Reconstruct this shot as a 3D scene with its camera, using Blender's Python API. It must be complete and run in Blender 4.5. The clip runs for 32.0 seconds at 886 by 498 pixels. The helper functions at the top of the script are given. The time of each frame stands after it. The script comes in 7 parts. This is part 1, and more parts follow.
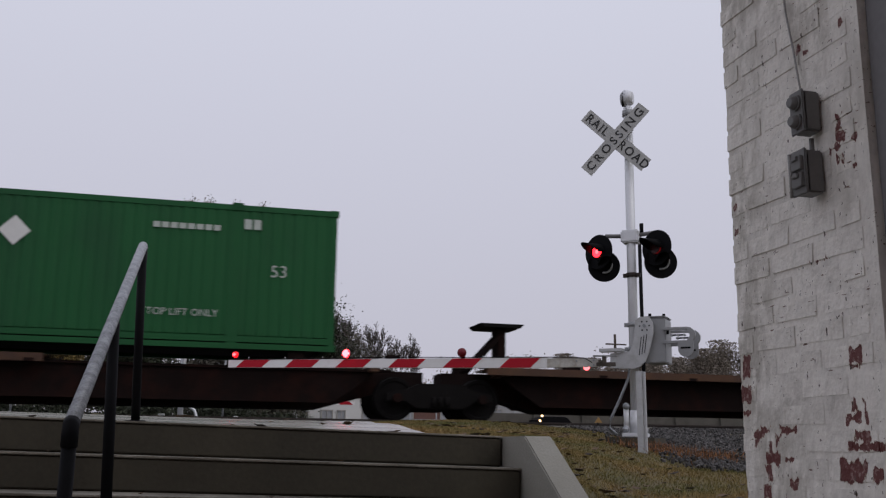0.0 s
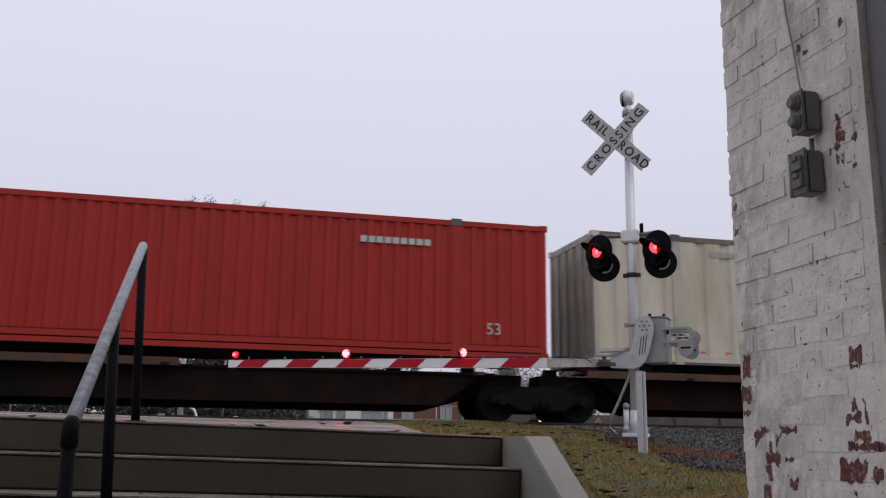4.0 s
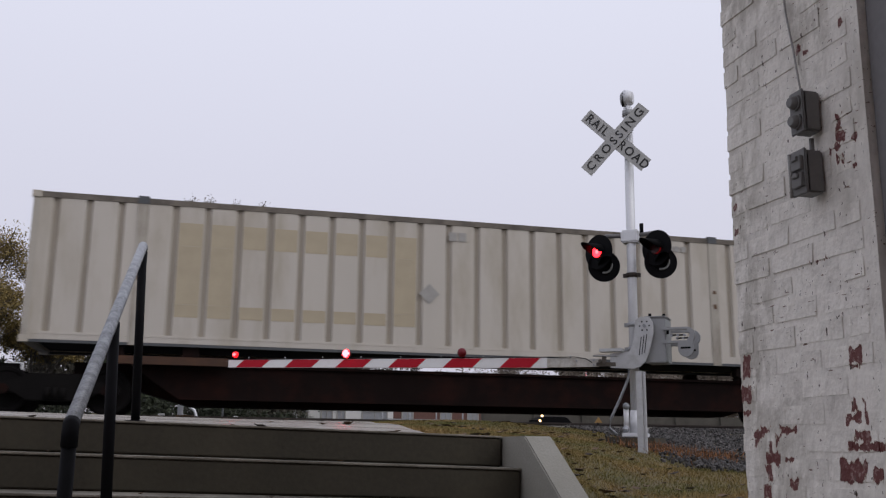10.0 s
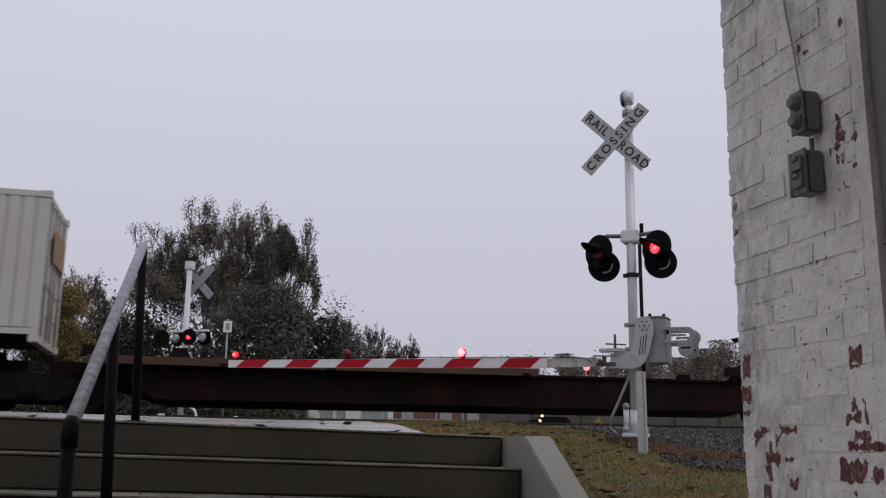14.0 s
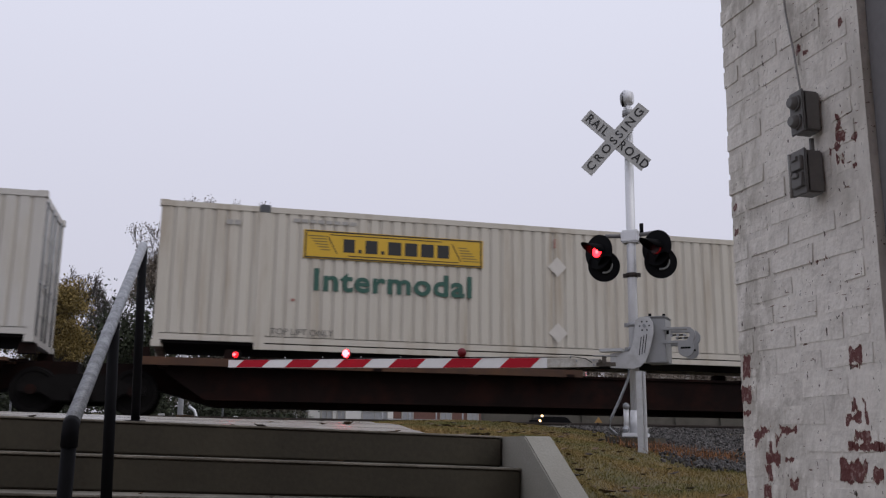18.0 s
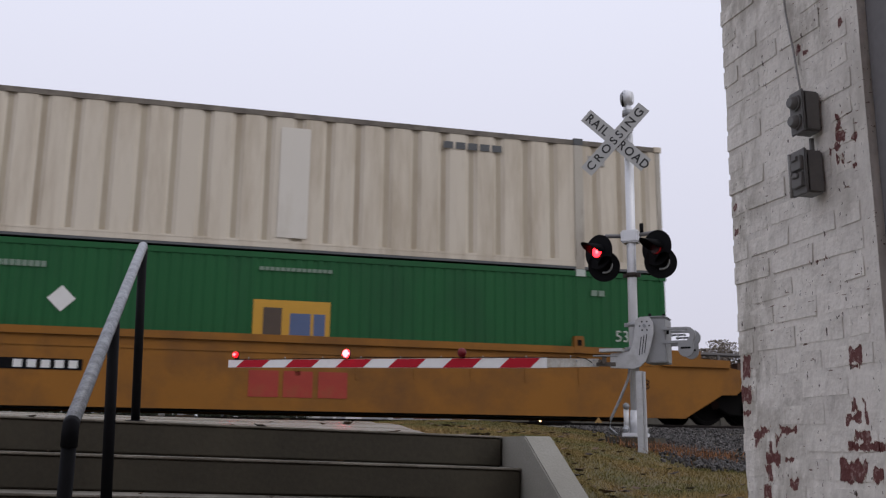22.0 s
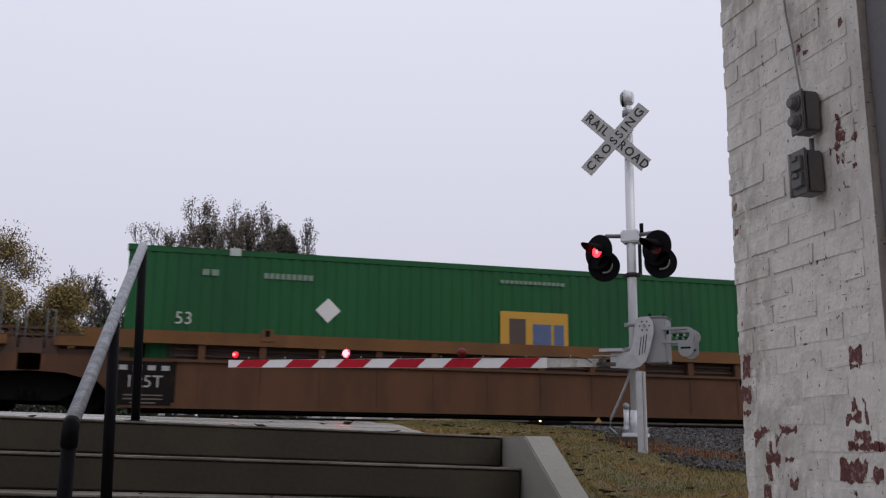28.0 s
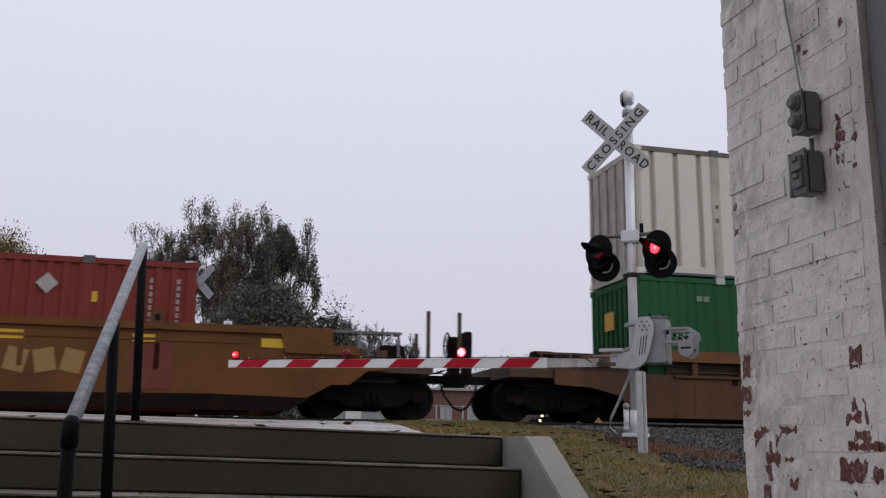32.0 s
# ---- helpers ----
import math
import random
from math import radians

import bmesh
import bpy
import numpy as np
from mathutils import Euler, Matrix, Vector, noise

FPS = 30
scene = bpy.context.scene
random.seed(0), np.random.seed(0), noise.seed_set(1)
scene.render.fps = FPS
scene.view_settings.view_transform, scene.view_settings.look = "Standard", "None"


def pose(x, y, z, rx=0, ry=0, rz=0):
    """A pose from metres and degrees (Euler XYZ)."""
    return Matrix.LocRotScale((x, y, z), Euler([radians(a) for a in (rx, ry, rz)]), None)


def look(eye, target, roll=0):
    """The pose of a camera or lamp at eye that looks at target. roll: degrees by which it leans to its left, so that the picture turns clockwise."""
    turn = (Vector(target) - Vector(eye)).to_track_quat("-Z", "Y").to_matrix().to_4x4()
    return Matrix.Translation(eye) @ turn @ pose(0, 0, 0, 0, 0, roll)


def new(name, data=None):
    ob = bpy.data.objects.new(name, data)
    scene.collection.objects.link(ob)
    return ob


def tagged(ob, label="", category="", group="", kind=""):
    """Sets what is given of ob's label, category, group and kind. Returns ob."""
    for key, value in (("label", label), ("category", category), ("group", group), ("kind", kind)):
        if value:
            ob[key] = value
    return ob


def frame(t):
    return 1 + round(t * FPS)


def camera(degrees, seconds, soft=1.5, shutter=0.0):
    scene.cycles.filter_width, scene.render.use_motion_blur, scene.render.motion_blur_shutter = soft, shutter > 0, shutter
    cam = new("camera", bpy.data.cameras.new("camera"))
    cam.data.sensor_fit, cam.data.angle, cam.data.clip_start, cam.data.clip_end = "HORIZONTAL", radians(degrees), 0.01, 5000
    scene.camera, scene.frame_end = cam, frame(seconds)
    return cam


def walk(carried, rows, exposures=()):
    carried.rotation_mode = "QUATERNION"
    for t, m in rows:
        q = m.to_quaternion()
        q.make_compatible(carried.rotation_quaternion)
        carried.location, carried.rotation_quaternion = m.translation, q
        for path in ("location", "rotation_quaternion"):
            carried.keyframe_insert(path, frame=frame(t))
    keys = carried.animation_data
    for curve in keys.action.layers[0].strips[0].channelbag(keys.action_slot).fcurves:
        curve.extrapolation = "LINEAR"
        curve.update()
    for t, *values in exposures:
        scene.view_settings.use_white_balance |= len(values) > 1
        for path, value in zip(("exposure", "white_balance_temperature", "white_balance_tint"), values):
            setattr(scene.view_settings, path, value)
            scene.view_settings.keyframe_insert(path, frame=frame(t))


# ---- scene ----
cam = camera(50.288, 32.0, soft=1.25, shutter=0.18)
walk(cam, [(0.0, pose(0, 0, 0, 101.9606, -0.5912, -14.5808)), (32.0, pose(0, 0, 0, 101.9606, -0.5912, -14.5808))],
     exposures=[(0, -0.22), (1, 0.25), (2, 0.15), (3, 0.02), (6, 0.05), (7, 0.05), (8, 0.24), (9, 0.13), (10, 0.03), (11, 0.0), (12, -0.03), (13, 0.0), (14, -0.2), (17, -0.06), (18, 0.0), (20, 0.02), (21, 0.0), (22, 0.12), (23, 0.27), (24, 0.0), (25, 0.17), (28, 0.02), (29, 0.12), (30, 0.32), (31, 0.30), (32, 0.02)])

# ---- world and light: an even, bright overcast ----
world = bpy.data.worlds.new("overcast")
scene.world = world
world.use_nodes = True
wn, wl = world.node_tree.nodes, world.node_tree.links
bg = wn["Background"]
sky = wn.new("ShaderNodeTexSky")
sky.sky_type, sky.sun_disc = "NISHITA", False
sky.sun_elevation, sky.sun_rotation, sky.dust_density = radians(45), radians(143), 4.0
dim = wn.new("ShaderNodeMix")
dim.data_type, dim.blend_type = "RGBA", "MULTIPLY"
dim.inputs[0].default_value = 1.0
dim.inputs[7].default_value = (0.10, 0.10, 0.10, 1)
wl.new(sky.outputs[0], dim.inputs[6])
cloud = wn.new("ShaderNodeMix")
cloud.data_type = "RGBA"
cloud.inputs[0].default_value = 0.93
wl.new(dim.outputs[2], cloud.inputs[6])
tc, sep, ramp = wn.new("ShaderNodeTexCoord"), wn.new("ShaderNodeSeparateXYZ"), wn.new("ShaderNodeValToRGB")
wl.new(tc.outputs["Generated"], sep.inputs[0])
wl.new(sep.outputs[2], ramp.inputs[0])
ramp.color_ramp.elements[0].position, ramp.color_ramp.elements[0].color = 0.0, (0.60, 0.585, 0.685, 1)
ramp.color_ramp.elements[1].position, ramp.color_ramp.elements[1].color = 0.45, (0.775, 0.785, 0.915, 1)
wl.new(ramp.outputs[0], cloud.inputs[7])
wl.new(cloud.outputs[2], bg.inputs[0])
bg.inputs[1].default_value = 1.0
sun = new("sun", bpy.data.lights.new("sun", "SUN"))
sun.data.energy, sun.data.angle, sun.data.color = 0.60, radians(40), (1.0, 0.97, 0.93)
sun.matrix_world = look((0, 0, 60), (-36, 48, 0))

# ---- materials ----
MATS = {}


def mat(name, color, rough=0.6, metal=0.0, scale=6.0, var=0.15, bump=0.0, fine=60.0, dirt=None, dirt_amt=0.0, dirt_scale=1.5,
        stretch=(1, 1, 1), spec=0.5, coat=0.0, random=0.0):
    """Paint or raw surface: base colour, a broad mottling, a fine grain, patches of dirt and a fine relief."""
    if name in MATS:
        return MATS[name]
    m = bpy.data.materials.new(name)
    m.use_nodes = True
    n, l = m.node_tree.nodes, m.node_tree.links
    b = n["Principled BSDF"]
    b.inputs["Roughness"].default_value, b.inputs["Metallic"].default_value = rough, metal
    b.inputs["Specular IOR Level"].default_value, b.inputs["Coat Weight"].default_value = spec, coat
    co, mp = n.new("ShaderNodeTexCoord"), n.new("ShaderNodeMapping")
    mp.inputs["Scale"].default_value = stretch
    l.new(co.outputs["Object"], mp.inputs[0])
    n1, n2 = n.new("ShaderNodeTexNoise"), n.new("ShaderNodeTexNoise")
    n1.inputs["Scale"].default_value, n1.inputs["Detail"].default_value = scale, 5
    n2.inputs["Scale"].default_value, n2.inputs["Detail"].default_value = fine, 4
    l.new(mp.outputs[0], n1.inputs[0])
    l.new(co.outputs["Object"], n2.inputs[0])
    add = n.new("ShaderNodeMath")
    add.operation = "ADD"
    l.new(n1.outputs[0], add.inputs[0])
    l.new(n2.outputs[0], add.inputs[1])
    mr = n.new("ShaderNodeMapRange")
    mr.inputs[1].default_value, mr.inputs[2].default_value = 0.6, 1.4
    mr.inputs[3].default_value, mr.inputs[4].default_value = 1 - var, 1 + var
    l.new(add.outputs[0], mr.inputs[0])
    last = mr.outputs[0]
    if random:
        oi, rr, mm = n.new("ShaderNodeObjectInfo"), n.new("ShaderNodeMapRange"), n.new("ShaderNodeMath")
        rr.inputs[3].default_value, rr.inputs[4].default_value = 1 - random, 1 + random
        mm.operation = "MULTIPLY"
        l.new(oi.outputs["Random"], rr.inputs[0])
        l.new(last, mm.inputs[0])
        l.new(rr.outputs[0], mm.inputs[1])
        last = mm.outputs[0]
    mx = n.new("ShaderNodeVectorMath")
    mx.operation = "SCALE"
    mx.inputs[0].default_value = color
    l.new(last, mx.inputs["Scale"])
    out = mx.outputs[0]
    if dirt:
        n3, r3, m3 = n.new("ShaderNodeTexNoise"), n.new("ShaderNodeMapRange"), n.new("ShaderNodeMix")
        n3.inputs["Scale"].default_value, n3.inputs["Detail"].default_value, n3.inputs["Roughness"].default_value = dirt_scale, 8, 0.65
        r3.inputs[1].default_value, r3.inputs[2].default_value = 0.62 - 0.35 * dirt_amt, 0.80 - 0.25 * dirt_amt
        r3.inputs[4].default_value = min(1.0, 0.5 + 0.6 * dirt_amt)
        m3.data_type = "RGBA"
        m3.inputs[7].default_value = (*dirt, 1)
        l.new(mp.outputs[0], n3.inputs[0])
        l.new(n3.outputs[0], r3.inputs[0])
        l.new(r3.outputs[0], m3.inputs[0])
        l.new(out, m3.inputs[6])
        out = m3.outputs[2]
    l.new(out, b.inputs["Base Color"])
    if bump:
        bp = n.new("ShaderNodeBump")
        bp.inputs["Strength"].default_value, bp.inputs["Distance"].default_value = bump, 0.01
        l.new(add.outputs[0], bp.inputs["Height"])
        l.new(bp.outputs[0], b.inputs["Normal"])
    MATS[name] = m
    return m


def glow(name, color, power):
    m = bpy.data.materials.new(name)
    m.use_nodes = True
    b = m.node_tree.nodes["Principled BSDF"]
    b.inputs["Base Color"].default_value = (*color, 1)
    b.inputs["Emission Color"].default_value = (*color, 1)
    b.inputs["Emission Strength"].default_value = power
    MATS[name] = m
    return m


rust = (0.10, 0.045, 0.02)
M_GREEN = mat("green_paint", (0.0105, 0.086, 0.026), 0.6, spec=0.22, scale=1.2, var=0.12, dirt=(0.011, 0.058, 0.023), dirt_amt=0.35, dirt_scale=0.7, stretch=(1, 1, 0.3))
M_RED = mat("red_paint", (0.31, 0.022, 0.017), 0.6, spec=0.22, scale=1.5, var=0.12, dirt=(0.18, 0.022, 0.016), dirt_amt=0.25, dirt_scale=1.0, stretch=(1, 1, 0.3))
M_MAROON = mat("maroon_paint", (0.175, 0.030, 0.021), 0.6, spec=0.22, scale=1.5, var=0.12, dirt=(0.13, 0.03, 0.02), dirt_amt=0.2)
M_WHITE = mat("white_paint", (0.58, 0.55, 0.49), 0.5, scale=1.5, var=0.05, dirt=(0.42, 0.38, 0.31), dirt_amt=0.22, dirt_scale=0.9, stretch=(1, 1, 0.35))
M_CREAM = mat("cream_paint", (0.53, 0.49, 0.40), 0.5, scale=1.5, var=0.08, dirt=(0.34, 0.27, 0.18), dirt_amt=0.42, dirt_scale=0.8, stretch=(1, 1, 0.3))
# cream grooves: their shade is put into a darker cream, with dirt patches
M_CREAMGROOVE = mat("shaded_dirty_cream_recess", (0.37, 0.32, 0.24), 0.6, scale=1.5, var=0.12, dirt=(0.25, 0.19, 0.125), dirt_amt=0.35, dirt_scale=1.0, stretch=(1, 1, 0.3))
M_JB = mat("pale_grey_paint", (0.475, 0.458, 0.425), 0.5, scale=1.3, var=0.06, dirt=(0.42, 0.375, 0.30), dirt_amt=0.28, dirt_scale=0.9, stretch=(1, 1, 0.35))
# grey grooves: recess shade is put into a darker grey
M_JBDARK = mat("shaded_grey_recess", (0.40, 0.372, 0.325), 0.55, scale=1.5, var=0.1, stretch=(1, 1, 0.3))
M_STREAK = mat("streaked_grey_paint", (0.49, 0.46, 0.40), 0.55, scale=1.5, var=0.07, dirt=(0.30, 0.24, 0.17), dirt_amt=0.38, dirt_scale=2.6, stretch=(1, 1, 0.10))
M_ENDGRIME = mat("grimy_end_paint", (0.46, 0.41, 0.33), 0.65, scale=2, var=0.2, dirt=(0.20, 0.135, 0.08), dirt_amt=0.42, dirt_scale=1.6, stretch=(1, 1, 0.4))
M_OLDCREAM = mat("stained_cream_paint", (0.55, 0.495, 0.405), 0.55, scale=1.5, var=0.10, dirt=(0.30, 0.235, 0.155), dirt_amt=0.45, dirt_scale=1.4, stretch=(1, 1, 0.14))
# end paints: shade on the ends is put into darker copies, with grime patches
M_GREENEND = mat("shaded_grimy_green_end", (0.0095, 0.066, 0.022), 0.7, spec=0.2, scale=2, var=0.2, dirt=(0.010, 0.022, 0.012), dirt_amt=0.45, dirt_scale=1.6, stretch=(1, 1, 0.4))
M_WHITEEND = mat("shaded_grimy_white_end", (0.41, 0.38, 0.325), 0.7, scale=2, var=0.15, dirt=(0.15, 0.12, 0.09), dirt_amt=0.42, dirt_scale=1.8, stretch=(1, 1, 0.3))
M_REDEND = mat("shaded_grimy_red_end", (0.17, 0.017, 0.014), 0.7, spec=0.2, scale=2, var=0.2, dirt=(0.06, 0.012, 0.010), dirt_amt=0.45, dirt_scale=1.8)
M_EDGE = mat("black_grime_edge", (0.15, 0.13, 0.105), 0.7, scale=3, var=0.4, dirt=(0.05, 0.042, 0.035), dirt_amt=0.5, dirt_scale=2.5)
M_RUST = mat("rusty_fitting", (0.13, 0.075, 0.045), 0.8, scale=20, var=0.4)
M_DINGY = mat("dingy_white_paint", (0.50, 0.465, 0.41), 0.55, scale=1.5, var=0.07, dirt=(0.33, 0.285, 0.21), dirt_amt=0.35, dirt_scale=1.1, stretch=(1, 1, 0.25))
M_FADED = mat("faded_white_lettering", (0.40, 0.44, 0.40), 0.6, var=0.15)
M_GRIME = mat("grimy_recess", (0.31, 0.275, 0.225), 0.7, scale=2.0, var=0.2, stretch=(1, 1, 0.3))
M_SPINE = mat("sooty_rust", (0.0100, 0.0062, 0.0056), 0.9, scale=2.0, var=0.35, spec=0.08, dirt=(0.026, 0.0095, 0.007), dirt_amt=0.42, dirt_scale=1.6)
M_DECK = mat("rusty_yellow", (0.078, 0.031, 0.010), 0.75, scale=1.5, var=0.3, dirt=(0.035, 0.016, 0.010), dirt_amt=0.6, dirt_scale=0.8)
M_BLACK = mat("sooty_steel", (0.0082, 0.0074, 0.0072), 0.85, spec=0.08, scale=3.0, var=0.3)
M_CHORD = mat("brown_yellow_chord", (0.15, 0.068, 0.023), 0.65, spec=0.22, scale=1.5, var=0.25, dirt=(0.08, 0.04, 0.02), dirt_amt=0.4, dirt_scale=1.2)
M_WELL = mat("faded_brown_yellow", (0.098, 0.044, 0.021), 0.7, spec=0.22, scale=1.4, var=0.25, dirt=(0.055, 0.028, 0.016), dirt_amt=0.55, dirt_scale=1.1, stretch=(1, 1, 0.35))
M_YEL = mat("rail_yellow", (0.24, 0.100, 0.0145), 0.6, spec=0.22, scale=1.0, var=0.12, dirt=(0.12, 0.055, 0.018), dirt_amt=0.5, dirt_scale=0.7)
M_ENDPLAT = mat("sooty_brown_paint", (0.070, 0.033, 0.017), 0.75, scale=2.0, var=0.3, dirt=(0.025, 0.013, 0.009), dirt_amt=0.55, dirt_scale=2.0)
M_ORANGE = mat("sooty_orange_paint", (0.135, 0.051, 0.011), 0.6, spec=0.22, scale=1.2, var=0.2, dirt=(0.075, 0.033, 0.012), dirt_amt=0.5, dirt_scale=0.8)
M_WEB = mat("shade_brown_web", (0.030, 0.017, 0.011), 0.8, scale=2.0, var=0.3, dirt=(0.014, 0.009, 0.007), dirt_amt=0.5, dirt_scale=1.6)
M_LETTER = mat("white_lettering", (0.62, 0.62, 0.60), 0.6, var=0.08)
M_DARKLET = mat("dark_lettering", (0.07, 0.075, 0.08), 0.6, var=0.1)
M_GREYLET = mat("worn_grey_lettering", (0.33, 0.32, 0.30), 0.6, var=0.2)
M_GOLD = mat("gold_panel", (0.46, 0.245, 0.015), 0.5, var=0.08)
M_GOLDOLD = mat("weathered_gold_panel", (0.27, 0.155, 0.045), 0.6, var=0.2)
M_LEMON = mat("yellow_panel", (0.56, 0.345, 0.015), 0.5, var=0.06)
M_DIMLET = mat("dim_worn_lettering", (0.16, 0.22, 0.17), 0.7, var=0.2)
M_GATEGLASS = mat("red_lamp_glass", (0.13, 0.006, 0.012), 0.35, spec=0.25, var=0.05)
M_OLIVE = mat("dull_olive_lettering", (0.20, 0.15, 0.035), 0.6, var=0.1)
M_BROWNLET = mat("dark_brown_lettering", (0.055, 0.036, 0.024), 0.6, var=0.15)
M_BLUE = mat("blue_lettering", (0.060, 0.092, 0.19), 0.5, var=0.1)
M_TEAL = mat("dark_green_lettering", (0.016, 0.080, 0.058), 0.5, var=0.1)
M_REDLET = mat("red_lettering", (0.55, 0.03, 0.05), 0.5, var=0.1)
M_CONC = mat("wet_concrete", (0.36, 0.335, 0.30), 0.26, scale=1.5, var=0.22, bump=0.16, fine=80, dirt=(0.12, 0.105, 0.09), dirt_amt=0.5, dirt_scale=1.6, stretch=(0.4, 1, 1))
# damp concrete; the shade on the riser faces is put into this dark colour
M_RISER = mat("damp_shaded_concrete", (0.044, 0.038, 0.025), 0.85, scale=2.0, var=0.22, bump=0.18, fine=45, dirt=(0.060, 0.052, 0.034), dirt_amt=0.4, dirt_scale=1.6, stretch=(1, 1, 0.6))
M_CHEEK = mat("pale_concrete", (0.25, 0.24, 0.205), 0.75, scale=2.5, var=0.14, bump=0.25, fine=90, dirt=(0.20, 0.19, 0.155), dirt_amt=0.4)
M_GALV = mat("galvanised_steel", (0.31, 0.323, 0.34), 0.5, 0.5, scale=26, var=0.55, bump=0.12, fine=140, dirt=(0.17, 0.178, 0.188), dirt_amt=0.4, dirt_scale=18)
M_ALU = mat("silver_paint", (0.66, 0.67, 0.69), 0.45, 0.15, scale=6, var=0.08, dirt=(0.35, 0.33, 0.30), dirt_amt=0.12, dirt_scale=3)
M_GREYBOX = mat("grey_enamel", (0.27, 0.275, 0.28), 0.45, 0.1, scale=5, var=0.08, dirt=(0.22, 0.21, 0.2), dirt_amt=0.2, dirt_scale=4)
M_POST = mat("black_enamel", (0.005, 0.005, 0.006), 0.6, scale=12, var=0.2, spec=0.07)
M_GATEW = mat("white_sheeting", (0.72, 0.72, 0.72), 0.4, var=0.05, dirt=(0.5, 0.49, 0.46), dirt_amt=0.2, dirt_scale=3)
M_GATER = mat("red_sheeting", (0.38, 0.007, 0.02), 0.6, spec=0.22, var=0.06)
M_LENS = mat("dark_red_lens", (0.028, 0.003, 0.004), 0.35, spec=0.25, var=0.05)
M_RAIL = mat("rail_steel", (0.030, 0.021, 0.017), 0.65, 0.2, scale=8, var=0.2)
M_TIE = mat("creosoted_timber", (0.06, 0.045, 0.035), 0.85, scale=6, var=0.3, bump=0.4)
G_RED = glow("lit_red", (1.0, 0.012, 0.02), 9.0)
G_HOT = glow("lit_red_core", (1.0, 0.022, 0.026), 18.0)
G_GATE = glow("lit_gate_lamp", (1.0, 0.085, 0.10), 9.0)
G_TIP = glow("lit_red_tip", (0.9, 0.006, 0.012), 1.6)
G_PINK = glow("lit_pink", (1.0, 0.11, 0.12), 5.0)
G_WHITE = glow("lit_lamp", (1.0, 0.62, 0.28), 5.0)

# ---- building blocks ----


def box(bm, c, s, rot=None, taper=1.0):
    vs = []
    for dz in (-0.5, 0.5):
        k = taper if dz > 0 else 1.0
        for dx, dy in ((-0.5, -0.5), (0.5, -0.5), (0.5, 0.5), (-0.5, 0.5)):
            v = Vector((dx * s[0] * k, dy * s[1] * k, dz * s[2]))
            if rot:
                v = rot @ v
            vs.append(bm.verts.new(v + Vector(c)))
    for f in ((3, 2, 1, 0), (4, 5, 6, 7), (0, 1, 5, 4), (1, 2, 6, 5), (2, 3, 7, 6), (3, 0, 4, 7)):
        bm.faces.new([vs[i] for i in f])
    return vs


def tube(bm, pts, r, seg=10, r1=None, cap=True):
    """A pipe along a line of points."""
    pts = [Vector(p) for p in pts]
    rings = []
    for i, p in enumerate(pts):
        d = (pts[min(i + 1, len(pts) - 1)] - pts[max(i - 1, 0)]).normalized()
        a = d.orthogonal().normalized() if abs(d.z) > 0.99 else d.cross(Vector((0, 0, 1))).normalized()
        b = d.cross(a)
        rr = r if r1 is None else r + (r1 - r) * i / (len(pts) - 1)
        rings.append([bm.verts.new(p + (a * math.cos(t) + b * math.sin(t)) * rr) for t in (2 * math.pi * k / seg for k in range(seg))])
    for q, w in zip(rings, rings[1:]):
        for k in range(seg):
            f = bm.faces.new((q[k], q[(k + 1) % seg], w[(k + 1) % seg], w[k]))
            f.smooth = True
    if cap:
        bm.faces.new(rings[0][::-1])
        bm.faces.new(rings[-1])


def prism(bm, poly, axis, lo, hi):
    """A flat outline (a list of pairs) drawn out along x, y or z."""
    def at(p, h):
        return {"x": (h, p[0], p[1]), "y": (p[0], h, p[1]), "z": (p[0], p[1], h)}[axis]
    a = [bm.verts.new(at(p, lo)) for p in poly]
    b = [bm.verts.new(at(p, hi)) for p in poly]
    n = len(poly)
    for i in range(n):
        bm.faces.new((a[i], a[(i + 1) % n], b[(i + 1) % n], b[i]))
    bm.faces.new(a[::-1])
    bm.faces.new(b)


def mesh(name, bm, material, bevel=0.0):
    bmesh.ops.recalc_face_normals(bm, faces=bm.faces)
    if bevel:
        bmesh.ops.bevel(bm, geom=[e for e in bm.edges if e.calc_face_angle(0) > 0.5], offset=bevel, segments=2, affect="EDGES", clamp_overlap=True)
    me = bpy.data.meshes.new(name)
    bm.to_mesh(me)
    bm.free()
    for m in material if isinstance(material, (list, tuple)) else [material]:
        me.materials.append(m)
    return me


def part(name, bm, material, parent, label="", at=None, bevel=0.0):
    ob = new(name, mesh(name, bm, material, bevel))
    ob.parent = parent
    if at is not None:
        ob.matrix_basis = at
    return tagged(ob, label) if label else ob


def again(name, ob, parent, at=None):
    """One more part on the mesh of another."""
    o = new(name, ob.data)
    o.parent = parent
    if at is not None:
        o.matrix_basis = at
    return o


def thing(name, at, label, category, group="", kind=""):
    ob = new(name)
    ob.matrix_basis = at
    return tagged(ob, label, category, group, kind)


FONTS = {}


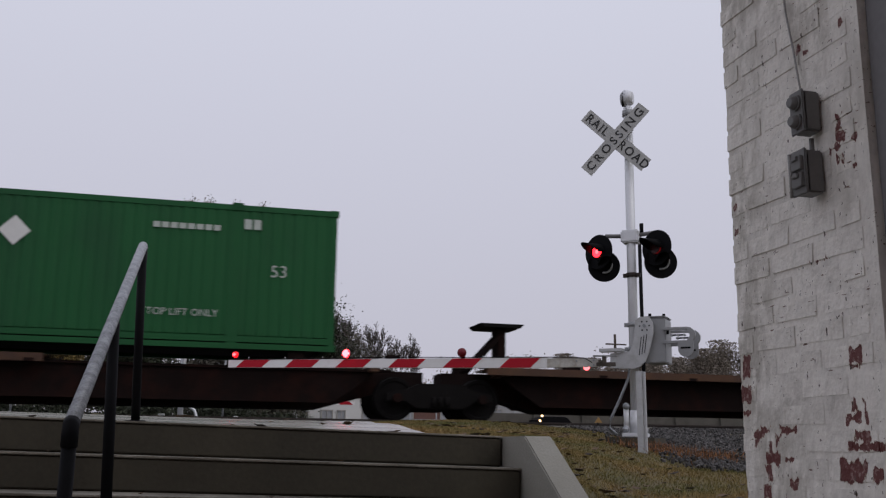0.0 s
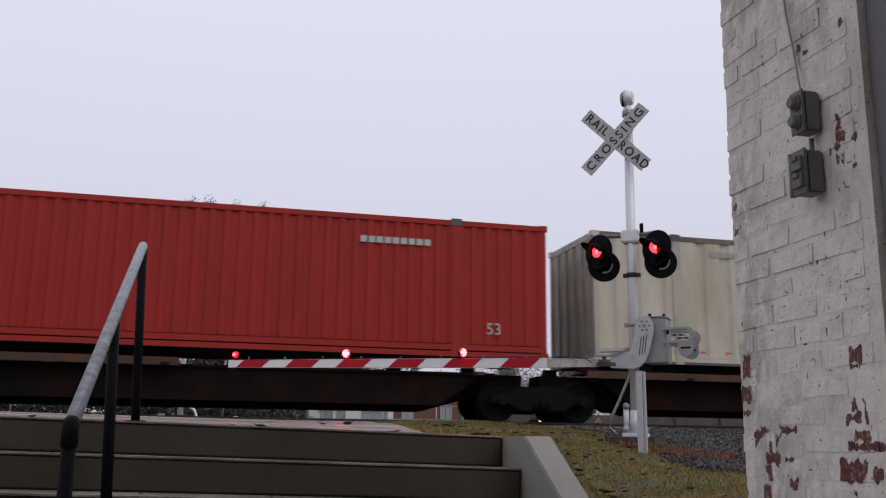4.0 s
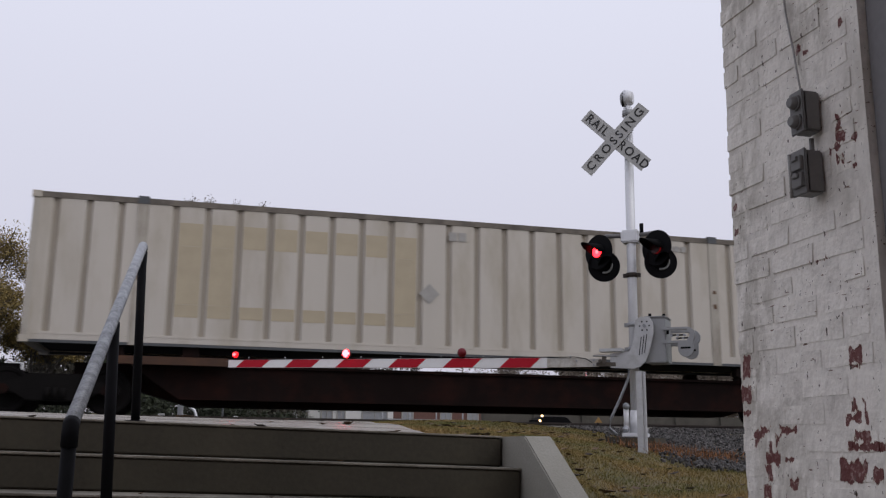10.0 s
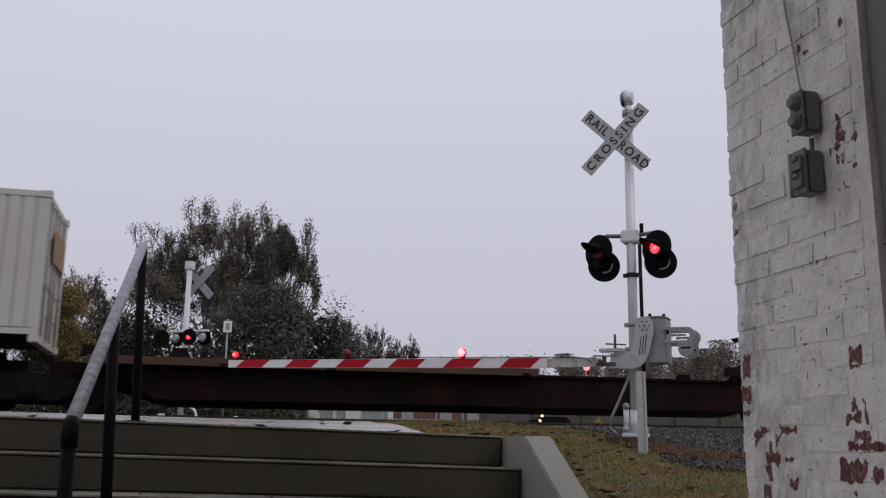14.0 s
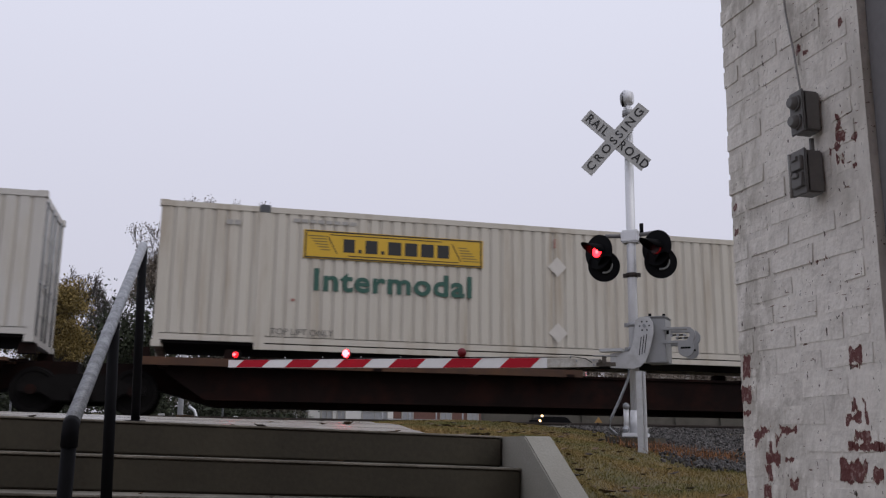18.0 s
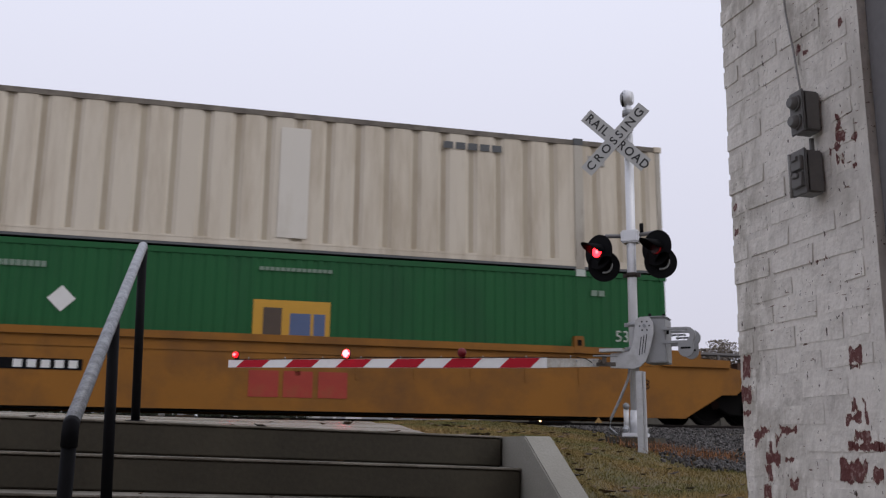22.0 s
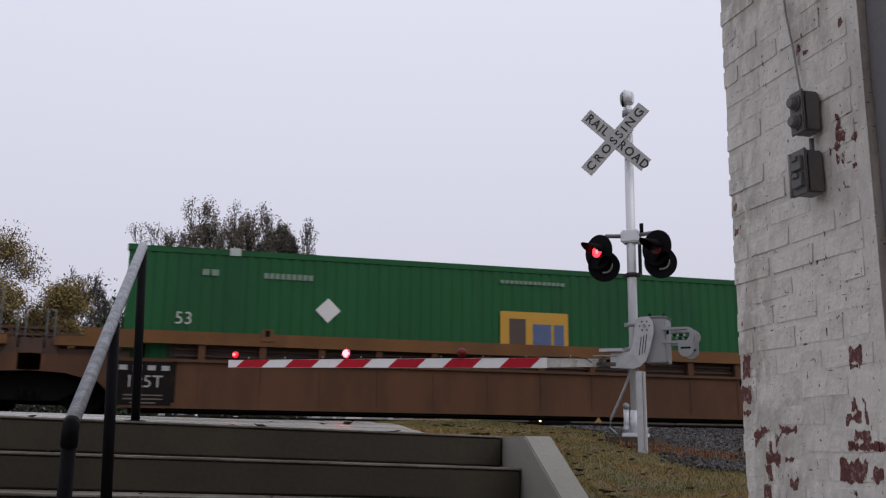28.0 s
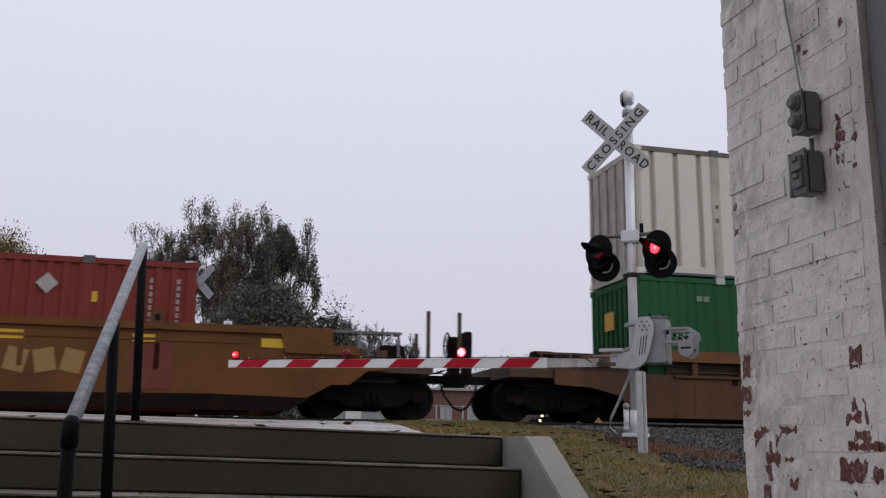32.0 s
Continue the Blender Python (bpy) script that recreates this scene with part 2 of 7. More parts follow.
def words(name, text, size, material, parent, at, deep=0.004, gap=1.0, bold=0.0):
    """Raised lettering with the built-in font, centred; it stands in the x-z plane and reads from -y."""
    key = (text, size, material.name, gap, bold)
    if key not in FONTS:
        cu = bpy.data.curves.new("lettering", "FONT")
        cu.body, cu.size, cu.extrude, cu.align_x, cu.align_y, cu.resolution_u = text, size, deep / 2, "CENTER", "CENTER", 3
        cu.space_character, cu.offset = gap, bold
        ob = bpy.data.objects.new("lettering", cu)
        scene.collection.objects.link(ob)
        me = bpy.data.meshes.new_from_object(ob.evaluated_get(bpy.context.evaluated_depsgraph_get()))
        bpy.data.objects.remove(ob)
        me.materials.clear()
        me.materials.append(material)
        FONTS[key] = me
    o = new(name, FONTS[key])
    o.parent = parent
    o.matrix_basis = at @ pose(0, 0, 0, 90)
    return o


def plate(name, w, h, material, parent, x, y, z, rz=0.0, ry=0.0, deep=0.006):
    bm = bmesh.new()
    box(bm, (0, 0, 0), (w, deep, h))
    return part(name, bm, material, parent, at=pose(x, y, z, 0, ry, rz))


# How far the train has run along the track at a time
RUN = [(0, 0.0), (1, 10.469), (2, 20.557), (3, 30.380), (4.5, 45.298), (6, 60.247), (7, 70.029), (8, 79.816), (9, 89.480), (10, 99.234),
       (11, 108.624), (12, 118.135), (13, 127.332), (14, 136.424), (15.5, 149.904), (17, 163.160), (18, 171.807), (19, 180.413), (20, 188.838),
       (21, 197.270), (22, 205.700), (23, 213.875), (24, 222.056), (25, 230.038), (26.5, 241.95), (28, 253.765), (29, 261.463), (30, 268.994),
       (31, 276.467), (32, 283.936)]
TRACK_Y, RAIL_Z = 19.836, 0.57

# ---- ground ----


def smooth(a, b, x):
    t = min(1.0, max(0.0, (x - a) / (b - a)))
    return t * t * (3 - 2 * t)


def ramp_z(table, y):
    for (y0, z0), (y1, z1) in zip(table, table[1:]):
        if y <= y1:
            return z0 + (z1 - z0) * smooth(y0, y1, y) if y > y0 else z0
    return table[-1][1]


PAVE_RISE = [(4.9, 0.07), (10, 0.245), (14.5, 0.37), (17.5, 0.45), (27, 0.45), (45, 0.58), (60, 1.15), (120, 3.6), (300, 9.0)]
LEFT_RISE = [(3.2, -0.85), (4.86, -0.02)] + [(5.5, 0.09)] + PAVE_RISE[1:]
RIGHT_RISE = [(3.5, -0.75), (5, -0.45), (7, -0.31), (9, -0.16), (11, 0.03), (13, 0.16), (17, 0.42), (27, 0.44), (45, 0.6), (60, 1.15), (120, 3.6), (300, 9.0)]


FALL = 0.025     # the steps and the pavement fall a little towards the bank


def step_z(x):
    """The level of the top step."""
    return 0.068 + FALL * (1.59 - x)


def pave_z(x, y):
    """The level of the pavement: level with the top step at first, then with the road."""
    k = 1 - smooth(5.2, 13.5, y)
    return ramp_z(PAVE_RISE, y) + 0.022 + k * (step_z(x) - 0.092)


def ground_z(x, y):
    edge = 1.60 + 0.125 * (y - 4.86)
    k = smooth(edge, edge + max(1.2, 1.7 + 0.62 * (min(y, 17) - 7)), x)
    hump = 0.105 * math.exp(-((x - 4.3) / 1.7) ** 2 - ((y - 14.3) / 1.9) ** 2)
    return ramp_z(LEFT_RISE, y) * (1 - k) + ramp_z(RIGHT_RISE, y) * k + hump


def build_ground():
    def spread(lo, hi, fine_lo, fine_hi, step, grow):
        v = list(np.arange(fine_lo, fine_hi + 1e-6, step))
        s, a = step, fine_lo
        while a > lo:
            s *= grow
            a -= s
            v.insert(0, max(a, lo))
        s, a = step, fine_hi
        while a < hi:
            s *= grow
            a += s
            v.append(min(a, hi))
        return v
    xs = spread(-900, 900, -6, 12, 0.25, 1.35)
    ys = spread(-300, 1500, 3.0, 24, 0.25, 1.35)
    verts, faces = [], []
    for y in ys:
        for x in xs:
            z = ground_z(x, y) - 0.03
            if y < 5.0 and x < 1.70:
                z = -0.9
            verts.append((x, y, z))
    n = len(xs)
    for j in range(len(ys) - 1):
        for i in range(n - 1):
            faces.append((j * n + i, j * n + i + 1, (j + 1) * n + i + 1, (j + 1) * n + i))
    me = bpy.data.meshes.new("ground")
    me.from_pydata(verts, [], faces)
    me.materials.append(mat("damp_grass", (0.10, 0.078, 0.034), 0.9, scale=3.0, var=0.25, bump=0.5, fine=45, dirt=(0.05, 0.062, 0.018), dirt_amt=0.4, dirt_scale=1.2))
    for p in me.polygons:
        p.use_smooth = True
    tagged(new("ground", me), "damp autumn grass ground sloping up to the tracks", "ground", kind="structure")


def sheet(name, outline, nx, material, label, category, level, thick=0.12):
    """A slab that follows the ground: outline gives left and right edge at each y."""
    bm = bmesh.new()
    rows = []
    for y, x0, x1 in outline:
        rows.append([bm.verts.new((x0 + (x1 - x0) * i / nx, y, level(x0 + (x1 - x0) * i / nx, y))) for i in range(nx + 1)])
    for a, b in zip(rows, rows[1:]):
        for i in range(nx):
            bm.faces.new((a[i], a[i + 1], b[i + 1], b[i]))
    low = bmesh.ops.extrude_face_region(bm, geom=list(bm.faces))
    for v in low["geom"]:
        if isinstance(v, bmesh.types.BMVert):
            v.co.z -= thick
    return tagged(new(name, mesh(name, bm, material)), label, category, kind="structure")


build_ground()


def road_z(x, y):
    return ramp_z(PAVE_RISE, y) + 0.02


def walk_edge(y):
    return 1.33 + (y - 4.86) * 0.126


sheet("pavement", [(y, -9.0, walk_edge(y)) for y in (4.95, 6.0, 7.2, 8.4, 9.6, 10.8, 12.0, 13.2, 14.2)], 10, M_CONC, "wet pale concrete pavement above the steps", "pavement", pave_z)
M_ROAD = mat("wet_asphalt", (0.055, 0.055, 0.058), 0.3, scale=3, var=0.2, bump=0.3, fine=120)
sheet("road", [(y, -30.0, 2.6) for y in (14.2, 15.5, 17, 18.4)], 6, M_ROAD, "wet dark asphalt road leading over the crossing", "road", road_z)
sheet("road_beyond_the_track", [(y, -30.0, 2.6) for y in (21.3, 24, 30, 40, 60)], 6, M_ROAD, "wet dark asphalt road beyond the track", "road", road_z)

# ---- steps ----
STEP_Y, RISE, GO = 4.86, 0.16, 0.30


# sky sheen along the wet step edges is put into this pale colour
M_NOSE = mat("worn_sheen_pale_concrete", (0.26, 0.24, 0.20), 0.4, scale=3.5, var=0.45, bump=0.25, fine=60, dirt=(0.075, 0.068, 0.05), dirt_amt=0.6, dirt_scale=2.4)


def build_steps():
    stairs = thing("concrete_steps", pose(0, 0, 0), "damp concrete steps with worn nosings, pale with painted sheen", "steps", kind="structure")
    tilt = Euler((0, math.atan(FALL), 0)).to_matrix()
    for i in range(5):
        z, y = step_z(-3.2) - RISE * i, STEP_Y - GO * i
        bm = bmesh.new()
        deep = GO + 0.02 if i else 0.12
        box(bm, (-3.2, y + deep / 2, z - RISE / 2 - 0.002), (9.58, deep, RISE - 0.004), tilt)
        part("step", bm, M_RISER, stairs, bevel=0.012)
        bm = bmesh.new()
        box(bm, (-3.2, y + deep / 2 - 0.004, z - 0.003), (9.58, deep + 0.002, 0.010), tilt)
        part("tread", bm, M_NOSE, stairs, "wet tread with a worn nosing, pale with painted sheen", bevel=0.003)
    wall = thing("step_cheek_wall", pose(0, 0, 0), "pale concrete cheek wall sloping down beside the steps", "wall", kind="structure")
    bm = bmesh.new()
    prism(bm, [(5.0, 0.067), (4.52, 0.067), (3.3, -0.645), (3.3, -0.95), (5.0, -0.95)], "x", 1.592, 1.735)
    part("cheek", bm, M_CHEEK, wall, bevel=0.007)


build_steps()
bm = bmesh.new()
box(bm, (-2, 0.0, -0.76), (9.5, 7.4, 0.1))
tagged(new("lower_floor", mesh("lower_floor", bm, M_CONC)), "damp concrete floor at the foot of the steps", "floor", kind="structure")


def build_handrail():
    rail = thing("handrail", pose(-0.36, 3.25, -0.71), "galvanised pipe handrail on black posts beside the steps", "handrail")
    o = Vector((-0.36, 3.25, -0.71))
    a, b, c = Vector((-0.378, 3.254, 0.063)), Vector((-0.352, 4.2, 0.523)), Vector((-0.33, 5.33, 1.075))
    for p, foot, lean in ((a, -0.71, 0.0), (b, step_z(b.x) - 3 * RISE, 0.03), (c, pave_z(c.x, c.y), 0.03)):
        bm = bmesh.new()
        tube(bm, [(p.x + lean, p.y, foot), (p.x, p.y, p.z - 0.012)], 0.0235, 14)
        tube(bm, [(p.x + lean, p.y, foot), (p.x + lean, p.y, foot + 0.012)], 0.055, 14)
        part("post", bm, M_POST, rail, "black-painted round post", at=Matrix.Translation(-o))
    bm = bmesh.new()
    d = (c - a).normalized()
    tube(bm, [a + d * 0.012, c, c + d * 0.015 + Vector((0, 0.03, -0.01))], 0.0245, 16)
    part("rail", bm, M_GALV, rail, "bare galvanised pipe", at=Matrix.Translation(-o))
    bm = bmesh.new()
    tube(bm, [a + Vector((0, 0, -0.07)), a + Vector((0, -0.002, -0.02)), a + d * 0.006 + Vector((0, 0, -0.004)), a + d * 0.022], 0.0265, 16)
    part("elbow", bm, M_POST, rail, "black-painted elbow", at=Matrix.Translation(-o))
    bm = bmesh.new()
    tube(bm, [c + Vector((0, 0.01, -0.09)), c + Vector((0, 0.012, -0.03)), c + Vector((0, 0.004, -0.016))], 0.0262, 16)
    part("elbow", bm, M_POST, rail, "black-painted elbow", at=Matrix.Translation(-o))


build_handrail()

# ---- painted brick pier ----
WALL_AT = pose(1.672, 2.69, 0, 0, 0, -90.0)
COURSE, BRICK = 0.075, 0.213


PEELED = ((0.046, 0.261, 0.024, 0.038), (0.040, 0.178, 0.030, 0.031), (0.034, 0.12, 0.024, 0.009), (0.088, 0.051, 0.030, 0.011), (0.126, 0.065, 0.021, 0.007),
          (0.076, 0.027, 0.014, 0.013), (0.242, 0.064, 0.036, 0.009), (0.192, 0.037, 0.015, 0.016), (0.147, 0.01, 0.010, 0.017), (0.16, -0.018, 0.038, 0.018),
          (0.128, -0.05, 0.021, 0.016), (0.141, -0.075, 0.013, 0.011), (0.241, -0.019, 0.023, 0.007), (0.247, -0.088, 0.022, 0.016), (0.122, -0.115, 0.022, 0.02),
          (0.007, -0.121, 0.012, 0.021), (0.559, 0.256, 0.025, 0.023), (0.547, 0.223, 0.017, 0.007), (0.531, 0.089, 0.029, 0.013), (0.53, 0.12, 0.010, 0.017),
          (0.579, 0.104, 0.008, 0.034), (0.561, 0.046, 0.033, 0.016), (0.573, 0.015, 0.070, 0.011), (0.51, -0.044, 0.053, 0.030), (0.612, -0.047, 0.024, 0.019),
          (0.438, 0.529, 0.041, 0.006), (0.569, 0.893, 0.010, 0.021), (0.575, 0.849, 0.015, 0.018), (0.542, 0.827, 0.024, 0.008), (0.617, 0.833, 0.018, 0.007),
          (0.559, 0.791, 0.010, 0.012), (0.618, 0.756, 0.009, 0.005), (0.025, 0.78, 0.011, 0.011), (0.03, 0.702, 0.011, 0.009), (0.416, 1.172, 0.008, 0.010),
          (0.449, 1.152, 0.013, 0.006), (0.609, 1.172, 0.006, 0.007))


def peeling_paint():
    """White masonry paint, gone to bare red brick in patches of their own shape, with small dark chips."""
    m = mat("peeling_white_paint", (0.78, 0.745, 0.675), 0.65, scale=14, var=0.10, bump=0.28, fine=70, dirt=(0.46, 0.435, 0.39), dirt_amt=0.42, dirt_scale=7, stretch=(1, 1, 0.5))
    n, l = m.node_tree.nodes, m.node_tree.links
    b = n["Principled BSDF"]
    base = b.inputs["Base Color"].links[0].from_socket
    geo, wob, squash = n.new("ShaderNodeNewGeometry"), n.new("ShaderNodeTexNoise"), n.new("ShaderNodeMapping")
    squash.inputs["Scale"].default_value = (1, 1.35, 0.6)
    wob.inputs["Scale"].default_value, wob.inputs["Detail"].default_value, wob.inputs["Roughness"].default_value = 30, 4, 0.55
    l.new(geo.outputs["Position"], squash.inputs[0])
    l.new(squash.outputs[0], wob.inputs[0])
    # bare patches: where they lie along the wall, their height over the camera's level, half width and half height
    def calc(op, f, g, h=0.0):
        x = n.new("ShaderNodeMath")
        x.operation = op
        for slot, v in zip(x.inputs, (f, g, h)):
            if isinstance(v, (int, float)):
                slot.default_value = v
            else:
                l.new(v, slot)
        return x.outputs[0]

    split = n.new("ShaderNodeSeparateXYZ")
    l.new(geo.outputs["Position"], split.inputs[0])
    yy, zz, best = split.outputs[1], split.outputs[2], 9.0
    for i, (u, z, ru, rz) in enumerate(PEELED):
        if i % 4 == 3:
            yy, zz = calc("MULTIPLY_ADD", best, 1e-6, yy), calc("MULTIPLY_ADD", best, 1e-6, zz)
        du = calc("SUBTRACT", calc("ABSOLUTE", calc("SUBTRACT", yy, (WALL_AT @ Vector((u, 0, z))).y), 0.0), ru)
        dz = calc("SUBTRACT", calc("ABSOLUTE", calc("SUBTRACT", zz, z), 0.0), rz)
        best = calc("MINIMUM", best, calc("MAXIMUM", du, dz))
    ad = n.new("ShaderNodeMath")
    ad.operation = "MULTIPLY_ADD"
    ad.inputs[1].default_value = 0.060
    l.new(wob.outputs[0], ad.inputs[0])
    l.new(best, ad.inputs[2])

    def below(src, lo, hi):
        r = n.new("ShaderNodeMapRange")
        r.inputs[1].default_value, r.inputs[2].default_value, r.inputs[3].default_value, r.inputs[4].default_value = lo, hi, 1, 0
        l.new(src, r.inputs[0])
        return r.outputs[0]

    def noise(scale, detail, stretch):
        t, mp = n.new("ShaderNodeTexNoise"), n.new("ShaderNodeMapping")
        t.inputs["Scale"].default_value, t.inputs["Detail"].default_value = scale, detail
        mp.inputs["Scale"].default_value = stretch
        l.new(geo.outputs["Position"], mp.inputs[0])
        l.new(mp.outputs[0], t.inputs[0])
        return t.outputs[0]

    def over(src, fac, color):
        x = n.new("ShaderNodeMix")
        x.data_type = "RGBA"
        x.inputs[7].default_value = (*color, 1)
        l.new(fac, x.inputs[0])
        l.new(src, x.inputs[6])
        return x.outputs[2]

    def both(f, g):
        x = n.new("ShaderNodeMath")
        x.operation = "MULTIPLY"
        l.new(f, x.inputs[0])
        l.new(g, x.inputs[1])
        return x.outputs[0]

    bare = below(ad.outputs[0], 0.0270, 0.0282)
    # thin, yellowed coats and old runs of dirt
    col = over(base, both(below(noise(3.2, 5, (1, 1.0, 0.45)), 0.44, 0.60), below(noise(26, 4, (1, 1, 0.5)), 0.42, 0.62)), (0.50, 0.47, 0.41))
    col = over(col, below(ad.outputs[0], 0.0276, 0.0305), (0.40, 0.31, 0.22))
    col = over(col, bare, (0.125, 0.034, 0.030))
    worn = n.new("ShaderNodeMath")
    worn.operation = "MULTIPLY"
    l.new(bare, worn.inputs[0])
    l.new(below(noise(90, 4, (1, 1, 1)), 0.36, 0.46), worn.inputs[1])
    col = over(col, worn.outputs[0], (0.27, 0.17, 0.15))
    # small chips, upright nicks and crumbs of bare joint
    for scale, stretch, lo, color in ((40, (1, 1.5, 0.65), 0.300, (0.09, 0.065, 0.05)), (75, (1, 1.6, 0.7), 0.296, (0.12, 0.095, 0.08)), (60, (1, 0.45, 2.4), 0.296, (0.17, 0.11, 0.08))):
        col = over(col, both(below(noise(scale, 3, stretch), lo, lo + 0.02), below(noise(5 + scale / 20, 2, (1, 1, 1)), 0.50, 0.54)), color)
    l.new(col, b.inputs["Base Color"])
    # thick, brushed and flaking coats
    first = b.inputs["Normal"].links[0].from_socket
    bp = n.new("ShaderNodeBump")
    bp.inputs["Strength"].default_value, bp.inputs["Distance"].default_value = 0.9, 0.014
    hs = n.new("ShaderNodeMath")
    hs.operation = "MULTIPLY_ADD"
    hs.inputs[1].default_value = -0.25
    l.new(bare, hs.inputs[0])
    l.new(noise(19, 5, (1, 1.2, 0.8)), hs.inputs[2])
    l.new(hs.outputs[0], bp.inputs["Height"])
    l.new(first, bp.inputs["Normal"])
    l.new(bp.outputs[0], b.inputs["Normal"])
    return m


M_PEEL = peeling_paint()
M_DULLBOX = mat("dull_grey_box_paint", (0.15, 0.147, 0.14), 0.6, scale=12, var=0.12, dirt=(0.10, 0.095, 0.09), dirt_amt=0.3, dirt_scale=9)
M_TRIM = mat("grey_trim_paint", (0.14, 0.135, 0.135), 0.55, scale=4, var=0.12, bump=0.1, stretch=(1, 1, 0.2))


def brick_mesh(w, h, d, rng):
    """A worn brick, its face towards -y, its edges rounded."""
    bm = bmesh.new()
    box(bm, (w / 2, d / 2, h / 2), (w, d, h))
    for v in bm.verts:
        v.co += Vector((rng.uniform(-1, 1) * 0.004, rng.uniform(-1, 1) * 0.0022, rng.uniform(-1, 1) * 0.003))
    return mesh("brick", bm, M_PEEL, bevel=0.0085)


def build_wall():
    rng = random.Random(4)
    wall = thing("wall_east", WALL_AT, "white-painted brick wall with peeling paint down to red brick", "wall", kind="structure")
    bm = bmesh.new()
    box(bm, (0.342, 0.2974, 1.6), (0.664, 0.592, 5.2))
    part("mortar_core", bm, M_PEEL, wall)
    h = COURSE - 0.005
    full = [brick_mesh(BRICK - 0.005, h, 0.10, rng) for _ in range(5)]
    half = [brick_mesh(0.0995, h, 0.10, rng) for _ in range(4)]
    first = -10
    for k in range(first, 56):
        z = k * COURSE - 0.004
        x = 0.0
        pattern = ("f", "f", "f") if k % 2 else ("h", "f", "f", "h2")
        for c in pattern:
            if c == "f":
                me, adv = rng.choice(full), BRICK
            else:
                me, adv = rng.choice(half), 0.1045
            if x + adv > 0.68:
                break
            o = new("brick", me)
            o.parent = wall
            o.matrix_basis = pose(x + (rng.uniform(-0.004, 0.004) if x == 0 else 0), -0.0006 + rng.uniform(-0.0018, 0.0022), z)
            x += adv
        if x < 0.60:
            o = new("brick", rng.choice(half))
            o.parent = wall
            o.matrix_basis = pose(x, -0.0018, z)
    trim = thing("trim", WALL_AT, "dull grey-painted timber door frame beside the brick", "trim", kind="structure")
    for x0, x1, y0 in ((0.678, 0.80, 0.022), (0.804, 0.90, 0.05), (0.904, 1.2, 0.03)):
        bm = bmesh.new()
        box(bm, ((x0 + x1) / 2, y0 + 0.1, 1.6), (x1 - x0, 0.2, 5.2))
        part("frame_board", bm, M_TRIM, trim, bevel=0.004)
    # eave out of view, added to cut sky light on the upper wall
    bm = bmesh.new()
    box(bm, (2.2, -0.22, 2.62), (4.7, 1.10, 0.14))
    o = tagged(new("eave", mesh("eave", bm, M_TRIM)), "unseen dull grey boarded eave, added to shade the brick wall", "eave", kind="structure")
    o.matrix_basis = WALL_AT
    # the building that goes on past the door, behind the camera
    bm = bmesh.new()
    box(bm, (4.0, 0.30, 1.6), (5.58, 0.5, 5.2))
    o = tagged(new("wall_side", mesh("wall_side", bm, M_PEEL)), "white-painted side wall of the brick building", "wall", kind="structure")
    o.matrix_basis = WALL_AT
    # wall out of view, added to hold low sky light off the steps
    bm = bmesh.new()
    box(bm, (-3.5, -3.9, 2.2), (15, 0.4, 6.4))
    tagged(new("wall_south", mesh("wall_south", bm, mat("red_brick", (0.22, 0.10, 0.07), 0.85, scale=8, var=0.25, bump=0.4))), "unseen plain red brick wall, added to shade the steps", "wall", kind="structure")


build_wall()


def build_wall_boxes():
    """Two weatherproof electrical boxes on the brick, with a thin cable above."""
    b = thing("outdoor_light_box", WALL_AT @ pose(0.472, -0.004, 0.864), "grey weatherproof box with two round lamp holders on brick", "electrical box")
    bm = bmesh.new()
    box(bm, (0, -0.027, 0.084), (0.058, 0.054, 0.120))
    part("box_body", bm, M_DULLBOX, b, bevel=0.006)
    bm = bmesh.new()
    box(bm, (0, -0.057, 0.084), (0.063, 0.007, 0.127))
    cover = part("cover_plate", bm, M_DULLBOX, b, bevel=0.003)
    for z in (0.056, 0.112):
        bm = bmesh.new()
        tube(bm, [(0, -0.060, z), (0, -0.072, z), (0, -0.079, z), (0, -0.083, z)], 0.022, 16, 0.013)
        tube(bm, [(0, -0.060, z), (0, -0.067, z)], 0.025, 8)
        part("lamp_holder", bm, M_DULLBOX, cover)
    o = thing("weatherproof_switch", WALL_AT @ pose(0.466, -0.004, 0.694), "grey weatherproof switch box with a raised cover on brick", "electrical box")
    bm = bmesh.new()
    box(bm, (0, -0.028, 0.077), (0.062, 0.056, 0.124))
    part("box_body", bm, M_DULLBOX, o, bevel=0.006)
    bm = bmesh.new()
    box(bm, (0, -0.060, 0.077), (0.070, 0.008, 0.132))
    cover = part("cover_plate", bm, M_DULLBOX, o, bevel=0.003)
    for z in (0.052, 0.102):
        bm = bmesh.new()
        box(bm, (0.004, -0.069, z), (0.046, 0.012, 0.040))
        box(bm, (0.004, -0.076, z + 0.012), (0.028, 0.012, 0.012))
        part("switch_cover", bm, M_DULLBOX, cover, bevel=0.002)
    bm = bmesh.new()
    tube(bm, [(-0.033, -0.066, 0.012), (-0.033, -0.066, 0.14)], 0.005, 8)
    part("hinge", bm, M_GREYLET, cover)
    c = thing("wall_cable", WALL_AT, "thin grey cable down the painted brick", "cable")
    bm = bmesh.new()
    tube(bm, [(0.352, -0.010, 2.6), (0.356, -0.010, 1.9), (0.374, -0.011, 1.38), (0.380, -0.010, 1.30), (0.405, -0.011, 1.17), (0.418, -0.012, 1.09), (0.436, -0.016, 1.01)], 0.0032, 8)
    part("sheath", bm, M_GREYLET, c)
    bm = bmesh.new()
    tube(bm, [(0.47, -0.02, 0.875), (0.47, -0.02, 0.82)], 0.007, 8)
    part("nipple", bm, M_DULLBOX, c)


build_wall_boxes()

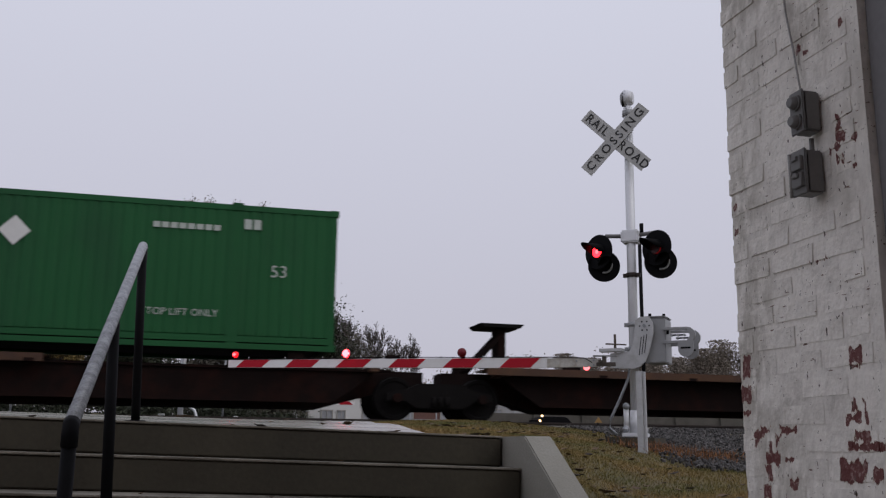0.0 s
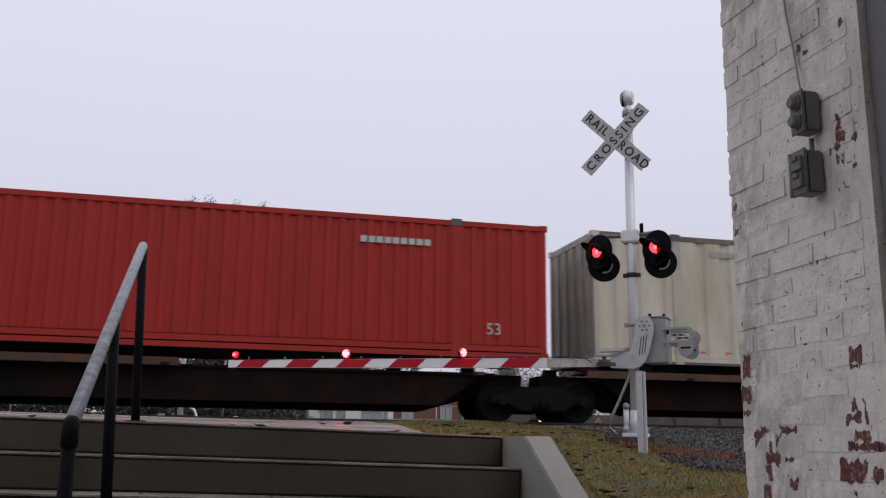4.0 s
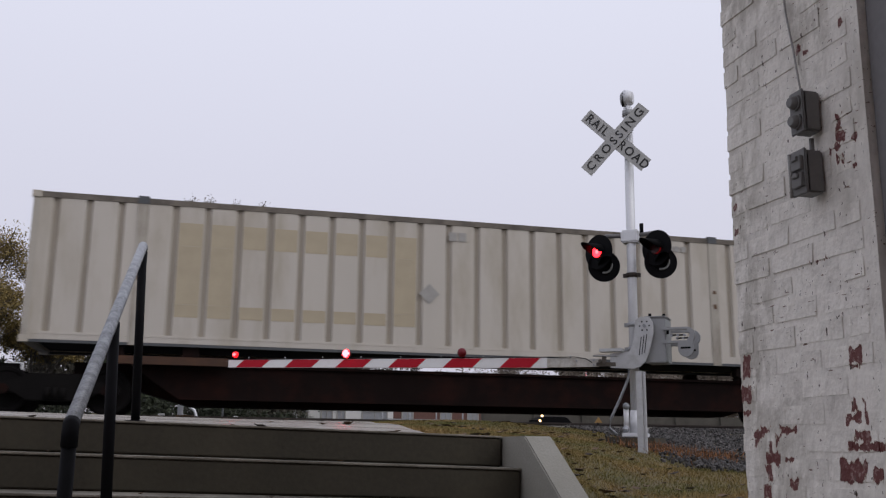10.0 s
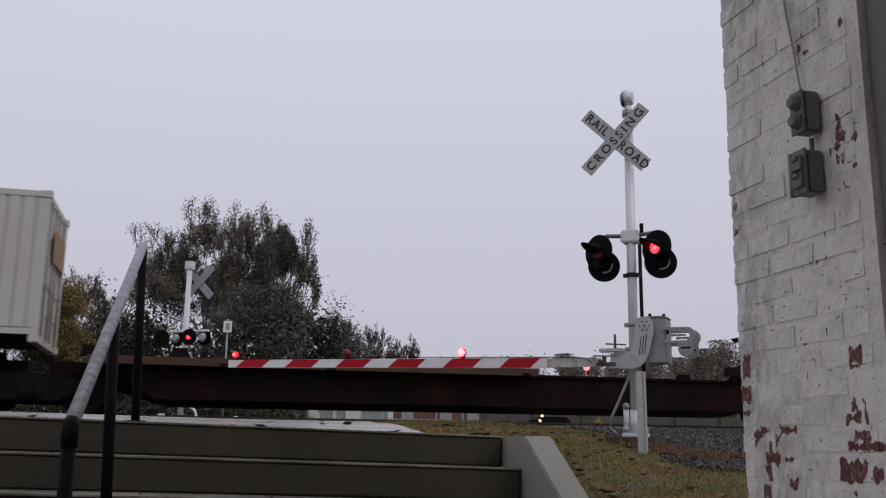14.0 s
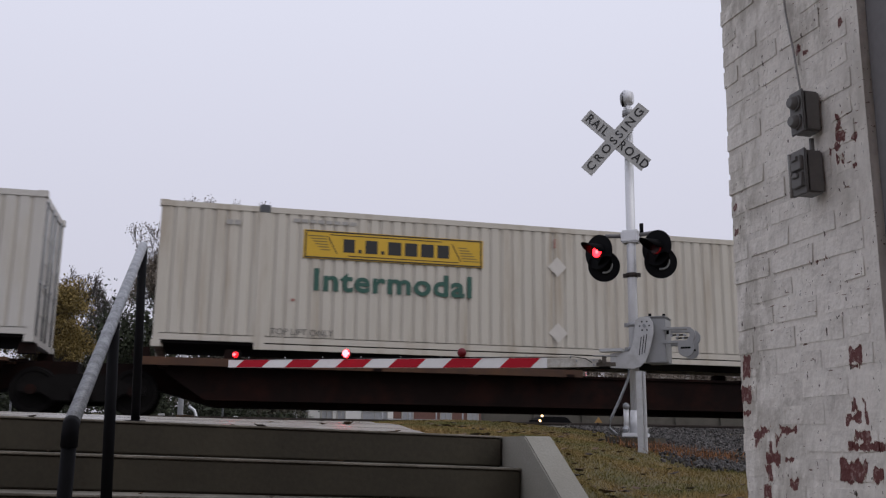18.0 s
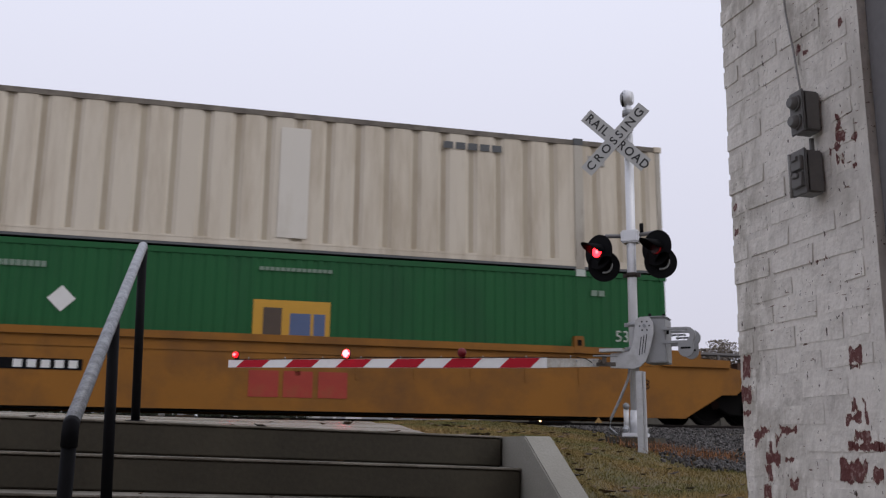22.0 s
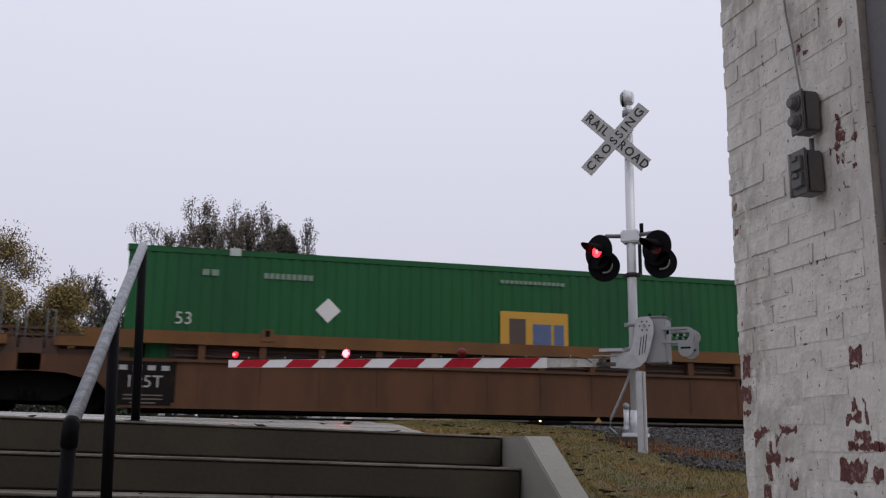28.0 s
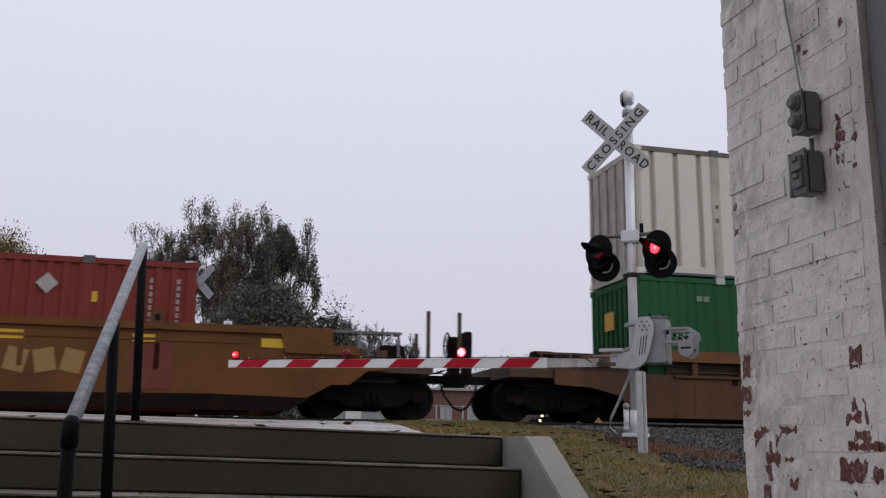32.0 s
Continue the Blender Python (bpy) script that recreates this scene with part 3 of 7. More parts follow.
# ---- track ----


def build_track():
    bm = bmesh.new()
    pts = [(17.3, 0.2), (17.6, 0.40), (18.3, 0.44), (21.4, 0.44), (22.1, 0.40), (22.4, 0.2)]
    prism(bm, pts, "x", -160, 260)
    tagged(new("ballast_bed", mesh("ballast_bed", bm, mat("ballast_grey", (0.14, 0.135, 0.13), 0.9, scale=14, var=0.5, bump=1.0, fine=50))), "grey crushed stone ballast under the track", "ballast", kind="structure")
    for side in (-1, 1):
        bm = bmesh.new()
        y = TRACK_Y + side * 0.753
        prof = [(-0.07, -0.16), (0.07, -0.16), (0.07, -0.15), (0.012, -0.125), (0.012, -0.045), (0.036, -0.035), (0.036, -0.004), (0.03, 0), (-0.03, 0), (-0.036, -0.004), (-0.036, -0.035), (-0.012, -0.045), (-0.012, -0.125), (-0.07, -0.15)]
        prism(bm, [(y + a, RAIL_Z + b) for a, b in prof], "x", -160, 260)
        tagged(new("rail", mesh("rail", bm, M_RAIL)), "worn brown steel rail on timber ties", "rail", "rails", kind="structure")


build_track()


def stone_bed(name, count, where, size, material, label, seed):
    """Loose angular stones strewn over a stretch of ground, as one heap."""
    rng = np.random.default_rng(seed)
    base = np.array([(1, 0, 0), (-1, 0, 0), (0, 1, 0), (0, -1, 0), (0, 0, 1), (0, 0, -1), (0.6, 0.6, 0.5), (-0.6, 0.5, -0.5)], float)
    tri = np.array([(0, 6, 4), (0, 2, 6), (2, 4, 6), (2, 1, 4), (1, 3, 4), (3, 0, 4), (2, 0, 5), (1, 2, 7), (2, 5, 7), (5, 1, 7), (3, 1, 5), (0, 3, 5)])
    V, F = [], []
    for i in range(count):
        x, y, z = where(rng)
        q = rng.normal(size=(3, 3))
        q, _ = np.linalg.qr(q)
        v = (base * rng.uniform(0.6, 1.15, (8, 1)) * rng.uniform(0.55, 1.0, 3)) @ q * (size * rng.uniform(0.55, 1.3) / 2)
        V.append(v + (x, y, z))
        F.append(tri + 8 * i)
    me = bpy.data.meshes.new(name)
    me.from_pydata(np.concatenate(V).tolist(), [], np.concatenate(F).tolist())
    me.materials.append(material)
    return tagged(new(name, me), label, "stones", kind="stuff")


def island_tint(m, lo, hi):
    """Each loose piece of a joined heap gets a tone of its own."""
    n, l = m.node_tree.nodes, m.node_tree.links
    b = n["Principled BSDF"]
    src = b.inputs["Base Color"].links[0].from_socket
    g, r, v = n.new("ShaderNodeNewGeometry"), n.new("ShaderNodeMapRange"), n.new("ShaderNodeVectorMath")
    r.inputs[3].default_value, r.inputs[4].default_value = lo, hi
    v.operation = "SCALE"
    l.new(g.outputs["Random Per Island"], r.inputs[0])
    l.new(src, v.inputs[0])
    l.new(r.outputs[0], v.inputs["Scale"])
    l.new(v.outputs[0], b.inputs["Base Color"])
    return m


def stone_edge(y):
    """How far left the stones around the signal reach."""
    return 5.3 + 0.1 * smooth(9, 10.8, y) + 1.0 * smooth(10.8, 14.2, y) + 0.4 * smooth(14.2, 17, y)


M_STONE = island_tint(mat("crushed_granite", (0.031, 0.0285, 0.027), 0.75, scale=20, var=0.3), 0.25, 3.0)


def near_stones(rng):
    while True:
        y = 8.2 + 9.6 * rng.random() ** 1.15
        x = stone_edge(y) + rng.random() ** 1.3 * 8 + rng.normal() * 0.16
        if x > 4 and not (y < 9.0 and rng.random() > (y - 8.1)):
            return x, y, ground_z(x, y) - 0.005 + rng.uniform(-0.012, 0.02)


def bed_stones(rng):
    while True:
        y, x = 17.4 + 1.75 * rng.random(), rng.uniform(-5, 15)
        if x > 3.2 or y > 18.6:
            return x, y, 0.30 + 0.11 * smooth(17.3, 17.9, y) + rng.uniform(0.0, 0.03)


stone_bed("ballast_stones", 24000, near_stones, 0.068, M_STONE, "loose grey crushed stone around the signal base", 1)
stone_bed("track_ballast_stones", 5000, bed_stones, 0.075, M_STONE, "loose grey crushed stone along the track edge", 2)


def build_ties():
    bm = bmesh.new()
    box(bm, (0, 0, 0), (0.23, 2.59, 0.17))
    me = mesh("tie", bm, M_TIE, bevel=0.012)
    rng = random.Random(3)
    for k in range(46):
        o = new("railway_tie", me)
        o.matrix_basis = pose(-8 + k * 0.52, TRACK_Y + rng.uniform(-0.04, 0.04), RAIL_Z - 0.16 - 0.086, 0, 0, rng.uniform(-1, 1))
        tagged(o, "dark creosoted timber tie in the ballast", "railway tie", "ties of the track")


build_ties()


def build_grass():
    rng = np.random.default_rng(5)
    V, F = [], []
    n = 0
    while n < 135000:
        y = 4.1 + 13.2 * rng.random() ** 1.5
        x = walk_edge(y) + rng.random() * (stone_edge(y) + 0.25 - walk_edge(y))
        if y < 8.2:
            x = 1.75 + rng.random() * 4.3
        if x < 1.75 and y < 5.05:
            continue
        z = ground_z(x, y) - 0.03
        h = rng.uniform(0.014, 0.040) * (0.7 if y > 9 else 1.0)
        a, w = rng.random() * 6.28, rng.uniform(0.0018, 0.004) * (1 + 0.10 * max(0, y - 5))
        c, s = math.cos(a) * w, math.sin(a) * w
        lx, ly = rng.normal(0, 0.6) * h, rng.normal(0, 0.6) * h
        V += [(x - c, y - s, z), (x + c, y + s, z), (x + lx, y + ly, z + h)]
        F.append((3 * n, 3 * n + 1, 3 * n + 2))
        n += 1
    me = bpy.data.meshes.new("grass")
    me.from_pydata(V, [], F)
    m = mat("autumn_grass_blades", (0.255, 0.160, 0.052), 0.8, scale=2.2, var=0.35, dirt=(0.098, 0.102, 0.024), dirt_amt=0.74, dirt_scale=1.0)
    me.materials.append(island_tint(m, 0.72, 1.3))
    tagged(new("grass", me), "short yellowing autumn grass on the bank", "grass", kind="stuff")
    # rusty weeds at the foot of the signal
    V, F = [], []
    for n in range(900):
        t = 0.60 + 0.5 * rng.random()
        x, y = 4.3 + 1.5 * t + rng.normal() * 0.18, 11.6 - 1.6 * t + rng.normal() * 0.22
        z = ground_z(x, y) - 0.02
        h = rng.uniform(0.04, 0.13)
        a = rng.random() * 6.28
        c, s = math.cos(a) * 0.006, math.sin(a) * 0.006
        V += [(x - c, y - s, z), (x + c, y + s, z), (x + rng.normal() * 0.04, y + rng.normal() * 0.04, z + h)]
        F.append((3 * n, 3 * n + 1, 3 * n + 2))
    me = bpy.data.meshes.new("dry_weeds")
    me.from_pydata(V, [], F)
    me.materials.append(island_tint(mat("rusty_weeds", (0.20, 0.085, 0.03), 0.85), 0.5, 1.5))
    tagged(new("dry_weeds", me), "rust-brown dry weeds at the signal base", "weeds", kind="stuff")


build_grass()


def leaf_mesh(material, rng):
    """A curled dead leaf."""
    bm = bmesh.new()
    pts = [(0, -0.5), (0.28, -0.28), (0.36, 0.05), (0.2, 0.22), (0.0, 0.5), (-0.2, 0.2), (-0.36, 0.0), (-0.26, -0.3)]
    c = bm.verts.new((0, 0, 0.0))
    vs = [bm.verts.new((x * rng.uniform(0.8, 1.1), y, 0.12 + rng.uniform(0, 0.25) * (abs(x) + abs(y)))) for x, y in pts]
    for i in range(len(vs)):
        bm.faces.new((c, vs[i], vs[(i + 1) % len(vs)]))
    return mesh("leaf", bm, material)


def build_leaves():
    rng = random.Random(9)
    browns = [mat("dead_leaf_dark", (0.030, 0.019, 0.012), 0.7), mat("dead_leaf_brown", (0.075, 0.042, 0.02), 0.7), mat("dead_leaf_tan", (0.11, 0.065, 0.035), 0.7)]
    meshes = [leaf_mesh(browns[k % 3], rng) for k in range(9)]
    for k in range(190):
        if k < 164:
            y = 4.9 + 8.5 * rng.random() ** 1.7
            x = 1.95 + rng.random() * (3.4 if y < 9 else 2.6) + (y - 5) * 0.12
            z = ground_z(x, y) + 0.002
        else:
            x, y = rng.uniform(-1.2, 1.9), rng.uniform(4.92, 11)
            z = pave_z(x, y)
        size = rng.uniform(0.05, 0.13)
        o = new("fallen_leaf", rng.choice(meshes))
        o.matrix_basis = pose(x, y, z, rng.uniform(-12, 12), rng.uniform(-12, 12), rng.uniform(0, 360)) @ Matrix.Diagonal((size, size, size * 0.7, 1))
        tagged(o, "curled brown fallen leaf on the ground", "leaf", "fallen leaves")
    for x, y, down in ((-0.62, 4.60, 1), (0.02, 4.62, 1), (-0.2, 4.33, 2), (0.7, 4.66, 1), (-0.95, 4.64, 1), (0.35, 4.30, 2)):
        z = step_z(x) - RISE * down + 0.006
        o = new("fallen_leaf", rng.choice(meshes))
        o.matrix_basis = pose(x, y, z, 0, 0, rng.uniform(0, 360)) @ Matrix.Diagonal((0.035, 0.035, 0.03, 1))
        tagged(o, "small dark fallen leaf on a step", "leaf", "fallen leaves")


build_leaves()

# ---- crossing signal ----
MAST = Vector((5.50, 11.32, 0.17))
TURN = -40.0
LAMPS = []       # lit discs that turn, their rest pose and whether they show in the first or the second half of the beat


def flasher(parent, x, y, z, first, r=0.215, dead=False):
    """A round black background with a hood over a red lens; behind the lens a disc turns its lit side out and in."""
    bm = bmesh.new()
    tube(bm, [(0, 0.012, 0), (0, -0.004, 0)], r, 30)
    tube(bm, [(0, 0.012, 0), (0, 0.10, 0), (0, 0.17, 0)], 0.13, 20, 0.07)
    head = part("flasher_head", bm, M_POST, parent, "black round flasher background", at=pose(x, y, z))
    bm = bmesh.new()
    n = 22
    inner, outer = [], []
    for k in range(n + 1):
        t = radians(-8 + 196 * k / n)
        c, s = math.cos(t), math.sin(t)
        deep = -0.32 * (0.30 + 0.70 * max(0.0, s) ** 0.7)
        for rr, lst in ((0.108, outer), (0.102, inner)):
            lst.append((bm.verts.new((rr * c, -0.004, rr * s)), bm.verts.new((rr * c * 0.80, deep, rr * s * 0.86 - 0.006))))
    for lst in (outer, inner):
        for p, q in zip(lst, lst[1:]):
            f = bm.faces.new((p[0], q[0], q[1], p[1]))
            f.smooth = True
    for p, q, u, v in zip(outer, outer[1:], inner, inner[1:]):
        bm.faces.new((p[1], q[1], v[1], u[1]))
    for p, u in ((outer[0], inner[0]), (outer[-1], inner[-1])):
        bm.faces.new((p[0], p[1], u[1], u[0]))
    part("hood", bm, M_POST, head, "black visor hood")
    bm = bmesh.new()
    tube(bm, [(0, -0.003, 0), (0, -0.012, 0), (0, -0.018, 0)], 0.100, 22, 0.085)
    part("lens", bm, M_LENS if not dead else M_POST, head, "dark red lens" if not dead else "dark unlit lens")
    if dead:
        bm = bmesh.new()
        arc = [(0.098 * math.cos(radians(a)), -0.06 - 0.02 * math.sin(radians(a)), 0.098 * math.sin(radians(a))) for a in range(-105, 25, 10)]
        tube(bm, arc, 0.014, 6)
        part("lens_rim", bm, M_GREYBOX, head, "grey lens rim")
    if not dead:
        bm = bmesh.new()
        ring = [[bm.verts.new((0.080 * math.cos(k * math.pi / 10), yy, 0.080 * math.sin(k * math.pi / 10))) for k in range(20)] for yy in (-0.006, 0.006)]
        core = [bm.verts.new((0.030 * math.cos(k * math.pi / 10), -0.006, 0.030 * math.sin(k * math.pi / 10))) for k in range(20)]
        for k in range(20):
            bm.faces.new((ring[0][k], ring[0][(k + 1) % 20], core[(k + 1) % 20], core[k])).material_index = 0
        bm.faces.new(core).material_index = 2
        bm.faces.new(ring[1][::-1]).material_index = 1
        for k in range(20):
            bm.faces.new((ring[0][k], ring[0][(k + 1) % 20], ring[1][(k + 1) % 20], ring[1][k])).material_index = 1
        d = part("lamp_disc", bm, [G_RED, M_LENS, G_HOT], head, "red lamp disc, lit on one side", at=pose(0, -0.028, 0))
        LAMPS.append((d, pose(0, -0.028, 0), first))
    return head


def crossbuck(parent, x, y, z, size=1.16, wide=0.20, lettered=True):
    for k, (text, ang) in enumerate((("RAIL   ROAD", -45), ("CROSSING", 45))):
        bm = bmesh.new()
        box(bm, (0, 0, 0), (size, 0.005, wide))
        arm = part("crossbuck_blade", bm, M_BLADE, parent, "white reflective blade with black letters", at=pose(x, y - 0.016 * k, z, 0, -ang, 0))
        if lettered:
            for word, dx in (((text, 0.0),) if k else (("RAIL", -0.345), ("ROAD", 0.345))):
                words("lettering", word, 0.17, M_INK, arm, pose(dx, -0.0045, -0.004), gap=1.42 if k else 1.2, bold=0.002)
            for q in (-1, 1):
                bm = bmesh.new()
                tube(bm, [(q * 0.10, -0.002, 0), (q * 0.10, -0.008, 0)], 0.012, 8)
                part("bolt", bm, M_GALV, arm)


M_CRANK = mat("weathered_silver_paint", (0.45, 0.455, 0.46), 0.5, 0.1, scale=8, var=0.12, dirt=(0.28, 0.27, 0.25), dirt_amt=0.25, dirt_scale=6)
M_INK = mat("black_ink", (0.012, 0.012, 0.012), 0.6)
M_BLADE = mat("grey_white_sheeting", (0.40, 0.40, 0.385), 0.5, scale=6, var=0.07)


def build_signal():
    s = thing("crossing_signal", pose(MAST.x, MAST.y, 0, 0, 0.35, TURN), "silver railroad crossing signal mast with crossbuck and red flashers", "crossing signal")
    bm = bmesh.new()
    tube(bm, [(0, 0, 0.2), (0, 0, 4.62)], 0.062, 18)
    part("mast", bm, M_ALU, s)
    g = MAST.z
    bm = bmesh.new()
    box(bm, (0, 0, g + 0.03), (0.29, 0.29, 0.05))
    part("base_plate", bm, M_ALU, s, "silver cast base plate", bevel=0.006)
    for q in (-1, 1):
        for w in (-1, 1):
            bm = bmesh.new()
            tube(bm, [(q * 0.115, w * 0.115, g + 0.04), (q * 0.115, w * 0.115, g + 0.12)], 0.02, 8)
            part("anchor_bolt", bm, M_GALV, s)
    bm = bmesh.new()
    tube(bm, [(0, 0, g + 0.05), (0, 0, g + 0.34)], 0.085, 16, 0.070)
    part("mast_socket", bm, M_ALU, s)
    bm = bmesh.new()
    tube(bm, [(-0.10, -0.08, g + 0.05), (-0.10, -0.08, g + 0.40)], 0.035, 10)
    part("conduit_stub", bm, M_ALU, s)
    bm = bmesh.new()
    box(bm, (0, 0, g - 0.14), (0.62, 0.62, 0.27))
    part("footing", bm, M_RISER, s, "dark concrete footing")
    bm = bmesh.new()
    tube(bm, [(-0.035, 0, 4.765), (0.02, 0, 4.765), (0.055, 0, 4.765), (0.075, 0, 4.765)], 0.125, 22, 0.085)
    tube(bm, [(0, 0, 4.55), (0, 0, 4.70)], 0.045, 10)
    bell = part("bell", bm, M_ALU, s, "silver round warning bell", bevel=0.006)
    bm = bmesh.new()
    tube(bm, [(-0.085, 0, 4.755), (-0.07, 0, 4.755), (-0.048, 0, 4.755)], 0.085, 20, 0.115)
    part("gong", bm, M_GREYBOX, bell, "grey gong")
    bm = bmesh.new()
    tube(bm, [(-0.047, 0, 4.755), (-0.036, 0, 4.755)], 0.08, 16)
    box(bm, (-0.045, -0.09, 4.70), (0.02, 0.03, 0.16))
    part("gong_gap", bm, M_POST, bell)
    for z, r in ((4.54, 0.078),):
        bm = bmesh.new()
        tube(bm, [(0, 0, z - 0.04), (0, 0, z + 0.04)], r, 14)
        part("collar", bm, M_GREYBOX, s)
    for z in (4.05, 4.30):
        bm = bmesh.new()
        box(bm, (0, -0.08, z), (0.16, 0.10, 0.05))
        part("bracket", bm, M_GREYBOX, s)
    crossbuck(s, -0.145, -0.145, 4.14)
    bm = bmesh.new()
    box(bm, (0, 0, 2.80), (0.24, 0.20, 0.17))
    part("junction_box", bm, M_ALU, s, "silver cast junction box", bevel=0.02)
    for q in (-1, 1):
        bm = bmesh.new()
        tube(bm, [(q * 0.10, 0, 2.82), (q * 0.34, 0.0, 2.84), (q * 0.40, 0.0, 2.78), (q * 0.40, 0.0, 2.70)], 0.028, 10)
        part("cross_arm", bm, M_TRIM, s, "dark grey cross arm")
        flasher(s, q * 0.40, -0.10, 2.61, q < 0, 0.235).matrix_basis = pose(q * 0.39 - 0.03, -0.10, 2.61, 0, 0, -26)
        h = flasher(s, q * 0.42, 0.10, 2.42, True, 0.215, dead=True)
        h.matrix_basis = pose(q * 0.382, 0.02, 2.435, 0, 0, 22)
    bm = bmesh.new()
    tube(bm, [(0.135, 0.04, 2.84), (0.135, 0.04, 2.985)], 0.026, 10)
    part("conduit_cap", bm, M_POST, s, "black conduit cap")
    for z in (2.28, 1.62, 1.30):
        bm = bmesh.new()
        tube(bm, [(0, 0, z - 0.03), (0, 0, z + 0.03)], 0.074, 16)
        for q in (-1, 1):
            box(bm, (q * 0.09, 0, z), (0.05, 0.05, 0.05))
        part("clamp", bm, M_RAIL if z > 2 else M_GREYBOX, s)
    # gate mechanism
    bm = bmesh.new()
    box(bm, (0.325, -0.02, 1.385), (0.27, 0.36, 0.57))
    box(bm, (0.325, -0.02, 1.685), (0.29, 0.38, 0.025))
    mech = part("gate_mechanism", bm, M_GREYBOX, s, "grey gate motor housing", bevel=0.012)
    for x, z in ((0.25, 1.71), (0.43, 1.70), (0.47, 1.50)):
        bm = bmesh.new()
        tube(bm, [(x, -0.12, z - 0.03), (x, -0.12, z + 0.03)], 0.02, 8)
        part("latch", bm, M_POST, mech)
    # crank plate that carries the arm
    for yy in (-0.27,):
        bm = bmesh.new()
        out = [(-0.24, 1.04), (0.06, 1.02), (0.15, 1.05), (0.22, 1.12), (0.27, 1.24), (0.325, 1.47), (0.325, 1.60), (0.28, 1.675), (0.16, 1.685), (0.095, 1.64), (0.085, 1.50), (0.05, 1.32), (0.01, 1.245), (-0.24, 1.225)]
        prism(bm, out, "y", yy - 0.012, yy + 0.012)
        crank = part("crank_plate", bm, M_CRANK, s, "pale cast crank plate with slots", bevel=0.004)
        for k in range(6):
            a = k * math.pi / 3
            bm = bmesh.new()
            tube(bm, [(0.215 + 0.062 * math.cos(a), yy - 0.010, 1.565 + 0.062 * math.sin(a)), (0.215 + 0.062 * math.cos(a), yy - 0.016, 1.565 + 0.062 * math.sin(a))], 0.011, 8)
            part("bolt_hole", bm, M_POST, crank)
        bm = bmesh.new()
        tube(bm, [(0.215, yy - 0.010, 1.565), (0.215, yy - 0.03, 1.565)], 0.022, 10)
        part("pivot", bm, M_GALV, crank)
        for dx in (0.0, 0.035, 0.07):
            bm = bmesh.new()
            box(bm, (0.155 + dx, yy - 0.0135, 1.31 + dx * 0.4), (0.009, 0.004, 0.24), Euler((0, radians(8), 0)).to_matrix())
            part("slot", bm, M_POST, crank)
    bm = bmesh.new()
    box(bm, (-0.22, -0.27, 1.265), (0.30, 0.14, 0.04))
    part("arm_bracket", bm, M_CRANK, s)
    # counterweight arms: a slotted frame with a round end and a lobe under it
    def arc(cx, cz, r, a0, a1, n=7):
        return [(cx + r * math.cos(radians(a0 + (a1 - a0) * i / n)), cz + r * math.sin(radians(a0 + (a1 - a0) * i / n))) for i in range(n + 1)]
    for yy in (-0.20, 0.14):
        bm = bmesh.new()
        box(bm, (0.585, yy, 1.525), (0.31, 0.05, 0.035))
        box(bm, (0.585, yy, 1.355), (0.31, 0.05, 0.035))
        prism(bm, [(0.735, 1.338)] + arc(0.735, 1.44, 0.102, -90, 90) + [(0.735, 1.49), (0.765, 1.46), (0.765, 1.42), (0.735, 1.39)], "y", yy - 0.025, yy + 0.025)
        w = part("counterweight", bm, M_GREYBOX, s, "grey slotted counterweight arm", bevel=0.004)
        bm = bmesh.new()
        prism(bm, arc(0.72, 1.255, 0.095, 180, 360, 12) + [(0.815, 1.37), (0.625, 1.37)], "y", yy - 0.055, yy - 0.027)
        part("lobe", bm, M_GREYBOX, w, bevel=0.004)
        for x, z, q in ((0.63, 1.44, 0.16), (0.72, 1.275, 0.12)):
            bm = bmesh.new()
            box(bm, (x, yy - (0.02 if q > 0.13 else 0.058), z), (q, 0.006, 0.02))
            part("slot", bm, M_POST, w)
        for x in (0.54, 0.62, 0.70):
            bm = bmesh.new()
            tube(bm, [(x, yy - 0.03, 1.44), (x, yy + 0.03, 1.44)], 0.016, 8)
            part("bolt", bm, M_GALV, w)
    bm = bmesh.new()
    tube(bm, [(-0.03, -0.13, 1.06), (-0.05, -0.14, 0.90), (-0.17, -0.16, 0.62), (-0.28, -0.16, 0.40), (-0.30, -0.16, 0.28), (-0.20, -0.16, 0.2)], 0.018, 10)
    part("conduit", bm, M_GALV, s, "grey flexible conduit")
    for x, z in ((-0.09, 0.56), (-0.10, 0.27)):
        bm = bmesh.new()
        bmesh.ops.create_uvsphere(bm, u_segments=10, v_segments=6, radius=0.045, matrix=Matrix.Translation((x, -0.11, z)))
        part("fitting", bm, M_GALV, s)
    p = thing("steel_post", pose(5.03, 10.2, 0.0, 0, 0, TURN), "grey steel channel post beside the signal mast", "post")
    bm = bmesh.new()
    z0, z1 = -0.12, 0.915
    prism(bm, [(-0.04, -0.04), (0.03, -0.04), (0.03, 0.04), (0.02, 0.04), (0.02, -0.03), (-0.03, -0.03), (-0.03, 0.04), (-0.04, 0.04)], "z", z0, z1)
    part("channel", bm, M_CRANK, p)
    bm = bmesh.new()
    box(bm, (0.047, 0.01, 0.395), (0.025, 0.05, 1.03))
    part("side_rail", bm, M_CRANK, p)
    t = thing("scrap_timber", pose(5.25, 10.55, ground_z(5.25, 10.55) + 0.0, 0, 0, -25), "dark wet scrap of timber in the weeds", "timber")
    bm = bmesh.new()
    box(bm, (0, 0, 0), (0.55, 0.07, 0.05))
    part("board", bm, M_TIE, t, bevel=0.006)


build_signal()


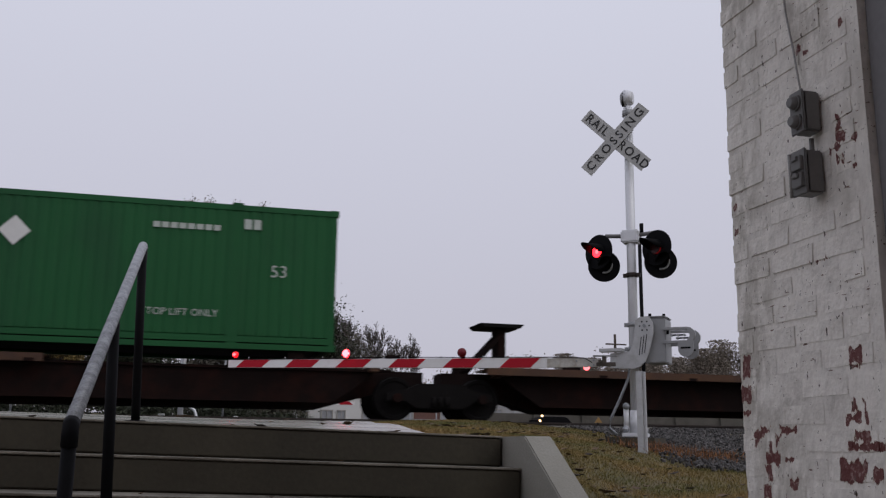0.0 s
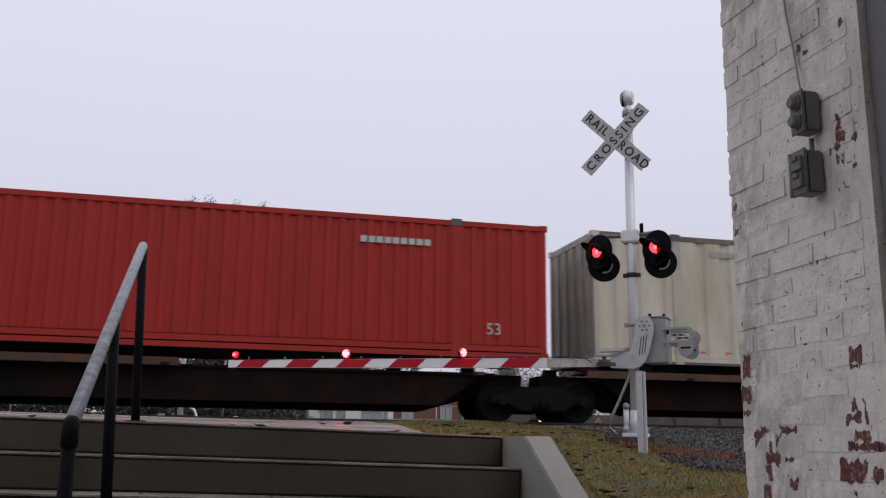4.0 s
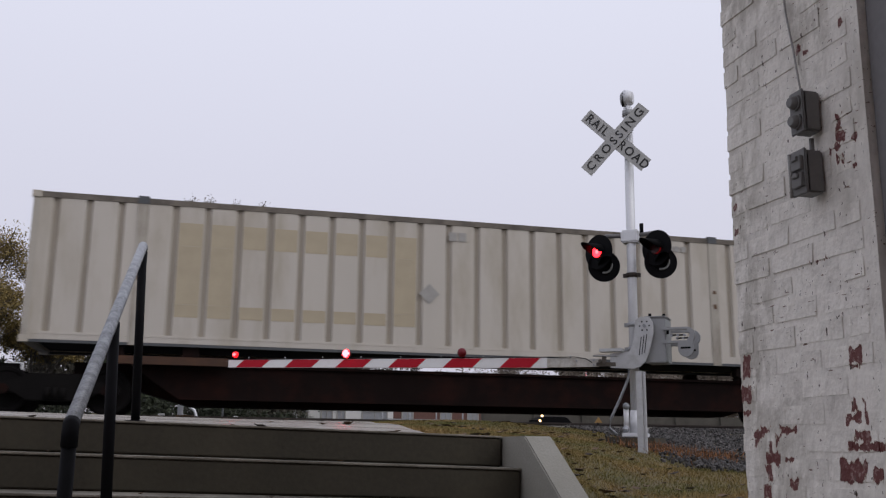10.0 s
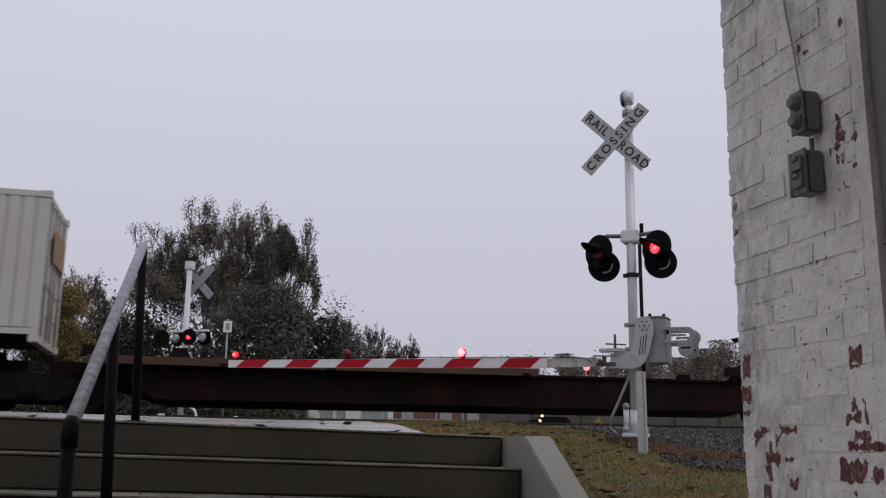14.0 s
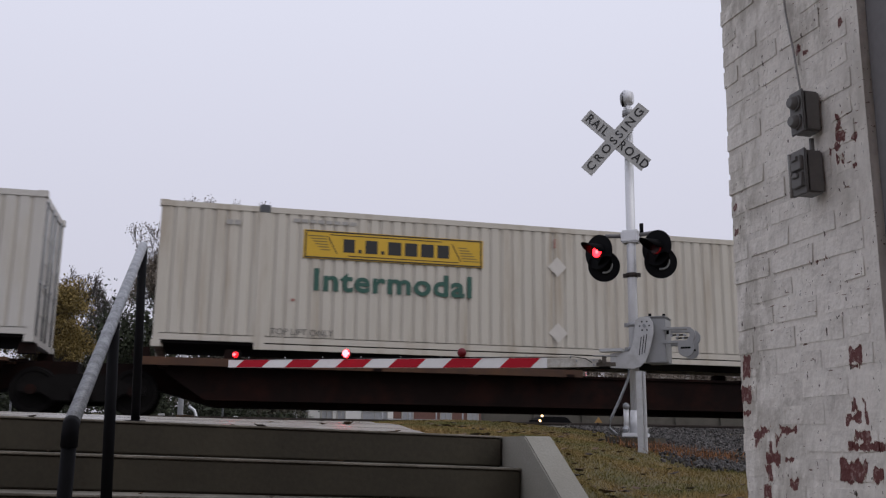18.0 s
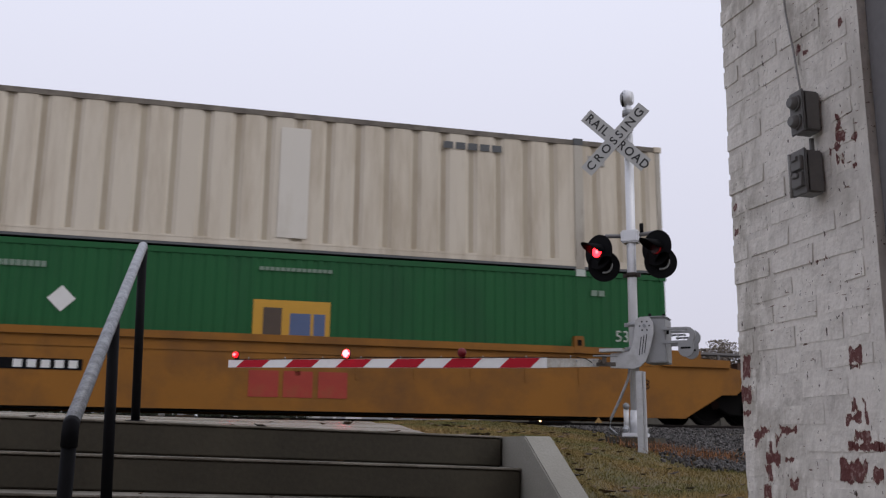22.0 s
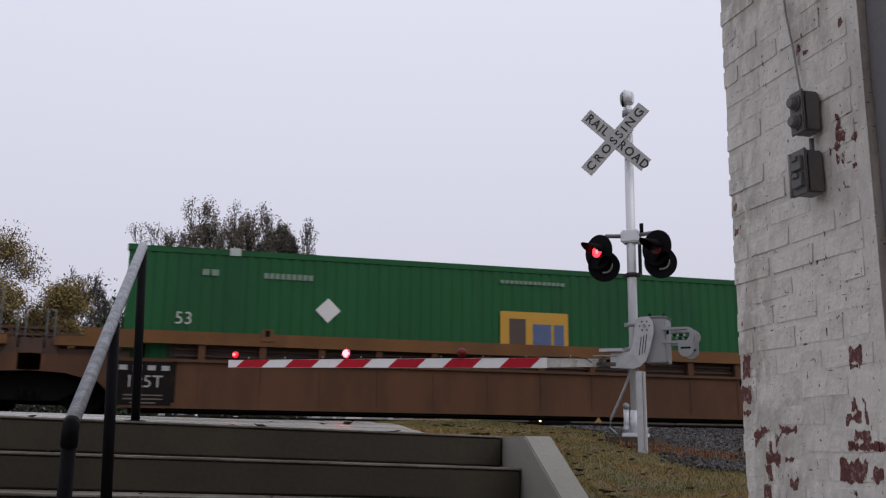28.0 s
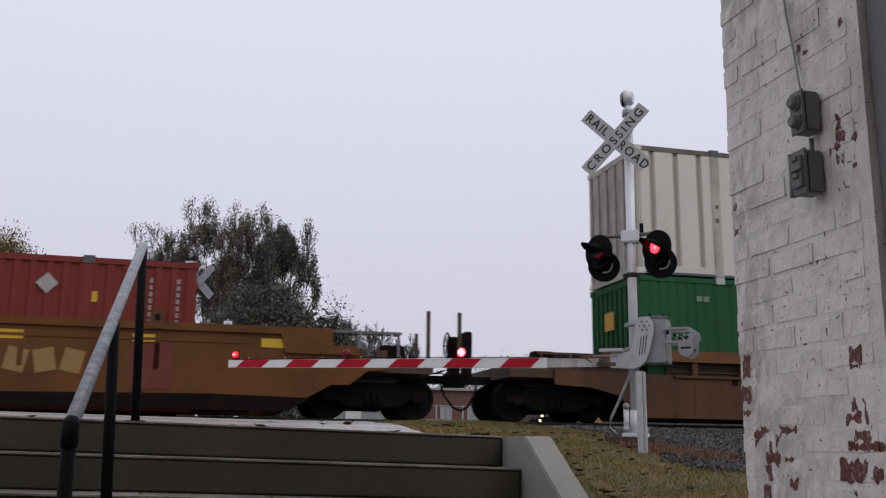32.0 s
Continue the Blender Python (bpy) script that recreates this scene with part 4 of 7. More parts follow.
def gate_lamp(parent, x, z, first, steady=False, back=False):
    bm = bmesh.new()
    tube(bm, [(0, 0.02, -0.055), (0, 0.02, -0.02)], 0.035, 12)
    box(bm, (0, 0.03, 0.0), (0.05, 0.03, 0.12))
    h = part("gate_lamp", bm, M_POST, parent, "small red gate lamp", at=pose(x, 0.015, z, 0, 0, 180) if back else pose(x, -0.015, z))
    bm = bmesh.new()
    bmesh.ops.create_uvsphere(bm, u_segments=18, v_segments=12, radius=0.045 if steady else 0.062)
    for f in bm.faces:
        f.smooth = True
        c = f.calc_center_median()
        f.material_index = 0 if c.y < -0.036 else 2 if c.y < (0.012 if steady else -0.022) else 1
    d = part("lamp_lens", bm, [G_HOT if steady else G_GATE, M_GATEGLASS, G_TIP if steady else G_RED], h, "red lamp lens, lit on one side", at=pose(0, -0.02, 0.012))
    if not steady:
        LAMPS.append((d, pose(0, -0.02, 0.012), first))


M_HINGE = mat("rusty_dark_hinge", (0.075, 0.062, 0.05), 0.7, scale=20, var=0.35)
M_BUTT = mat("weathered_grey_butt", (0.47, 0.455, 0.42), 0.6, scale=9, var=0.2, dirt=(0.22, 0.17, 0.11), dirt_amt=0.4, dirt_scale=7)


def build_gate(at, turn, length, rise, far=False):
    """A tapered gate arm in local x, towards -x, with slanted red stripes."""
    g = thing("gate_arm", at @ pose(0, 0, 0, 0, rise, turn), "lowered crossing gate arm with red and white stripes", "gate arm", "gate arms")
    bm = bmesh.new()
    h0, h1 = 0.068, 0.054
    prism(bm, [(-0.70, -h0), (-0.70, h0), (-length, h1), (-length, -h1)], "y", -0.016, 0.016)
    part("arm", bm, M_GATEW, g, bevel=0.004)
    bm = bmesh.new()
    prism(bm, [(-0.04, -0.052), (-0.04, 0.050), (-0.74, 0.060), (-0.74, -0.060)], "y", -0.012, 0.012)
    part("arm_butt", bm, M_BUTT, g, "weathered grey butt of the arm", bevel=0.003)
    bm = bmesh.new()
    box(bm, (0.05, 0, -0.02), (0.24, 0.03, 0.05))
    box(bm, (0.03, -0.01, 0.03), (0.05, 0.05, 0.09))
    tube(bm, [(-0.02, -0.05, 0.02), (-0.02, 0.05, 0.02)], 0.022, 8)
    part("arm_hinge", bm, M_HINGE, g, "dark brown breakaway hinge")
    bm = bmesh.new()
    box(bm, (0.04, -0.01, 0.085), (0.30, 0.08, 0.014))
    part("hinge_plate", bm, M_GREYBOX, g)
    for k in range(6):
        u = -(1.06 + 0.78 * k)
        if u - 0.28 < -length:
            break
        hh = h0 + (h1 - h0) * (-u / length) - 0.003
        bm = bmesh.new()
        prism(bm, [(u - 0.27, -hh), (u + 0.14, -hh), (u + 0.27, hh), (u - 0.14, hh)], "y", -0.0205, 0.0205)
        part("red_stripe", bm, M_GATER, g, "red reflective stripe")
    bm = bmesh.new()
    tube(bm, [(-0.12, -0.03, 0.0), (-0.2, -0.03, 0.05), (-0.34, -0.026, h0 + 0.004), (-0.6, -0.022, h0 + 0.004), (-1.2, -0.02, h0 + 0.006), (-1.9, -0.02, h0 + 0.006), (-2.7, -0.02, h0 + 0.014), (-3.5, -0.02, h0 + 0.004), (-length + 0.1, -0.02, h1 + 0.006)], 0.006, 6)
    part("lamp_cable", bm, M_POST, g)
    for k in range(9):
        u = -0.4 - k * 0.58
        if u < -length:
            break
        bm = bmesh.new()
        tube(bm, [(u, 0, h1), (u, 0, h0 + 0.028)], 0.008, 6)
        part("cable_clip", bm, M_GALV, g)
    for x, z in ((-0.32, 0.02), (-0.10, 0.03), (-0.10, -0.03)):
        bm = bmesh.new()
        tube(bm, [(x, -0.016, z), (x, -0.026, z)], 0.013, 8)
        part("bolt", bm, M_GALV, g)
    if far:
        gate_lamp(g, -1.50, h1 + 0.065, True, back=True)
        gate_lamp(g, -3.55, h1 + 0.065, False, back=True)
    else:
        gate_lamp(g, -5.24, h1 + 0.06, True, steady=True)
        gate_lamp(g, -3.50, h1 + 0.065, True)
        gate_lamp(g, -1.84, h1 + 0.07, False)
    return g


build_gate(pose(4.93, 11.04, 1.082), -33.0, 5.36, 0.9)

# ---- far side of the crossing ----


def build_far_signal():
    x0, y0 = -0.42, 30.5
    z0 = ground_z(x0, y0)
    s = thing("crossing_signal", pose(x0, y0, z0, 0, 0, 145), "silver crossing signal seen from behind across the track", "crossing signal")
    bm = bmesh.new()
    tube(bm, [(0, 0, 0), (0, 0, 5.2)], 0.085, 14)
    part("mast", bm, M_ALU, s)
    bm = bmesh.new()
    box(bm, (0, 0, 0.1), (0.5, 0.5, 0.25), taper=0.7)
    part("mast_base", bm, M_ALU, s)
    bm = bmesh.new()
    box(bm, (0, 0, 5.15), (0.24, 0.2, 0.25))
    part("bell", bm, M_ALU, s)
    for ang in (-45, 45):
        bm = bmesh.new()
        box(bm, (0, 0, 0), (1.35, 0.006, 0.25))
        part("crossbuck_blade", bm, M_GALV, s, "bare metal back of a blade", at=pose(-0.25, -0.18 - (0.02 if ang > 0 else 0), 4.62, 0, -ang, 0))
    bm = bmesh.new()
    tube(bm, [(-0.85, 0, 3.05), (0.85, 0, 3.05)], 0.035, 10)
    part("cross_arm", bm, M_ALU, s)
    for q in (-1, 1):
        h = flasher(s, q * 0.42, 0.10, 2.85, q > 0, 0.30)
        h.matrix_basis = pose(q * 0.50 + 0.27, 0.14, 2.85, 0, 0, 190) @ Matrix.Scale(0.85, 4)
        h = flasher(s, q * 0.60, -0.1, 2.85, True, 0.30, dead=True)
        h.matrix_basis = pose(q * 0.49 - 0.14, -0.12, 2.85, 0, 0, -10) @ Matrix.Scale(0.85, 4)
        bm = bmesh.new()
        tube(bm, [(0, 0.10, 0), (0, 0.16, 0), (0, 0.20, 0), (0, 0.215, 0)], 0.17, 16, 0.10)
        part("lamp_back", bm, M_CRANK, h, "pale grey back of a lamp housing")
    bm = bmesh.new()
    tube(bm, [(-0.15, -0.2, 0.75), (-0.32, -0.28, 0.62), (-0.42, -0.3, 0.35), (-0.44, -0.3, 0.0)], 0.045, 8)
    part("conduit", bm, M_ALU, s, "pale curved conduit")
    p = thing("signal_sign_post", pose(0.85, 30.5, ground_z(0.85, 30.5)), "thin pole with a small white plate", "sign")
    bm = bmesh.new()
    tube(bm, [(0, 0, 0), (0, 0, 3.5)], 0.03, 8)
    part("pole", bm, M_GALV, p)
    bm = bmesh.new()
    box(bm, (0, -0.04, 3.25), (0.26, 0.03, 0.36))
    pl = part("sign_plate", bm, M_GATEW, p)
    bm = bmesh.new()
    box(bm, (0, -0.058, 3.25), (0.12, 0.006, 0.2))
    part("mark", bm, M_GREYBOX, pl)


build_far_signal()
build_gate(pose(0.3, 29.4, 1.36), 180, 4.5, 0, far=True)

# ---- train ----
MOVING = []      # things of the train and where they stand along the track at the start
WHEELS = []      # wheelsets and where they stand along the track at the start
LEN, HIGH, WIDE = 16.154, 2.85, 2.591


def corrugated(bm, x0, x1, z0, z1, y, out, pitch, flat, slope, deep, lift=0.0):
    """A folded wall in the x-z plane at y, its ridges flush with y, its grooves deep behind; out is the sign of the outer side."""
    n = max(1, round((x1 - x0) / pitch))
    p = (x1 - x0) / n
    line = [(x0, 0, 0)]
    for i in range(n):
        a = x0 + i * p
        line += [(a + flat / 2 * p, 0, 1), (a + (flat / 2 + slope) * p, deep, 1), (a + (1 - flat / 2 - slope) * p, deep, 1), (a + (1 - flat / 2) * p, 0, 1)]
    line.append((x1, 0, 0))
    lo = [bm.verts.new((x, y - out * d, z0)) for x, d, _ in line]
    hi = [bm.verts.new((x, y - out * d, z1)) for x, d, _ in line]
    for i in range(len(line) - 1):
        f = bm.faces.new((lo[i], lo[i + 1], hi[i + 1], hi[i]) if out < 0 else (hi[i], hi[i + 1], lo[i + 1], lo[i]))
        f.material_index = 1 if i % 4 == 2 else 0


STYLES = {"smooth": (0.22, 0.42, 0.19, 0.017), "fine": (0.285, 0.36, 0.14, 0.036), "seam": (0.236, 0.56, 0.12, 0.024), "rib": (0.61, 0.76, 0.045, 0.05), "soft": (0.61, 0.56, 0.13, 0.046)}


# end paint by side paint; green, white and red ones have shade put in
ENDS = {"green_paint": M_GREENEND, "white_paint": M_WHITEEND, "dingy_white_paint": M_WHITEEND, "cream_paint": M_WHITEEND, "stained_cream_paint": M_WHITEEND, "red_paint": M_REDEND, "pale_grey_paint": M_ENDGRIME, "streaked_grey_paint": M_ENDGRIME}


def container(s_right, z, paint, style, label, left_end="door", right_end="front", groove=None, rail=None, high=HIGH, y=TRACK_Y, name="freight_container"):
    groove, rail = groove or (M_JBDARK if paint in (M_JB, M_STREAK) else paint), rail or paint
    c = thing(name, pose(s_right - LEN / 2, y, z), label, "container", "containers on the train")
    h, w = LEN / 2, WIDE / 2
    post = M_WHITEEND if style in ("rib", "soft") else paint
    pitch, flat, slope, deep = STYLES[style]
    for side in (-1, 1):
        bm = bmesh.new()
        reach = 6.0 if pitch < 0.5 else 5.795
        for x0, x1 in ((-h + 0.12, -6.20), (-reach, reach), (6.20, h - 0.12)):
            corrugated(bm, x0, x1, 0.20 if pitch > 0.5 else 0.268, high - 0.11, side * (w - 0.012), side, pitch, flat, slope, deep)
        if reach < 6.0:
            for q in (-1, 1):
                box(bm, (q * (reach + 6.0) / 2, side * (w - 0.022), (high + 0.09) / 2), (6.0 - reach - 0.002, 0.02, high - 0.312))
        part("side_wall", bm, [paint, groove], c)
        if pitch > 0.5:
            # the dark bottom flange paints in the shadow line under these containers
            rails = (("bottom_rail", 0.127, 0.146, LEN - 0.24, rail), ("bottom_flange", 0.025, 0.05, LEN - 0.24, M_DARKLET), ("top_rail", high - 0.06, 0.11, LEN - 0.24, M_EDGE))
        else:
            rails = (("bottom_rail", 0.193, 0.116, LEN - 0.24, rail), ("bottom_flange", 0.057, 0.104, 12.0 if style == "seam" else LEN - 0.24, rail), ("top_rail", high - 0.06, 0.11, LEN - 0.24, rail))
        for name_, zz, hh, long_, paint_ in rails:
            bm = bmesh.new()
            box(bm, (0, side * (w - 0.05), zz), (long_, 0.10, hh))
            if name_ == "bottom_rail" and pitch > 0.5:
                box(bm, (0, side * (w - 0.02), 0.17), (LEN - 0.24, 0.05, 0.03))
            part(name_, bm, paint_, c)
        for x in (-6.1, 6.1):
            bm = bmesh.new()
            box(bm, (x, side * (w - (0.035 if style == "smooth" else 0.03)), high / 2), (0.20, 0.062 if style == "smooth" else 0.08, high))
            part("lift_post", bm, post, c)
            if style == "rib":
                for zz, hh in ((1.30, 0.10), (1.62, 0.07)):
                    plate("latch", 0.07, hh, M_RUST, c, x, side * (w + 0.014), zz, deep=0.02)
            bm = bmesh.new()
            box(bm, (x, side * (w - 0.072), high - 0.045), (0.21, 0.185, 0.15))
            part("lift_casting", bm, M_DARKLET if paint is not M_GREEN else M_FADED if s_right < -190 else M_DIMLET if s_right < -60 else M_GREENEND, c)
        for x in (-h + 0.06, h - 0.06):
            bm = bmesh.new()
            box(bm, (x, side * (w - 0.06), high / 2), (0.12, 0.12, high))
            part("corner_post", bm, post, c, bevel=0.01)
            for zz in (0.06, high - 0.06):
                bm = bmesh.new()
                box(bm, (x, side * (w - 0.06), zz), (0.18 if abs(x) > 0 else 0.1, 0.165, 0.13))
                part("corner_casting", bm, paint, c, bevel=0.008)
    bm = bmesh.new()
    n = 27
    for i in range(n):
        x0 = -h + 0.1 + (LEN - 0.2) * i / n
        box(bm, (x0 + 0.2, 0, high - 0.03), (0.40, WIDE - 0.1, 0.03))
    box(bm, (0, 0, high - 0.05), (LEN - 0.2, WIDE - 0.1, 0.02))
    part("roof", bm, paint, c)
    bm = bmesh.new()
    box(bm, (0, 0, 0.13), (LEN - 0.2, WIDE - 0.12, 0.10))
    part("floor", bm, M_BLACK, c)
    for sgn, kind in ((-1, left_end), (1, right_end)):
        xe = sgn * (h - 0.03)
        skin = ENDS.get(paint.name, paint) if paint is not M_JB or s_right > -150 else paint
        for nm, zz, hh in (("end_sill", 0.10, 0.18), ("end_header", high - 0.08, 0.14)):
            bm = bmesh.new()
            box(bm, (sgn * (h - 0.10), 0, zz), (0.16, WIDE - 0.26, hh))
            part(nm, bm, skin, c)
        if kind == "door":
            for q in (-1, 1):
                bm = bmesh.new()
                box(bm, (xe - sgn * 0.03, q * 0.585, high / 2), (0.05, 1.15, high - 0.36))
                for zz in (0.55, 1.05, 1.55, 2.05):
                    box(bm, (xe - sgn * 0.002, q * 0.585, zz + 0.1), (0.02, 1.05, 0.16))
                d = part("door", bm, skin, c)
                for yy in (0.22, 0.92):
                    bm = bmesh.new()
                    tube(bm, [(xe + sgn * 0.025, q * yy, 0.12), (xe + sgn * 0.025, q * yy, high - 0.12)], 0.018, 6)
                    box(bm, (xe + sgn * 0.02, q * (yy + 0.12), 1.15), (0.03, 0.3, 0.05))
                    part("lock_rod", bm, M_GALV if paint is not M_RED else skin, d)
                for zz in (0.5, 1.1, 1.7, 2.3):
                    bm = bmesh.new()
                    box(bm, (xe + sgn * 0.012, q * 1.16, zz), (0.03, 0.12, 0.12))
                    part("hinge", bm, M_GREYLET, d)
        else:
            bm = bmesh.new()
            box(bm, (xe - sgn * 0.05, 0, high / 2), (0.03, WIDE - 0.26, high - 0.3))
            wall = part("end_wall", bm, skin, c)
            first = None
            if kind == "louvre":
                for k in range(7):
                    if first is None:
                        bm = bmesh.new()
                        prism(bm, [(xe - sgn * 0.04, -0.105), (xe + sgn * 0.025, -0.055), (xe + sgn * 0.025, 0.055), (xe - sgn * 0.04, 0.105)], "y", -w + 0.14, w - 0.14)
                        first = part("ridge", bm, skin, wall, at=pose(0, 0, 0.525))
                    else:
                        again("ridge", first, wall, pose(0, 0, 0.525 + k * 0.30))
            else:
                n = 5 if style not in ("fine", "seam", "smooth") else 9
                for k in range(n):
                    yy = -w + 0.13 + (WIDE - 0.26) * (k + 0.5) / n
                    if first is None:
                        bm = bmesh.new()
                        box(bm, (xe - sgn * 0.005, 0, high / 2), (0.05, (WIDE - 0.26) / n * 0.6, high - 0.34))
                        first = part("ridge", bm, skin, wall, at=pose(0, yy, 0))
                    else:
                        again("ridge", first, wall, pose(0, yy, 0))
    MOVING.append((c, s_right - LEN / 2, y, z))
    return c


def bars(parent, x, z, n, w, h, material, gap=0.35, y=None):
    """Unreadable small print: a row of short bars on the near side of a container."""
    y = -WIDE / 2 - 0.004 if y is None else y
    step = w / n
    for i in range(n):
        plate("lettering_bar", step * (1 - gap), h, material, parent, x - w / 2 + step * (i + 0.5), y, z)


FACE = -WIDE / 2 - 0.004


def gold_mark(c, x0, x1, z0, z1, material):
    """A gold panel with dark and blue blocks on the near side of a container."""
    p = plate("logo_panel", x1 - x0, z1 - z0, material, c, (x0 + x1) / 2, FACE, (z0 + z1) / 2, deep=0.012)
    w, h = x1 - x0, z1 - z0
    for fx, fw, fh, m in ((-0.25, 0.24, 0.70, M_BROWNLET), (0.11, 0.27, 0.48, M_BLUE), (0.36, 0.15, 0.48, M_BLUE)):
        plate("logo_block", fw * w, fh * h, m, p, fx * w, -0.008, -0.02 * h)
    return p


def spine_unit(s0, s1, hitch=None, deck_end=1.3):
    """One platform of an articulated spine car between the truck centres s1 (behind) and s0."""
    L = s0 - s1
    u = thing("spine_car_platform", pose((s0 + s1) / 2, TRACK_Y, RAIL_Z), "sooty spine car platform with rusty yellow deck edges", "rail car", "platforms of the train")
    h = L / 2
    bm = bmesh.new()
    prism(bm, [(-h + 0.2, 0.62), (-h + 0.9, 0.62), (-h + 2.4, 0.20), (h - 2.4, 0.20), (h - 0.9, 0.62), (h - 0.2, 0.62), (h - 0.2, 1.0), (-h + 0.2, 1.0)], "y", -0.34, 0.34)
    part("centre_sill", bm, M_SPINE, u)
    for side in (-1, 1):
        bm = bmesh.new()
        prism(bm, [(-h + 1.6, 0.70), (-h + 2.2, 0.30), (h - 2.2, 0.30), (h - 1.6, 0.70), (h - 1.3, 0.96), (-h + 1.3, 0.96)], "y", side * 0.95 - 0.02, side * 0.95 + 0.02)
        part("web_plate", bm, M_SPINE, u)
        bm = bmesh.new()
        x0 = -h + 0.95
        box(bm, ((x0 + deck_end) / 2, side * 1.22, 1.00), (deck_end - x0, 0.14, 0.15))
        box(bm, ((x0 + deck_end) / 2, side * 0.78, 1.04), (deck_end - x0, 0.80, 0.03))
        part("side_deck", bm, M_DECK, u, "rusty yellow deck edge")
        bm = bmesh.new()
        box(bm, ((deck_end + h - 1.0) / 2, side * 0.98, 0.95), (h - 1.0 - deck_end, 0.10, 0.05))
        part("sill_flange", bm, M_SPINE, u)
    for k in range(8):
        x = -h + 1.4 + (L - 2.8) * k / 7
        bm = bmesh.new()
        e = 1.3 if x < deck_end or k == 7 else 1.02
        prism(bm, [(-e, 0.92), (e, 0.92), (e, 0.98), (0.3, 1.0), (-0.3, 1.0), (-e, 0.98)], "x", x - 0.09, x + 0.09)
        part("cross_bearer", bm, M_DECK if k in (0, 3, 7) else M_SPINE, u)
    for x in (-h + 1.0, h - 1.0, -5.9, 5.9):
        for side in (-1, 1):
            bm = bmesh.new()
            box(bm, (x, side * 1.12, 1.16), (0.35, 0.22, 0.20), taper=0.8)
            part("container_pedestal", bm, M_SPINE, u)
    if hitch is not None:
        x = hitch - (s0 + s1) / 2
        bm = bmesh.new()
        prism(bm, [(x - 0.42, 2.02), (x + 0.42, 2.02), (x + 0.5, 2.10), (x - 0.5, 2.10)], "y", -0.45, 0.45)
        part("hitch_plate", bm, M_BLACK, u)
        bm = bmesh.new()
        box(bm, (x + 0.05, 0, 1.52), (0.16, 0.5, 1.05))
        tube(bm, [(x + 0.1, -0.2, 1.95), (x - 0.75, -0.2, 1.05)], 0.06, 8)
        tube(bm, [(x + 0.1, 0.2, 1.95), (x - 0.75, 0.2, 1.05)], 0.06, 8)
        part("hitch_leg", bm, M_SPINE, u)
    MOVING.append((u, (s0 + s1) / 2, TRACK_Y, RAIL_Z))
    return u


WHEEL_MESH = {}


def truck(s):
    """A two-axle freight truck: side frames with springs and bearing caps, bolster, and wheelsets that roll."""
    t = thing("freight_truck", pose(s, TRACK_Y, RAIL_Z), "black grimy two-axle freight truck with cast side frames", "rail truck", "trucks of the train")
    R, B = 0.42, 0.89
    for side in (-1, 1):
        y = side * 1.0
        bm = bmesh.new()
        prism(bm, [(-1.12, 0.36), (-0.72, 0.36), (-0.50, 0.22), (0.50, 0.22), (0.72, 0.36), (1.12, 0.36), (1.12, 0.52), (0.70, 0.60), (0.45, 0.72), (-0.45, 0.72), (-0.70, 0.60), (-1.12, 0.52)], "y", y - 0.08, y + 0.08)
        f = part("side_frame", bm, M_BLACK, t, bevel=0.015)
        for x in (-0.14, 0.0, 0.14):
            bm = bmesh.new()
            tube(bm, [(x, y + side * 0.09, 0.26), (x, y + side * 0.09, 0.46)], 0.055, 10)
            part("spring", bm, M_BLACK, f)
        for x in (-B, B):
            bm = bmesh.new()
            tube(bm, [(x, y + side * 0.04, R), (x, y + side * 0.17, R)], 0.095, 12)
            part("bearing_cap", bm, M_SPINE, f)
    bm = bmesh.new()
    box(bm, (0, 0, 0.56), (0.42, 2.1, 0.20))
    part("bolster", bm, M_BLACK, t)
    if not WHEEL_MESH:
        bm = bmesh.new()
        tube(bm, [(0, -0.95, 0), (0, 0.95, 0)], 0.075, 10)
        WHEEL_MESH["axle"] = mesh("axle", bm, M_BLACK)
        bm = bmesh.new()
        rings = []
        for yy, rr in ((0.06, 0.12), (0.05, 0.33), (0.075, 0.36), (0.075, R), (-0.05, R + 0.008), (-0.06, R + 0.03), (-0.065, 0.36), (-0.03, 0.33), (-0.02, 0.12)):
            rings.append([bm.verts.new((rr * math.cos(k * math.pi / 14), yy, rr * math.sin(k * math.pi / 14))) for k in range(28)])
        for a, b in zip(rings, rings[1:]):
            for k in range(28):
                bm.faces.new((a[k], a[(k + 1) % 28], b[(k + 1) % 28], b[k]))
        bm.faces.new(rings[0])
        bm.faces.new(rings[-1][::-1])
        for k in range(5):
            a = k * 2 * math.pi / 5
            box(bm, (0.22 * math.cos(a), 0.062, 0.22 * math.sin(a)), (0.04, 0.01, 0.04))
        WHEEL_MESH["wheel"] = mesh("wheel", bm, M_BLACK)
    for x in (-B, B):
        w = new("wheelset", WHEEL_MESH["axle"])
        w.parent = t
        w.matrix_basis = pose(x, 0, R)
        for side in (-1, 1):
            o = new("wheel", WHEEL_MESH["wheel"])
            o.parent = w
            o.matrix_basis = pose(0, side * 0.753, 0, 0, 0, 0 if side > 0 else 180)
        WHEELS.append((w, s + x, x, R))
    MOVING.append((t, s, TRACK_Y, RAIL_Z))


